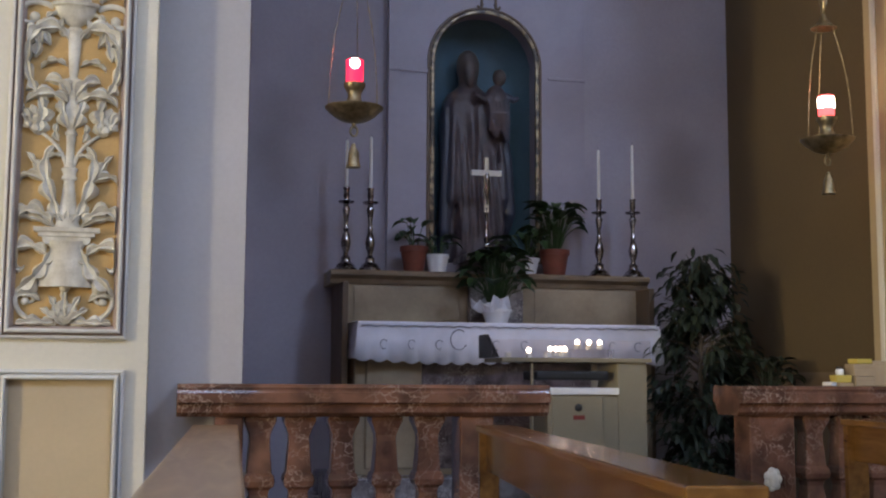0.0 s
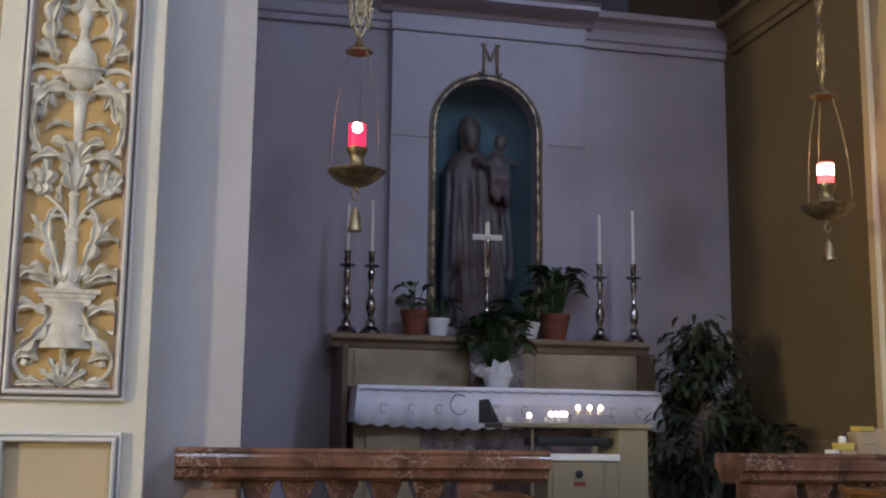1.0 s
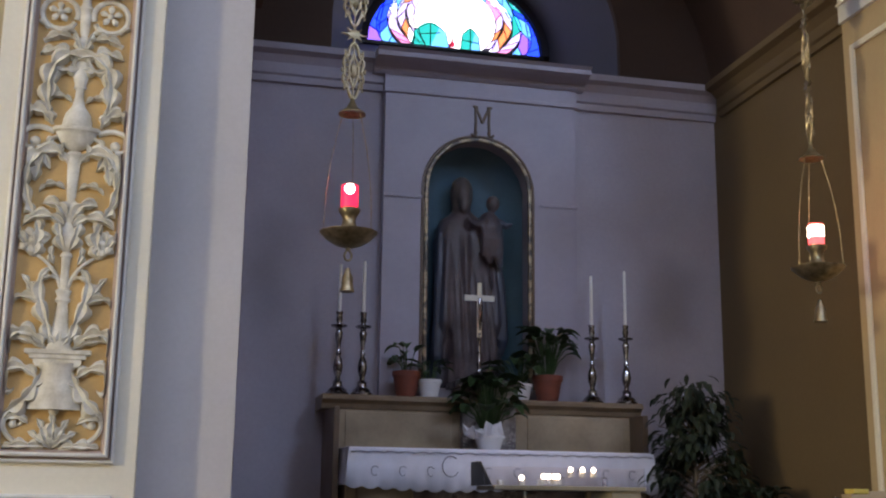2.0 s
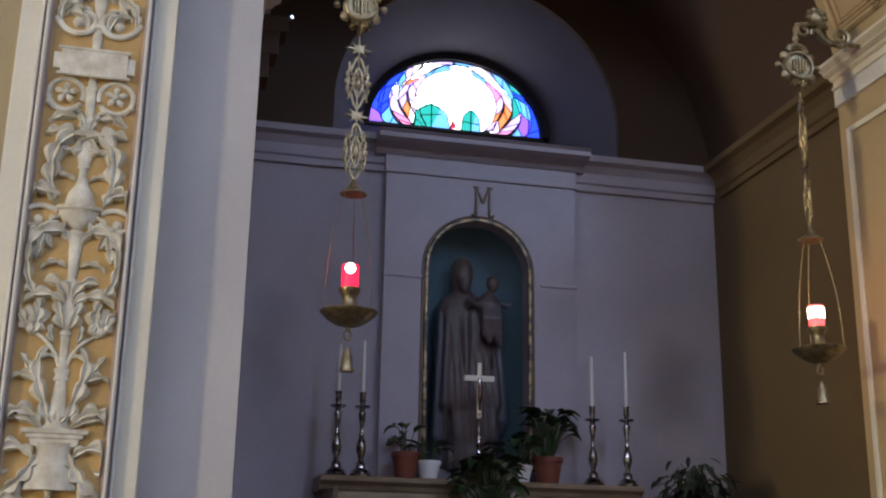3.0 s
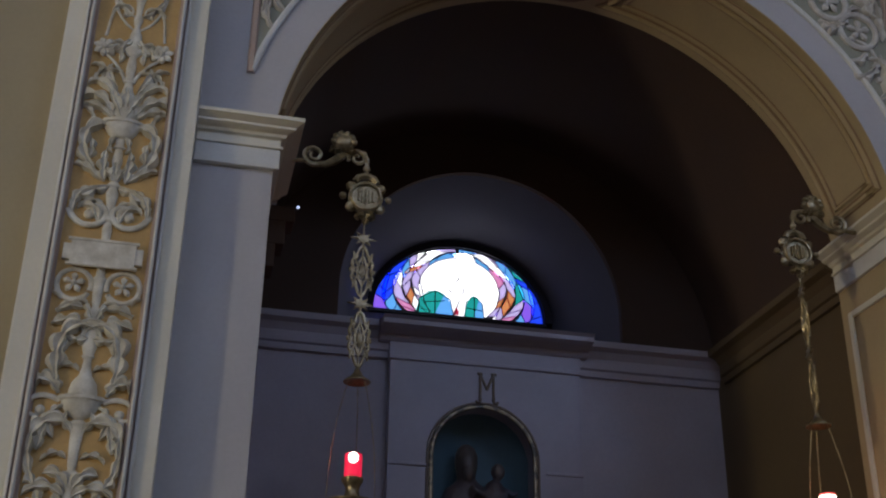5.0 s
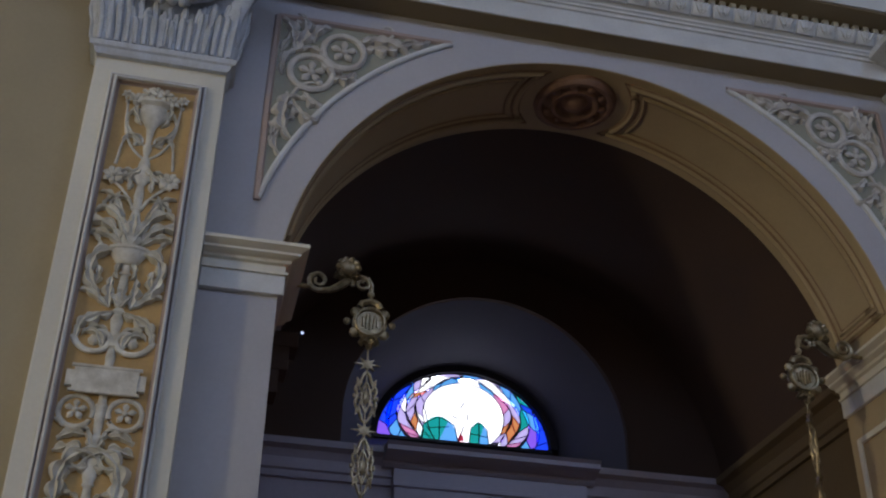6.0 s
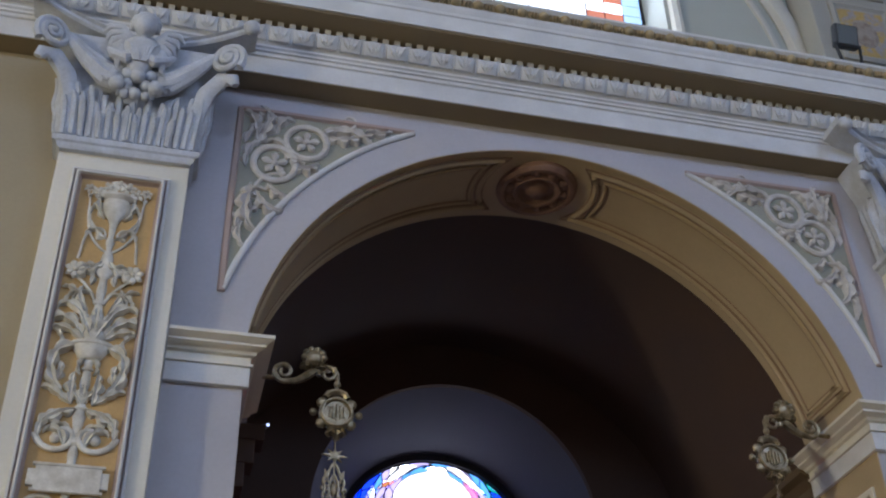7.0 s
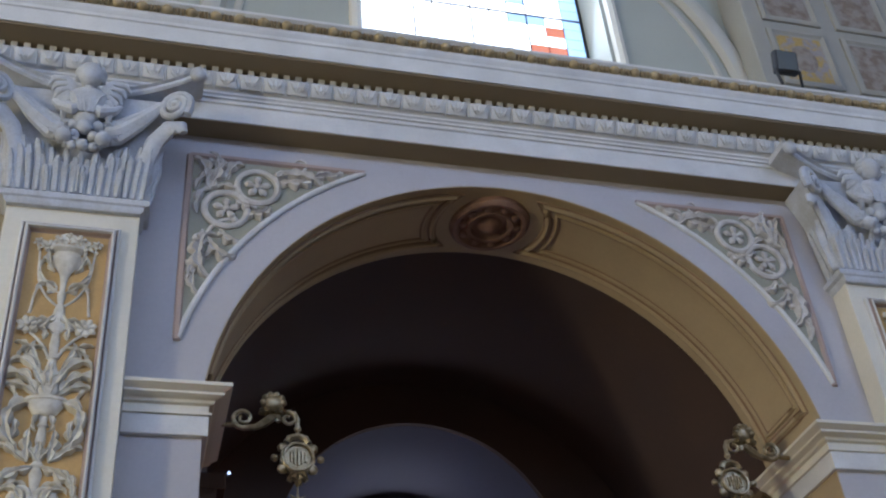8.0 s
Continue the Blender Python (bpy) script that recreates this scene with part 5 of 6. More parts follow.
def impost(sx, label):
    th = thing("impost", AX, 0, 0, label, "impost", "arch imposts")
    inner = 1.87
    a, b = (-2.285, -inner + 0.03) if sx < 0 else (inner - 0.03, 2.24)
    part('fascia', box(a, b, WALL - 0.03, 6.213, 4.13, 4.245), WHITE, th, 'white flat fascia', smooth=False, bevel=0.004)
    bm = bmesh.new()
    rings = []
    for p, z in ((0.0, 4.245), (0.042, 4.247), (0.042, 4.262), (0.028, 4.27), (0.028, 4.305), (0.05, 4.311), (0.058, 4.326), (0.085, 4.333), (0.10, 4.340), (0.10, 4.352), (0.122, 4.364), (0.14, 4.374), (0.14, 4.394), (0.128, 4.399), (0.0, 4.402)):
        a, b = (-2.285, -inner + p) if sx < 0 else (inner - p, 2.24)
        rings.append([bm.verts.new(q) for q in ((a, WALL - p, z), (b, WALL - p, z), (b, 6.214, z), (a, 6.214, z))])
    for a, b in zip(rings, rings[1:]):
        for i in range(4):
            j = (i + 1) % 4
            bm.faces.new((a[i], a[j], b[j], b[i]))
    bm.faces.new(rings[0])
    bm.faces.new(rings[-1])
    part("cap_moulding", bm, CREAM, th, smooth=False)
    return th


impost(-1, "white moulded impost under the arch springing")
impost(1, "white moulded impost under the arch springing")

SOFFIT = surface("cream_yellow_soffit", (0.48, 0.365, 0.21), 0.75, vary=0.06, scale=1.8, grain=40)


def soffit_band(r0, r1, y0, y1, a0, a1, n=40):
    bm = bmesh.new()
    rows = []
    for i in range(n + 1):
        a = radians(a0 + (a1 - a0) * i / n)
        c, s = math.cos(a), math.sin(a)
        rows.append([bm.verts.new((AX + r * c, y, 4.20 + r * s)) for r, y in ((r0, y0), (r0, y1), (r1, y1), (r1, y0))])
    for a, b in zip(rows, rows[1:]):
        for i in range(4):
            j = (i + 1) % 4
            bm.faces.new((a[i], a[j], b[j], b[i]))
    bm.faces.new(rows[0])
    bm.faces.new(rows[-1])
    return bm


arch = thing("arch_soffit", 0, 0, 0, "cream-yellow panelled arch soffit with a carved rosette", "arch", kind="structure")
part("lining", soffit_band(1.884, 1.90, WALL + 0.004, 6.214, 9, 171, 64), SOFFIT, arch)
SOFFITDARK = surface("brown_rosette_plaster", (0.27, 0.155, 0.10), 0.8, vary=0.12, scale=9, grain=50, other=(0.19, 0.105, 0.07))

SOFFITLINE = surface("brown_soffit_line", (0.31, 0.20, 0.115), 0.8, vary=0.1, scale=6)


def soffit_frame(side, inset, radius, rad):
    """The outline of one soffit panel, its upper end hollowed round the rosette; s runs along the arch from the crown."""
    y0, y1, hollow, foot = 5.60 + inset, 6.115 - inset, 0.40 + inset, radius * radians(78) - inset
    flat = [(foot - (foot - 0.5) * i / 18, y0) for i in range(19)]
    for i in range(13):
        y = y0 + (y1 - y0) * i / 12
        flat.append((math.sqrt(max(0.0, hollow ** 2 - (y - 5.858) ** 2)), y))
    flat += [(0.5 + (foot - 0.5) * i / 18, y1) for i in range(19)]
    flat += [(foot, y1 - (y1 - y0) * i / 5) for i in range(1, 5)]
    return tube([(AX + side * radius * math.sin(s / radius), y, 4.20 + radius * math.cos(s / radius)) for s, y in flat], rad, None, 6, closed=True)


for side in (-1, 1):
    part("panel_moulding", soffit_frame(side, 0.0, 1.880, 0.020), SOFFIT, arch)
    part("panel_groove", soffit_frame(side, -0.022, 1.882, 0.008), SOFFITLINE, arch, "brown painted line")
    part("panel_groove", soffit_frame(side, 0.026, 1.882, 0.010), SOFFITLINE, arch, "brown painted line")
    part("panel_moulding", soffit_frame(side, 0.062, 1.882, 0.014), SOFFIT, arch)
    part("panel_groove", soffit_frame(side, 0.080, 1.883, 0.007), SOFFITLINE, arch, "brown painted line")
part("rosette_dish", lathe([(0.0, 6.02), (0.03, 6.022), (0.06, 6.035), (0.085, 6.065), (0.12, 6.065), (0.135, 6.035), (0.155, 6.03), (0.172, 6.055), (0.205, 6.06), (0.225, 6.03), (0.25, 6.03), (0.275, 6.05), (0.285, 6.09)], 40, cx=AX, cy=5.858), SOFFITDARK, arch, "brown carved concentric rosette")
for k in range(10):
    a = 2 * math.pi * k / 10
    part("rosette_petal", blob(AX + 0.19 * math.cos(a), 5.858 + 0.19 * math.sin(a), 6.052, 0.036, 0.036, 0.022, None, 8, 6), SOFFITDARK, arch)
# jamb lining with framed panel, seen on the far jamb
jamb = thing("arch_jamb", 0, 0, 0, "cream jamb lining with a framed panel", "jamb", kind="structure")
part("lining", box(AX + 1.862, AX + 1.87, WALL + 0.004, 6.21, 0.17, 4.13), SOFFIT, jamb, smooth=False)
for a, b, c, d in ((5.60, 5.64, 0.5, 3.95), (6.08, 6.12, 0.5, 3.95), (5.64, 6.08, 3.91, 3.95)):
    part("frame_strip", box(AX + 1.842, AX + 1.862, a, b, c, d), CREAM, jamb, smooth=False, bevel=0.006)
# inner order of the jamb, its chapel shade put into the dark colour
inner = thing("inner_pier", 0, 0, 0, "stepped inner pier edge beside the chapel arch, shade in its dark colour", "pier", kind="structure")
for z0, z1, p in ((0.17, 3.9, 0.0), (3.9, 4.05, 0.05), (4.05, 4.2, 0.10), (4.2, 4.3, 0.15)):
    part("moulding", box(CL, CL + 0.10 + p, 6.216, 6.40, z0, z1), SHADEBROWN, inner, smooth=False, bevel=0.006)


def lush(u, z, ang, length, bend, width, lobes=5, bend2=0.0):
    return acanthus(u, z, ang, length * 1.2, bend, width * 0.95, min(lobes, 4), bend2 + math.copysign(70, bend + bend2))


def spandrel(sx, label):
    th = thing("spandrel", AX, WALL, 0, label, "spandrel", "arch spandrels")
    xs, zt, R = -2.0, 6.08, 2.10
    def mir(pts):
        return [(sx * -1 * x, y, z) for x, y, z in pts]
    a_top = math.pi - math.asin(min(1, (zt - 4.2) / R))
    a_bot = math.pi - math.acos(min(1, 2.03 / R))
    curve = [(R * math.cos(a_bot + (a_top - a_bot) * i / 24), 0, 4.2 + R * math.sin(a_bot + (a_top - a_bot) * i / 24)) for i in range(25)]
    bm = bmesh.new()
    outline = [(-2.03, zt)] + [(x, z) for x, _, z in curve]
    tri = mir([(x, 0, z) for x, z in outline])
    # ground as strips from the corner
    top = [bm.verts.new((x, -0.004, z)) for x, _, z in tri]
    for i in range(1, len(top) - 1):
        bm.faces.new((top[0], top[i], top[i + 1]))
    part("ground", bm, SAGE, th, "sage green ground", smooth=False)
    part("arc_moulding", tube([(x, -0.006, z) for x, _, z in mir(curve)], 0.020, None, 8, 0.9), WHITE, th)
    part("edge_moulding", tube(mir([(-2.03, -0.006, zt), (-2.038, -0.006, 5.4), (-2.036, -0.006, curve[0][2] - 0.015)]), 0.022, None, 6, 0.9), ROSE, th, "rose-brown edge moulding")
    part("edge_moulding", tube(mir([(-2.03, -0.006, zt), (-1.4, -0.006, zt), (curve[-1][0] - 0.0, -0.006, zt)]), 0.022, None, 6, 0.9), ROSE, th, "rose-brown edge moulding")

    def put(name, bm):
        ob = part(name, bm, SPANSTUCCO, th)
        if sx > 0:
            ob.scale = (-1, 1, 1)
        return ob
    for cx, cz, rr in ((-1.80, 5.67, 0.128), (-1.615, 5.865, 0.125)):
        put("ring", tube([(cx + rr * math.cos(2 * math.pi * k / 26), -0.012, cz + rr * math.sin(2 * math.pi * k / 26)) for k in range(26)], 0.021, None, 7, 0.9, closed=True))
        ob = put("rosette", rosette(cx, cz, 0.088, 5))
    put("scroll", scroll(-1.93, 5.40, 75, 0.30, -25, -60, 0.016, 0.01))
    put("leaf", lush(-1.93, 5.50, 265, 0.286, -20, 0.043, 5, 40))
    put("leaf", lush(-1.90, 5.46, 280, 0.198, 60, 0.033, 4))
    put("leaf", lush(-1.96, 5.25, 262, 0.187, -10, 0.020, 3, 40))
    put("leaf", lush(-1.90, 5.80, 105, 0.242, -30, 0.037, 4, 40))
    put("leaf", lush(-1.92, 5.80, 60, 0.275, 25, 0.037, 4))
    put("leaf", lush(-1.80, 5.90, 95, 0.154, -60, 0.033, 3))
    put("leaf", lush(-1.52, 5.96, 20, 0.264, -40, 0.043, 5, 30))
    put("leaf", lush(-1.50, 5.93, -10, 0.220, 30, 0.033, 4))
    put("scroll", scroll(-1.50, 5.98, 10, 0.36, 0, 300, 0.014, 0.008))
    put("leaf", lush(-1.28, 6.00, 0, 0.187, 20, 0.022, 3))
    put("leaf", lush(-1.68, 5.66, -20, 0.143, 70, 0.033, 4))
    put("leaf", lush(-1.83, 5.52, -75, 0.132, 60, 0.027, 3))
    for u, z, a, ln, bd, w in ((-1.97, 5.62, 100, 0.20, -40, 0.026), (-1.99, 5.80, 80, 0.20, -50, 0.028), (-1.72, 6.02, 200, 0.18, -50, 0.026), (-1.72, 5.78, 120, 0.14, 60, 0.024), (-1.74, 5.76, 300, 0.12, 60, 0.022), (-1.98, 5.33, 85, 0.18, -60, 0.024), (-1.88, 5.36, 250, 0.16, -50, 0.022), (-1.38, 6.02, 185, 0.16, 60, 0.022), (-1.14, 6.045, 175, 0.12, 40, 0.014), (-1.995, 5.10, 95, 0.16, -30, 0.016)):
        put("leaf", lush(u, z, a, ln, bd, w, 3))
    return th


SPANSTUCCO = surface("spandrel_relief_stucco", (0.64, 0.61, 0.58), 0.7, vary=0.12, scale=12, grain=80, bump=0.25, other=(0.46, 0.43, 0.40))
spandrel(-1, "sage spandrel panel with pale scrolling foliage relief")
spandrel(1, "sage spandrel panel with pale scrolling foliage relief")

# ---- entablature ----
ent = thing("entablature", 0, 0, 0, "white moulded entablature with egg band and gilt beads", "cornice", kind="structure")
EX0, EX1 = -9.0, 12.0
part("architrave", sweep_x([(WALL + 0.1, 6.25), (5.335, 6.25), (5.335, 6.385), (5.322, 6.39), (5.322, 6.415), (5.308, 6.42), (5.308, 6.435), (5.295, 6.445), (5.295, 6.46), (5.31, 6.475), (WALL + 0.1, 6.475)], EX0, EX1), WHITE, ent, smooth=False)
part("bed_moulding", sweep_x([(WALL + 0.1, 6.475), (5.31, 6.475), (5.30, 6.485), (5.275, 6.505), (5.245, 6.55), (5.238, 6.572), (5.33, 6.574), (5.33, 6.61), (WALL + 0.1, 6.61)], EX0, EX1), WHITE, ent, smooth=False)
# undersides in brown, darker than the white mouldings
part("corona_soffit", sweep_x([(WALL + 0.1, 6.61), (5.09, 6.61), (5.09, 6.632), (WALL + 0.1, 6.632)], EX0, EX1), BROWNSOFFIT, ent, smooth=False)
part("architrave_soffit", sweep_x([(WALL, 6.246), (5.345, 6.246), (5.345, 6.25), (WALL, 6.25)], EX0, EX1), BROWNSOFFIT, ent, "brown underside strip", smooth=False)
part("corona", sweep_x([(WALL + 0.1, 6.632), (5.10, 6.632), (5.085, 6.622), (5.075, 6.622), (5.075, 6.745), (5.065, 6.75), (5.065, 6.775), (5.05, 6.805), (5.045, 6.825), (5.06, 6.84), (WALL + 0.1, 6.84)], EX0, EX1), WHITE, ent, smooth=False)
part("bead_ground", sweep_x([(WALL + 0.1, 6.84), (5.06, 6.84), (5.055, 6.90), (WALL + 0.1, 6.90)], EX0, EX1), GILT, ent, "brown-gilt bead course", smooth=False)
part("cap_moulding", sweep_x([(WALL + 0.1, 6.90), (5.05, 6.90), (5.03, 6.915), (5.03, 6.935), (5.10, 6.96), (WALL + 0.1, 6.985)], EX0, EX1), WHITE, ent, smooth=False)
egg_bm = box(-0.066, 0.066, -0.020, 0.02, -0.052, 0.046)
bmesh.ops.bevel(egg_bm, geom=[e for e in egg_bm.edges], offset=0.012, segments=2, affect="EDGES", profile=0.5)
for sx in (-1, 0, 1):
    tube([(sx * 0.006, -0.020, -0.034), (sx * 0.026, -0.029, -0.008), (sx * 0.048, -0.018, 0.036)], [0.006, 0.014, 0.007], egg_bm, 6, 0.7)
egg = part("leaf_tile", egg_bm, WHITE, ent)
dart_bm = tube([(0, 0.0, 0.055), (0, -0.012, 0.0), (0, 0.0, -0.055)], [0.006, 0.006, 0.005], None, 5)
dart = part("dart", dart_bm, WHITE, ent)
hole = part("dentil", box(-0.019, 0.019, -0.006, 0.10, -0.019, 0.019), WHITE, ent, smooth=False)
bead = part("bead", blob(0, 0, 0, 0.040, 0.034, 0.034, None, 10, 8), PALEGILT, ent, "pale gilt bead")
reel_bm = bmesh.new()
for dx in (-0.022, 0.0, 0.022):
    blob(dx, 0, 0, 0.010, 0.026, 0.027, reel_bm, 8, 6)
reel = part("reel", reel_bm, GILT, ent)
SPACE = 0.15


def row_of(src, name, y, z, dx, count, x_start, rx=0.0):
    for k in range(count):
        ob = src if k == 0 else new(name, src.data)
        ob.parent = ent
        ob.matrix_basis = pose(x_start + dx * k, y, z, rx)


row_of(egg, "leaf_tile", 5.262, 6.532, SPACE, 46, -1.6, 28)
row_of(dart, "dart", 5.266, 6.532, SPACE, 46, -1.6 + SPACE / 2, 28)
row_of(hole, "dentil", 5.238, 6.592, SPACE / 2, 92, -1.6)
row_of(bead, "bead", 5.050, 6.870, 0.15, 48, -1.7)
row_of(reel, "reel", 5.052, 6.870, 0.15, 48, -1.625)

# ---- clerestory: window, groin moulding, ribs, painted coffers ----
clw = thing("window_2", AX + 0.1, 5.95, 7.45, "bright leaded clerestory window with a few coloured panes", "window", kind="structure")
CLEAR_PANE = glow("daylit_pane", (0.92, 0.96, 1.0), 4.5)
PALE_BLUE = glow("blue_pane_and_jamb_light", (0.45, 0.65, 0.95), 1.3)
CRIMSON = glow("daylit_red_pane", (0.75, 0.25, 0.15), 0.8)
AMBER = glow("daylit_amber_pane", (0.95, 0.75, 0.25), 1.1)
rw = random.Random(11)
nxp, nzp = 12, 16
for i in range(nxp):
    for j in range(nzp):
        x0, z0 = -0.95 + 1.9 * i / nxp, 0.03 + 1.85 * j / nzp
        m = CLEAR_PANE
        # last column glows pale blue to stand for light reflected on the jamb
        if i == nxp - 1:
            m = PALE_BLUE
        elif i == 10 and j < 5:
            m = CRIMSON
        elif i in (8, 9) and j in (1, 2):
            m = AMBER
        elif i >= 8 and rw.random() < 0.3:
            m = rw.choice([CRIMSON, AMBER, PALE_BLUE, AMBER])
        elif rw.random() < 0.008:
            m = PALE_BLUE
        part("pane", box(x0 + 0.006, x0 + 1.9 / nxp - 0.006, -0.004, 0.004, z0 + 0.006, z0 + 1.85 / nzp - 0.006), m, clw, smooth=False)
part("window_frame", box(-0.98, 0.98, 0.006, 0.02, 0.0, 1.9), LEAD, clw, smooth=False)
for k in range(5):
    part("glazing_bar", box(-0.96, 0.96, -0.012, 0.006, 0.02 + 0.462 * k - 0.007, 0.02 + 0.462 * k + 0.007), LEAD, clw, smooth=False)
for k in range(3):
    part("glazing_bar", box(-0.475 + 0.475 * k - 0.006, -0.475 + 0.475 * k + 0.006, -0.01, 0.006, 0.02, 1.87), LEAD, clw, smooth=False)
tagged(part("trim_window", tube([(AX + 0.1 + s * 1.02, 5.615, z) for s, z in ((-1, 6.99), (-1, 9.3))], 0.05, None, 8), CREAM), "cream window surround moulding", "trim", kind="structure")
tagged(part("trim_window_far", tube([(AX + 0.1 + s * 1.06, 5.615, z) for s, z in ((1, 6.99), (1, 9.3))], 0.05, None, 8), CREAM), "cream window surround moulding", "trim", kind="structure")
GROIN = surface("dull_groin_plaster", (0.50, 0.48, 0.42), 0.8, vary=0.06, scale=2)
tagged(part("trim_groin", tube(arc(2.3, 7.3, 2.08, -8, 188, 40, 5.60), 0.085, None, 8, 0.8), GROIN), "cream curved groin moulding of the nave vault", "trim", kind="structure")
tagged(part("trim_groin_inner", tube(arc(2.3, 7.3, 1.90, -8, 188, 40, 5.615), 0.03, None, 8, 0.8), GROIN), "cream curved groin moulding of the nave vault", "trim", kind="structure")


PAINTED = surface("painted_grotesque", (0.42, 0.29, 0.10), 0.8, vary=0.2, scale=14, grain=40, other=(0.30, 0.27, 0.26), spread=(0.42, 0.56))
PAINTED_GREY = surface("painted_grisaille", (0.29, 0.25, 0.215), 0.8, vary=0.2, scale=9, grain=40, other=(0.20, 0.15, 0.115), spread=(0.42, 0.56))


RIBCREAM = surface("dull_cream_rib", (0.36, 0.345, 0.30), 0.8, vary=0.06, scale=2)


def coffered_rib(cx, label):
    th = thing("vault_rib", cx, 5.62, 6.9, label, "vault rib", "vault ribs")
    part("band", box(-0.05, 2.5, -0.28, 0.0, 0.0, 4.0), RIBCREAM, th, smooth=False, bevel=0.01)
    for col, mat in ((0, PAINTED), (1, PAINTED_GREY), (2, PAINTED)):
        x0 = 0.10 + 0.66 * col
        for k in range(4):
            z0 = 0.40 + 0.72 * k
            part("coffer", box(x0 + 0.06, x0 + 0.46, -0.288, -0.278, z0 + 0.06, z0 + 0.56), mat if k != 1 else PAINTED_GREY, th, "painted coffer panel", smooth=False)
            frame_strip(th, x0, x0 + 0.52, z0, z0 + 0.62, -0.28, [(0, 0), (0.0, 0.02), (0.03, 0.03), (0.05, 0.012), (0.065, 0.009)], RIBCREAM, "coffer_frame")
            part("cartouche", blob(x0 + 0.26, -0.288, z0 + 0.31, 0.11, 0.012, 0.15, None, 14, 8), PAINTED_GREY, th, "grey painted cartouche")
    return th


coffered_rib(4.42, "cream vault rib with painted coffers in ochre and grey")

fl = thing("floodlight", 4.36, 5.07, 6.95, "small black floodlight standing on the cornice", "floodlight")
part("yoke", tube([(-0.075, 0, 0.0), (-0.10, 0, 0.20)], 0.012, None, 6), BLACKMETAL, fl)
part("yoke", tube([(0.075, 0, 0.0), (0.10, 0, 0.20)], 0.012, None, 6), BLACKMETAL, fl)
part("base_bar", box(-0.12, 0.12, -0.02, 0.02, 0.0, 0.012), BLACKMETAL, fl, smooth=False)
ob = part("housing", box(-0.095, 0.095, -0.03, 0.03, -0.095, 0.095), BLACKMETAL, fl, smooth=False, bevel=0.015)
ob.location, ob.rotation_euler = (0, 0, 0.27), (radians(14), 0, 0)
ob = part("lens", box(-0.075, 0.075, -0.037, -0.031, -0.075, 0.075), surface("grey_lens", (0.09, 0.10, 0.095), 0.4, vary=0.03), fl, "dull grey glass", smooth=False)
ob.location, ob.rotation_euler = (0, 0, 0.27), (radians(14), 0, 0)

# ---- hanging sanctuary lamps ----


def chain(p0, p1, sag, n, r, link, bm=None):
    """Thin links along a bowed line."""
    bm = bm or bmesh.new()
    p0, p1 = Vector(p0), Vector(p1)
    out = Vector((p1.x - p0.x, p1.y - p0.y, 0)).normalized() if (p1 - p0).xy.length > 1e-6 else Vector((0, 0, 0))
    for k in range(n):
        s = (k + 0.5) / n
        c = p0.lerp(p1, s) + out * (sag * math.sin(math.pi * s))
        d = (p1 - p0).normalized()
        side = d.cross(Vector((0, 1, 0)) if k % 2 else Vector((1, 0, 0))).normalized()
        tube([c + d * (link * math.cos(2 * math.pi * i / 8)) + side * (link * 0.55 * math.sin(2 * math.pi * i / 8)) for i in range(8)], r, bm, 4, closed=True)
    return bm


def filigree(z0, z1, w):
    """A pierced oval drop: a double rim, crossing strips and small rings round a solid heart."""
    bm = bmesh.new()
    zc, h = (z0 + z1) / 2, (z1 - z0) / 2
    for sx in (-1, 1):
        tube([(sx * w * (math.sin(math.pi * i / 16) ** 0.7 if 0 < i < 16 else 0.12) * (0.86 + 0.14 * math.cos(6 * math.pi * i / 16)), 0, z1 - 2 * h * i / 16) for i in range(17)], 0.009, bm, 6)
        tube([(sx * w * 0.42 * math.sin(math.pi * i / 10), -0.004, zc + 0.62 * h - 1.24 * h * i / 10) for i in range(11)], 0.007, bm, 6)
        tube([(sx * w * 0.8 * math.cos(math.pi * i / 8), -0.005, zc + 0.75 * h - 1.5 * h * i / 8) for i in range(9)], 0.006, bm, 5)
        for dz in (0.55, 0.18, -0.18, -0.55):
            tube([(sx * (w * 0.62 + 0.013 * math.cos(a)), -0.006, zc + dz * h + 0.016 * math.sin(a)) for a in (0, 1.05, 2.1, 3.14, 4.2, 5.2)], 0.005, bm, 5, closed=True)
        blob(sx * w, 0, zc, 0.010, 0.010, 0.016, bm, 6, 4)
    blob(0, 0, zc, 0.020, 0.014, 0.045, bm, 8, 6)
    blob(0, 0, z1, 0.014, 0.012, 0.014, bm, 6, 4)
    blob(0, 0, z0, 0.014, 0.012, 0.014, bm, 6, 4)
    return bm


def fleuron(z, w):
    """A flat pierced-looking leaf cross, wider than high."""
    pts = []
    for k in range(16):
        a = 2 * math.pi * k / 16
        r = w * (1.0 if k % 8 == 0 else 0.72 if k % 4 == 0 else 0.78 if k % 2 == 0 else 0.34)
        pts.append((r * math.cos(a), z + 0.85 * r * math.sin(a)))
    return sweep_y(pts, -0.009, 0.009)


def medallion():
    bm = lathe([(0.0, -0.014), (0.074, -0.014), (0.078, -0.020), (0.092, -0.020), (0.098, -0.012), (0.098, 0.012), (0.0, 0.014)], 32)
    bmesh.ops.rotate(bm, cent=(0, 0, 0), matrix=Matrix.Rotation(radians(90), 3, "X"), verts=bm.verts)
    return bm


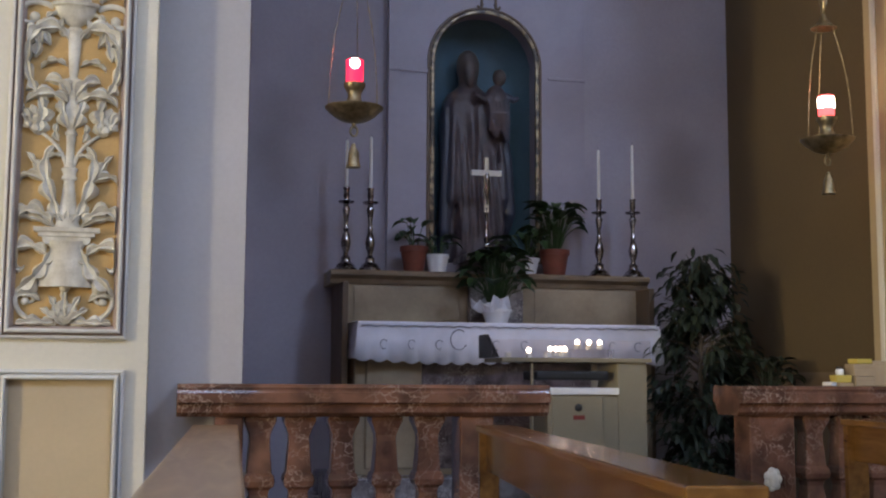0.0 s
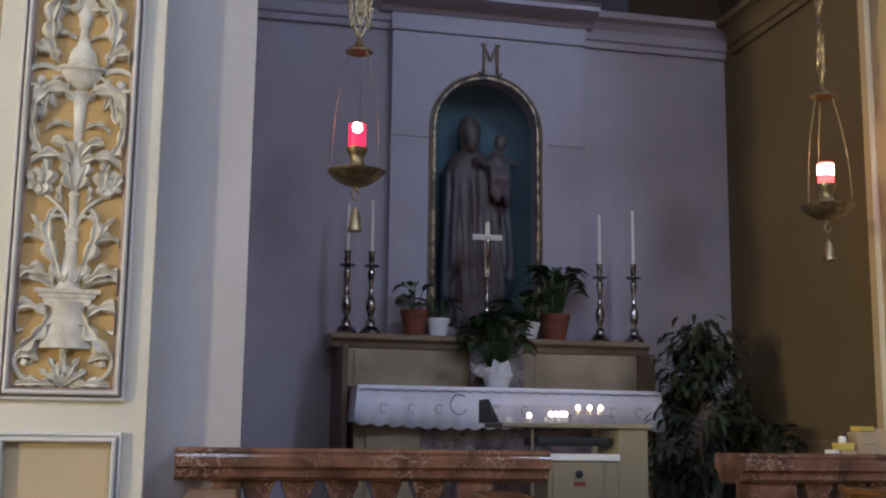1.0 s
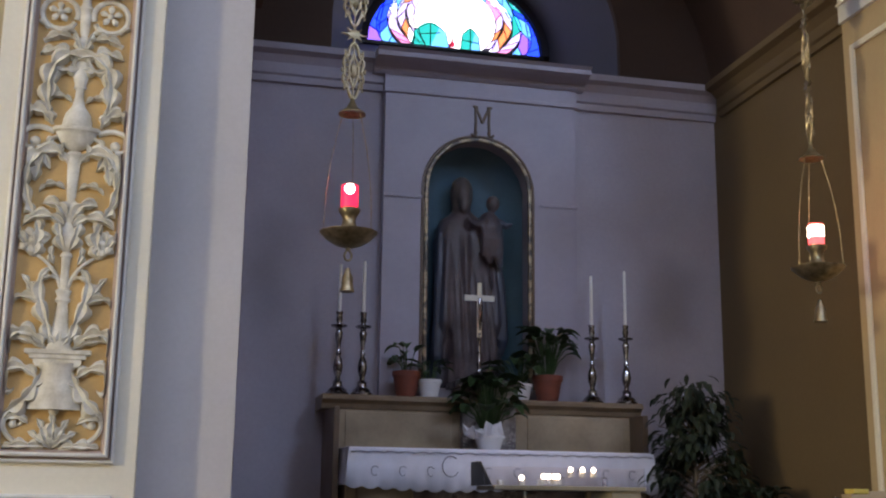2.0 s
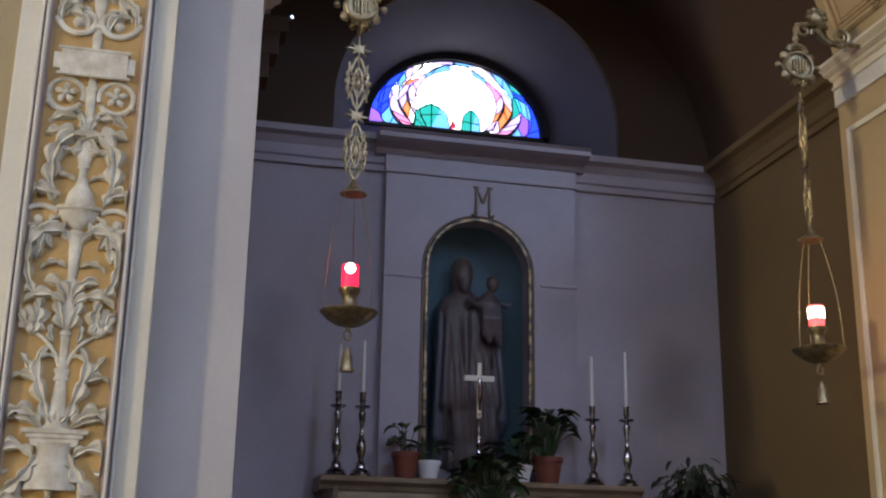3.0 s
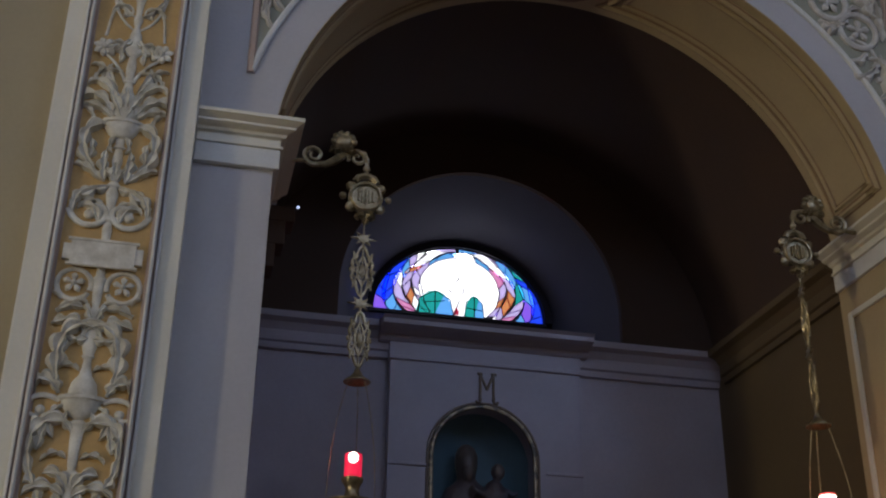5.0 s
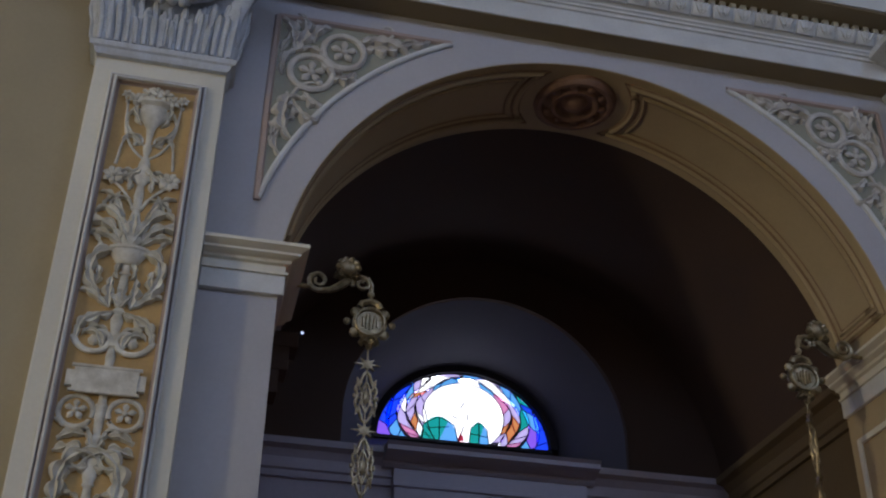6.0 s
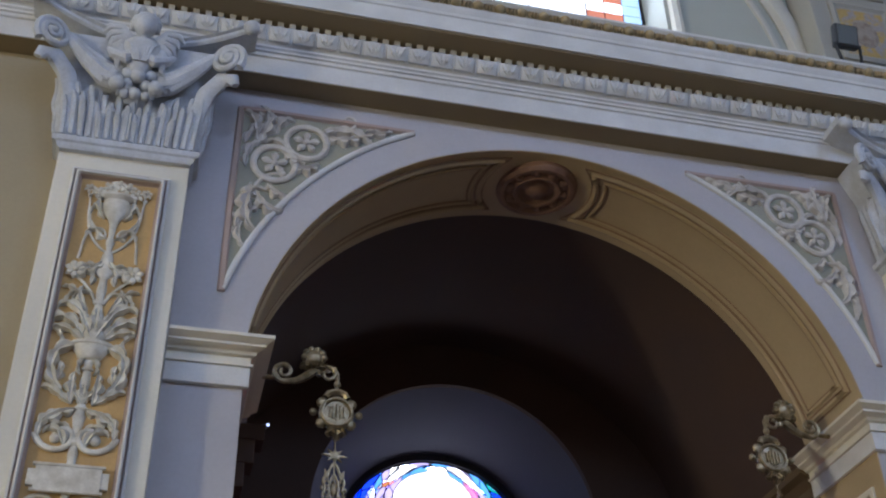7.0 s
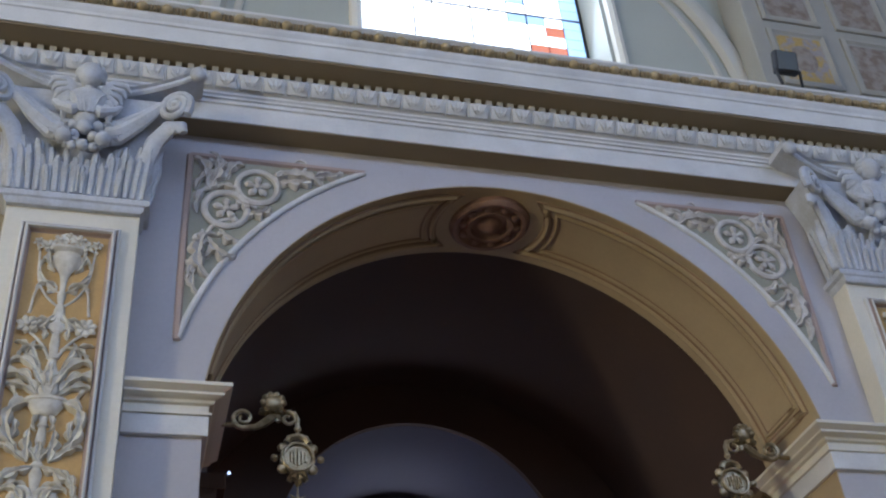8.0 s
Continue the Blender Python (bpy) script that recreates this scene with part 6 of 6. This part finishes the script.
def sanctuary_lamp(x, z, side, label, red, glowing):
    th = thing("sanctuary_lamp", x, 5.775, z, label, "oil lamp", "sanctuary lamps")
    B = BRONZE
    # wall bracket, growing from the jamb
    bm = bmesh.new()

    def coil(cx, cz, r, a0, turns, rad):
        n = 30
        tube([(side * (cx + r * (1 - 0.75 * i / n) * math.cos(radians(a0 + 360 * turns * i / n))), -0.006 * i / n, cz + r * (1 - 0.75 * i / n) * math.sin(radians(a0 + 360 * turns * i / n))) for i in range(n + 1)], [rad * (1 - 0.45 * i / n) for i in range(n + 1)], bm, 7)
    coil(-0.305, 0.235, 0.062, -70, -1.45, 0.017)
    coil(-0.055, 0.245, 0.055, 200, -1.4, 0.015)
    tube([(side * x, 0.0, z) for x, z in ((-0.285, 0.178), (-0.235, 0.185), (-0.19, 0.21), (-0.15, 0.245), (-0.12, 0.26), (-0.105, 0.235))], [0.017, 0.02, 0.026, 0.026, 0.02, 0.014], bm, 8)
    tube([(side * x, 0.0, z) for x, z in ((-0.02, 0.29), (0.0, 0.25), (0.0, 0.19), (0.0, 0.15))], [0.012, 0.014, 0.012, 0.010], bm, 7)
    part("bracket", bm, B, th, "scrolled bronze bracket")
    part("bracket_arm", tube([(side * -0.33, 0, 0.20), (side * -0.38, 0, 0.19), (side * -0.425, 0, 0.19)], 0.014, None, 8), B, th)
    bm = fan(side * -0.14, 0.27, 0.10, 5, 0.026, 20, 160)
    blob(side * -0.14, -0.01, 0.335, 0.06, 0.035, 0.055, bm, 10, 7)
    for k in range(6):
        blob(side * -0.14 + 0.055 * math.cos(k * 0.63), -0.02, 0.335 + 0.05 * math.sin(k * 0.63), 0.022, 0.02, 0.022, bm, 8, 6)
    part("bracket_flower", bm, B, th)
    # medallion with crown and pointed rays
    part("medallion", medallion(), B, th, "round bronze medallion")
    part("medallion_ring", tube([(0.084 * math.cos(2 * math.pi * i / 28), -0.022, 0.084 * math.sin(2 * math.pi * i / 28)) for i in range(28)], 0.011, None, 7, closed=True, above=(0, 1, 0)), B, th)
    bm = bmesh.new()
    for k in range(5):
        tube([(-0.04 + 0.02 * k, -0.018, -0.05 + 0.01 * abs(k - 2)), (-0.04 + 0.02 * k, -0.018, 0.05 - 0.01 * abs(k - 2))], 0.006, bm, 5)
    part("medallion_relief", bm, B, th)
    for a in (0, 180):
        part("knob", blob(0.128 * math.cos(radians(a)), 0, 0, 0.022, 0.018, 0.022), B, th)
    for a in (38, 142, 218, 322):
        c, s = math.cos(radians(a)), math.sin(radians(a))
        part("ray", tube([(0.092 * c, 0, 0.092 * s), (0.112 * c, 0, 0.112 * s), (0.132 * c, 0, 0.132 * s)], [0.03, 0.034, 0.016], None, 8, 0.6), B, th)
    bm = tube([(-0.06, 0, 0.095), (-0.045, 0, 0.125), (0, 0, 0.14), (0.045, 0, 0.125), (0.06, 0, 0.095)], 0.022, None, 7)
    blob(0, 0, 0.185, 0.022, 0.018, 0.022, bm, 8, 6)
    part("medallion_crown", bm, B, th)
    part("medallion_leaves", fan(0, -0.085, -0.075, 3, 0.026, 45, 135), B, th)
    # drops
    twist = radians(8 if side > 0 else 74)
    for name, bm in (("fleuron", fleuron(-0.255, 0.078)), ("filigree_drop", filigree(-0.595, -0.305, 0.066)), ("fleuron", fleuron(-0.645, 0.078)), ("filigree_drop", filigree(-1.0, -0.695, 0.062))):
        part(name, bm, B, th, bevel=0.003 if name == "fleuron" else 0.0).rotation_euler = (0, 0, twist)
    part("hook", tube([(0, 0, -0.15), (0, 0, -1.0)], 0.005, None, 6), B, th)
    part("canopy", lathe([(0.008, -0.99), (0.014, -1.02), (0.03, -1.05), (0.055, -1.072), (0.07, -1.08), (0.072, -1.088), (0.05, -1.088), (0.01, -1.06)], 24), B, th, "conical bronze canopy")
    # dish, cup and pendant
    part("dish", lathe([(0.0, -1.80), (0.03, -1.797), (0.07, -1.785), (0.11, -1.76), (0.135, -1.735), (0.146, -1.725), (0.148, -1.718), (0.125, -1.722), (0.09, -1.715), (0.05, -1.70), (0.03, -1.69), (0.0, -1.69)], 36), B, th, "shallow bronze dish")
    part("cup_holder", lathe([(0.05, -1.70), (0.04, -1.685), (0.034, -1.665), (0.034, -1.645), (0.045, -1.625), (0.055, -1.61), (0.055, -1.595), (0.04, -1.59), (0.0, -1.59)], 24), B, th)
    part("red_cup", lathe([(0.0, -1.592), (0.040, -1.592), (0.044, -1.58), (0.044, -1.475), (0.041, -1.472), (0.0, -1.48)], 24), red, th, "glowing red glass cup")
    if side > 0:
        part("flame", blob(-0.007, -0.046, -1.50, 0.026, 0.008, 0.028), glowing, th, "bright candle flame")
    else:
        part("flame", lathe([(0.0452, -1.545), (0.0452, -1.485), (0.036, -1.474), (0.0, -1.468)], 20), glowing, th, "bright candle flame")
    for a in (75, 195, 315):
        c, s = math.cos(radians(a)), math.sin(radians(a))
        part("chain", chain((0.05 * c, 0.05 * s, -1.085), (0.14 * c, 0.14 * s, -1.72), 0.022, 80, 0.0011, 0.0056), B, th)
    part("pendant_ring", tube([(0.018 * math.cos(2 * math.pi * i / 12), 0, -1.84 + 0.026 * math.sin(2 * math.pi * i / 12)) for i in range(12)], 0.006, None, 6, closed=True), B, th)
    part("pendant_link", tube([(0, 0, -1.80), (0, 0, -1.815)], 0.012, None, 8), B, th)
    part("pendant", lathe([(0.0, -1.90), (0.01, -1.905), (0.016, -1.93), (0.028, -1.95), (0.03, -2.0), (0.037, -2.018), (0.037, -2.026), (0.0, -2.026)], 16), B, th, "bell-shaped bronze pendant")
    return th


sanctuary_lamp(0.874, 4.182, 1, "bronze sanctuary lamp with lit red glass on a chain", RED_GLASS, FLAME)
sanctuary_lamp(3.528, 4.157, -1, "bronze sanctuary lamp with burning pinkish candle on a chain", PINKWAX, FLAME)

# ---- on the altar ----


def candlestick(x, h, candle_h, label):
    th = thing("candlestick", x, 7.84, 1.831, label, "candlestick", "altar candlesticks")
    k = h / 0.57
    prof = [(0.075, 0.0), (0.075, 0.012), (0.066, 0.02), (0.06, 0.035), (0.035, 0.055), (0.03, 0.075), (0.034, 0.085), (0.018, 0.10), (0.016, 0.12), (0.028, 0.15), (0.034, 0.19), (0.026, 0.235), (0.014, 0.265), (0.018, 0.275), (0.018, 0.285), (0.012, 0.30), (0.014, 0.34), (0.022, 0.39), (0.026, 0.42), (0.016, 0.445), (0.022, 0.455), (0.05, 0.462), (0.056, 0.472), (0.05, 0.476), (0.02, 0.478), (0.016, 0.49), (0.022, 0.51), (0.019, 0.545), (0.024, 0.565), (0.022, 0.57), (0.0, 0.57)]
    part("stick", lathe([(r, z * k) for r, z in prof], 20), SILVER, th)
    part("foot", blob(0.0, -0.066, 0.012, 0.016, 0.016, 0.012), SILVER, th)
    part("candle", lathe([(0.0115, h - 0.005), (0.0112, h + candle_h * 0.6), (0.010, h + candle_h * 0.97), (0.003, h + candle_h), (0.0, h + candle_h)], 12), WAX, th, "thin white wax candle")
    part("wick", tube([(0, 0, h + candle_h - 0.002), (0.001, 0, h + candle_h + 0.012)], 0.0012, None, 4), BLACKMETAL, th)
    return th


for x, h, c in ((1.142, 0.565, 0.33), (1.308, 0.565, 0.36), (2.958, 0.555, 0.36), (3.215, 0.565, 0.40)):
    candlestick(x, h, c, "turned silver candlestick with a white candle")

cr = thing("crucifix", 2.115, 7.80, 1.96, "standing brass and ivory altar cross", "cross")
part("foot", lathe([(0.075, 0.0), (0.075, 0.015), (0.05, 0.03), (0.02, 0.05), (0.012, 0.08), (0.018, 0.10), (0.012, 0.12), (0.010, 0.3), (0.014, 0.32), (0.0, 0.32)], 16), SILVER, cr)
part("upright", box(-0.016, 0.016, -0.009, 0.009, 0.29, 0.675), surface("pale_brass", (0.70, 0.62, 0.46), 0.35, 0.6, vary=0.1), cr, smooth=False, bevel=0.004)
part("crossbar", box(-0.108, 0.108, -0.011, 0.007, 0.545, 0.585), surface("ivory_inlay", (0.74, 0.70, 0.62), 0.4, vary=0.06), cr, smooth=False, bevel=0.004)
part("figure", tube([(0, -0.016, 0.56), (0.004, -0.02, 0.5), (0, -0.018, 0.42), (0.002, -0.014, 0.34)], [0.012, 0.016, 0.014, 0.006], None, 8), SILVER, cr, "small plain silver corpus")
blk = tagged(part("cross_stand", lathe([(0.10, 1.955), (0.10, 1.965), (0.085, 1.97), (0.085, 1.985), (0.0, 1.985)], cx=2.115, cy=7.80, square=True), CERAMIC, smooth=False), "small white block under the altar cross", "block")
blk.location = (0, 0, -0.02)
for c in cr.children:
    c.location.z += 0.005


def big_leaf(base, direction, length, width, droop, bm, seg=7):
    """A broad leaf with a folded midrib and a drooping tip."""
    d = Vector(direction).normalized()
    p = Vector(base)
    side = d.cross(Vector((0, 0, 1)))
    side = side.normalized() if side.length > 1e-4 else Vector((1, 0, 0))
    rows = []
    for i in range(seg + 1):
        s = i / seg
        w = width * (math.sin(math.pi * s ** 0.75) * 0.98 + 0.02)
        up = side.cross(d).normalized()
        rows.append((bm.verts.new(p - side * w + up * (w * 0.35)), bm.verts.new(p), bm.verts.new(p + side * w + up * (w * 0.35))))
        d = (d + Vector((0, 0, -droop / seg))).normalized()
        p = p + d * (length / seg)
    for a, b in zip(rows, rows[1:]):
        bm.faces.new((a[0], a[1], b[1], b[0]))
        bm.faces.new((a[1], a[2], b[2], b[1]))
    return bm


def potted_plant(x, y, z, pot_r, pot_h, pot_mat, n, reach, height, label, seed, wide=0.04, mat=None):
    th = thing("potted_plant", x, y, z, label, "potted plant", "altar plants")
    pot = part("pot", lathe([(pot_r * 0.68, 0.0), (pot_r * 0.92, pot_h * 0.80), (pot_r * 0.92, pot_h * 0.80), (pot_r, pot_h * 0.80), (pot_r, pot_h), (pot_r * 0.88, pot_h), (pot_r * 0.85, pot_h * 0.9), (0.0, pot_h * 0.9)], 28), pot_mat, th)
    r = random.Random(seed)
    for k in range(n):
        a = r.uniform(0, 2 * math.pi)
        el = r.uniform(0.35, 1.35)
        tip = Vector((math.cos(a) * math.cos(el) * reach, math.sin(a) * math.cos(el) * reach * 0.7, pot_h + math.sin(el) * height))
        root = Vector((math.cos(a) * pot_r * 0.3, math.sin(a) * pot_r * 0.3, pot_h * 0.88))
        mid = root.lerp(tip, 0.5) + Vector((0, 0, height * 0.12))
        st = part("stalk", tube([root, mid, tip], [0.004, 0.0035, 0.003], None, 5), mat or LEAF, th)
        bm = bmesh.new()
        L = r.uniform(0.7, 1.25)
        big_leaf(tip, (math.cos(a) * 0.8, math.sin(a) * 0.8, 0.35 + 0.5 * math.sin(el)), 0.15 * L, wide * L, r.uniform(0.9, 2.0), bm)
        part("leaf", bm, mat or LEAF, st)
    return th


potted_plant(1.617, 7.86, 1.831, 0.098, 0.175, TERRACOTTA, 9, 0.13, 0.17, "leafy plant in a terracotta pot on the altar shelf", 3, 0.034)
potted_plant(2.63, 7.86, 1.831, 0.108, 0.18, TERRACOTTA, 42, 0.16, 0.32, "dense dark-leaved plant in a terracotta pot", 8, 0.042)
potted_plant(1.785, 7.88, 1.831, 0.085, 0.125, CERAMIC, 14, 0.10, 0.11, "low plant in a white ceramic pot", 12, 0.03)
potted_plant(2.44, 7.90, 1.831, 0.09, 0.12, CERAMIC, 22, 0.17, 0.17, "dark leafy plant in a white pot", 21, 0.04)
potted_plant(2.133, 7.60, 1.473, 0.105, 0.095, CERAMIC, 64, 0.20, 0.38, "lush peace-lily plant in a white bowl on the altar table", 5, 0.05)


def wrapper(x, y, z, seed, label):
    th = bmesh.new()
    r = random.Random(seed)
    ring = []
    for lev, (rad, h) in enumerate(((0.085, 0.0), (0.105, 0.03), (0.135, 0.065))):
        ring.append([th.verts.new((rad * math.cos(2 * math.pi * k / 22) * r.uniform(0.85, 1.15), rad * 0.8 * math.sin(2 * math.pi * k / 22) * r.uniform(0.85, 1.15), h + lev * r.uniform(-0.02, 0.035))) for k in range(22)])
    for a, b in zip(ring, ring[1:]):
        for k in range(22):
            th.faces.new((a[k], a[(k + 1) % 22], b[(k + 1) % 22], b[k]))
    ob = part("paper_wrapper", th, surface("crumpled_white_paper", (0.75, 0.76, 0.82), 0.6, vary=0.06, scale=9), smooth=False)
    ob.matrix_world = pose(x, y, z)
    mod = ob.modifiers.new("thickness", "SOLIDIFY")
    mod.thickness = 0.003
    return tagged(ob, label, "wrapping paper")


wrapper(2.10, 7.58, 1.545, 4, "crumpled white paper round the plant's bowl")

# ---- votive candle stand ----
vs = thing("votive_stand", 1.80, 6.60, 0.17, "beige metal votive candle stand with glass front and lit candles", "candle stand")
BEIGE = METALGREY
part("cabinet", box(0.36, 0.80, 0.0, 0.35, 0.0, 0.845), BEIGE, vs, smooth=False, bevel=0.006)
part("cabinet_door", box(0.385, 0.70, -0.014, 0.0, 0.05, 0.835), BEIGE, vs, smooth=False, bevel=0.004)
part("lock", lathe([(0.022, 0.0), (0.022, 0.008), (0.012, 0.012), (0.0, 0.012)], 16), BLACKMETAL, vs, "round black lock").matrix_basis = pose(0.545, -0.015, 0.77, 90)
part("notice", box(0.515, 0.585, -0.017, -0.0145, 0.70, 0.725), surface("dark_red_plate", (0.25, 0.04, 0.03), 0.5), vs, "small dark red plate", smooth=False)
part("corner_post", box(0.80, 0.985, 0.0, 0.35, 0.0, 1.045), BEIGE, vs, smooth=False, bevel=0.006)
part("corner_post", box(0.262, 0.275, 0.0, 0.02, 0.55, 1.045), BEIGE, vs, smooth=False)
part("shelf", box(0.27, 0.80, -0.02, 0.35, 0.845, 0.885), CERAMIC, vs, "white shelf", smooth=False, bevel=0.004)
part("tray", box(0.08, 1.01, -0.02, 0.38, 1.035, 1.06), BEIGE, vs, smooth=False, bevel=0.004)
part("sloping_end", sweep_x([(-0.02, 1.06), (0.22, 1.20), (0.38, 1.20), (0.38, 1.06)], 0.045, 0.065), BLACKMETAL, vs, smooth=False)
part("drawer", box(0.30, 0.76, 0.03, 0.3, 0.93, 0.985), BLACKMETAL, vs, "dark heap of spent candles", smooth=False, bevel=0.015)
ob = part("glass_front", box(0.02, 1.0, -0.018, -0.012, 1.06, 1.165), GLASS, vs, "clear glass front", smooth=False)
ob.visible_shadow = False
part("candle_step", box(0.57, 0.84, 0.18, 0.28, 1.06, 1.116), GLASS, vs, 'clear glass step', smooth=False, bevel=0.003)
for k, (x, z, lit) in enumerate(((0.285, 1.10, 1), (0.40, 1.105, 0), (0.455, 1.11, 1), (0.485, 1.11, 1), (0.51, 1.11, 1), (0.155, 1.10, 0), (0.625, 1.155, 1), (0.70, 1.155, 1), (0.77, 1.155, 1), (0.42, 1.11, 1))):
    cup = part("votive_candle", lathe([(0.019, z - 0.04), (0.021, z - 0.01), (0.019, z - 0.008), (0.0, z - 0.012)], 14, cx=x, cy=0.12 + 0.1 * (z > 1.12)), WAX, vs, "small votive candle")
    if lit:
        part("flame", blob(x, 0.12 + 0.1 * (z > 1.12), z + 0.006, 0.014, 0.014, 0.016), FLAME, cup)

# ---- right corner: ficus and small plants ----


def ficus(x, y, z, label):
    th = thing("ficus_tree", x, y, z, label, "indoor tree")
    part("pot", lathe([(0.14, 0.0), (0.19, 0.28), (0.2, 0.28), (0.2, 0.31), (0.175, 0.31), (0.0, 0.29)], 24), surface("dark_plastic_pot", (0.05, 0.045, 0.04), 0.5), th)
    r = random.Random(9)
    trunk = part("trunk", tube([(0, 0, 0.28), (0.02, 0.01, 0.6), (-0.01, 0, 0.95), (0.01, 0.01, 1.35)], [0.028, 0.022, 0.018, 0.008], None, 8), BARK, th)
    bm = bmesh.new()
    n = 0
    for k in range(150):
        h = 0.30 + 1.45 * (k + r.random()) / 150
        spread = 0.47 * (1 - 0.58 * max(0.0, (h - 0.9) / 0.85)) * (0.75 if h < 0.6 else 1.0)
        a = r.uniform(0, 2 * math.pi)
        ln = spread * r.uniform(0.45, 1.0)
        base = Vector((0, 0, h * 0.85 + 0.08))
        tip = Vector((ln * math.cos(a), 0.75 * ln * math.sin(a), h + 0.03))
        tw = bmesh.new()
        part("twig", tube([base, base.lerp(tip, 0.5) + Vector((0, 0, 0.04)), tip], [0.006, 0.004, 0.002], tw, 5), BARK, trunk)
        for j in range(13):
            s = 0.30 + 0.75 * j / 13
            p = base.lerp(tip, s) + Vector((r.uniform(-0.05, 0.05), r.uniform(-0.05, 0.05), r.uniform(-0.04, 0.05)))
            d = Vector((math.cos(a) + r.uniform(-0.9, 0.9), math.sin(a) + r.uniform(-0.9, 0.9), r.uniform(-0.9, 0.25)))
            big_leaf(p, d, r.uniform(0.07, 0.115), r.uniform(0.016, 0.026), r.uniform(0.5, 1.6), bm, 4)
    tagged(part("crown", bm, FICUS, th), kind="stuff")
    return th


ficus(3.46, 7.28, 0.17, "bushy dark-green potted ficus beside the altar")
potted_plant(3.78, 6.95, 0.87, 0.10, 0.14, TERRACOTTA, 34, 0.16, 0.22, "low green plant in a pot on a stool", 31, 0.032, FICUS)
stool = thing("plant_stool", 3.78, 6.95, 0.17, "dark wooden plant stool", "stool")
part("top", lathe([(0.0, 0.67), (0.15, 0.67), (0.155, 0.685), (0.15, 0.70), (0.0, 0.70)], 20), DARKTRIM, stool)
for a in range(4):
    c, s = math.cos(a * math.pi / 2 + 0.78), math.sin(a * math.pi / 2 + 0.78)
    part("leg", tube([(0.13 * c, 0.13 * s, 0.0), (0.10 * c, 0.10 * s, 0.67)], 0.014, None, 8), DARKTRIM, stool)

dado = tagged(part("baseboard", box(CR - 0.03, CR, 6.22, BACK, 0.17, 1.16), DARKTRIM, smooth=False), "dark brown dado on the chapel side wall", "dado", kind="structure")

# ---- boxes and cards on the far rail ----


def carton(x, y, z, w, d, h, mat, rz, label, cat="box"):
    th = thing("cardboard_box" if mat is PAPER else "card_stack", x, y, z, label, cat, "things on the rail", rz=rz)
    part("body", box(-w / 2, w / 2, -d / 2, d / 2, 0, h), mat, th, smooth=False, bevel=0.003)
    part("lid", box(-w / 2 - 0.002, w / 2 + 0.002, -d / 2 - 0.002, d / 2 + 0.002, h - 0.018, h + 0.002), mat, th, smooth=False, bevel=0.002)
    return th


T = 1.078
carton(3.40, 5.34, T, 0.11, 0.10, 0.045, PAPER, 4, "flat brown cardboard box on the marble rail")
carton(3.405, 5.34, T + 0.048, 0.11, 0.09, 0.06, PAPER, -3, "brown cardboard box stacked on another")
carton(3.40, 5.33, T + 0.112, 0.085, 0.07, 0.022, YELLOW, 6, "small yellow card box on top of the stack", "card box")
carton(3.50, 5.34, T, 0.09, 0.10, 0.125, PAPER, -5, "tall brown cardboard box on the marble rail")
carton(3.30, 5.34, T, 0.09, 0.08, 0.014, PAPER, 10, "thin brown card packet lying on the rail")
carton(3.29, 5.33, T + 0.017, 0.08, 0.07, 0.035, YELLOW, -4, "small yellow card box on the rail", "card box")
jar = thing("glass_jar", 3.285, 5.33, T + 0.055, "small jar with a pale lid on the yellow box", "jar", "things on the rail")
part("body", lathe([(0.0, 0), (0.02, 0), (0.022, 0.02), (0.018, 0.03), (0.0, 0.03)], 14), CERAMIC, jar)
part("lid", lathe([(0.016, 0.03), (0.016, 0.042), (0.0, 0.042)], 14), SILVER, jar)
carton(3.22, 5.32, T, 0.04, 0.05, 0.018, CERAMIC, 20, "small white card packet on the rail", "packet")
badge = thing("wall_plaque", 2.85, 5.238, 0.63, "pale carved plaque on the rail pier", "plaque")
bm = bmesh.new()
for k in range(7):
    a = 2 * math.pi * k / 7
    blob(0.028 * math.cos(a), -0.004, 0.035 * math.sin(a), 0.022, 0.01, 0.024, bm, 8, 6)
blob(0, -0.008, 0, 0.032, 0.014, 0.042, bm, 10, 8)
part("relief", bm, STUCCO, badge)

# small glowing point for a blue-white glint on the inner pier; housing added
sp = thing("spotlight", 0.515, 6.34, 4.345, "tiny blue-white glint on the dark inner pier, with an added housing", "spotlight")
part("housing", tube([(-0.115, 0.02, 0.0), (0, 0, 0), (0.03, -0.05, -0.01)], [0.01, 0.012, 0.018], None, 10), BLACKMETAL, sp)
part("lens", blob(0.032, -0.055, -0.01, 0.009, 0.006, 0.009), glow("cool_glint_glow", (0.6, 0.7, 1.0), 3.0), sp)

bag = bmesh.new()
blob(0, 0, 0.03, 0.10, 0.07, 0.035, bag, 14, 8)
blob(0.05, -0.02, 0.045, 0.05, 0.05, 0.03, bag, 12, 8)
for v in bag.verts:
    v.co.z = max(0.0, v.co.z + 0.012 * noise.noise(v.co * 18))
cloth = part("folded_cloth", bag, LINEN)
cloth.matrix_world = pose(2.95, 6.75, 0.17)
tagged(cloth, "crumpled white cloth lying on the chapel floor", "cloth")
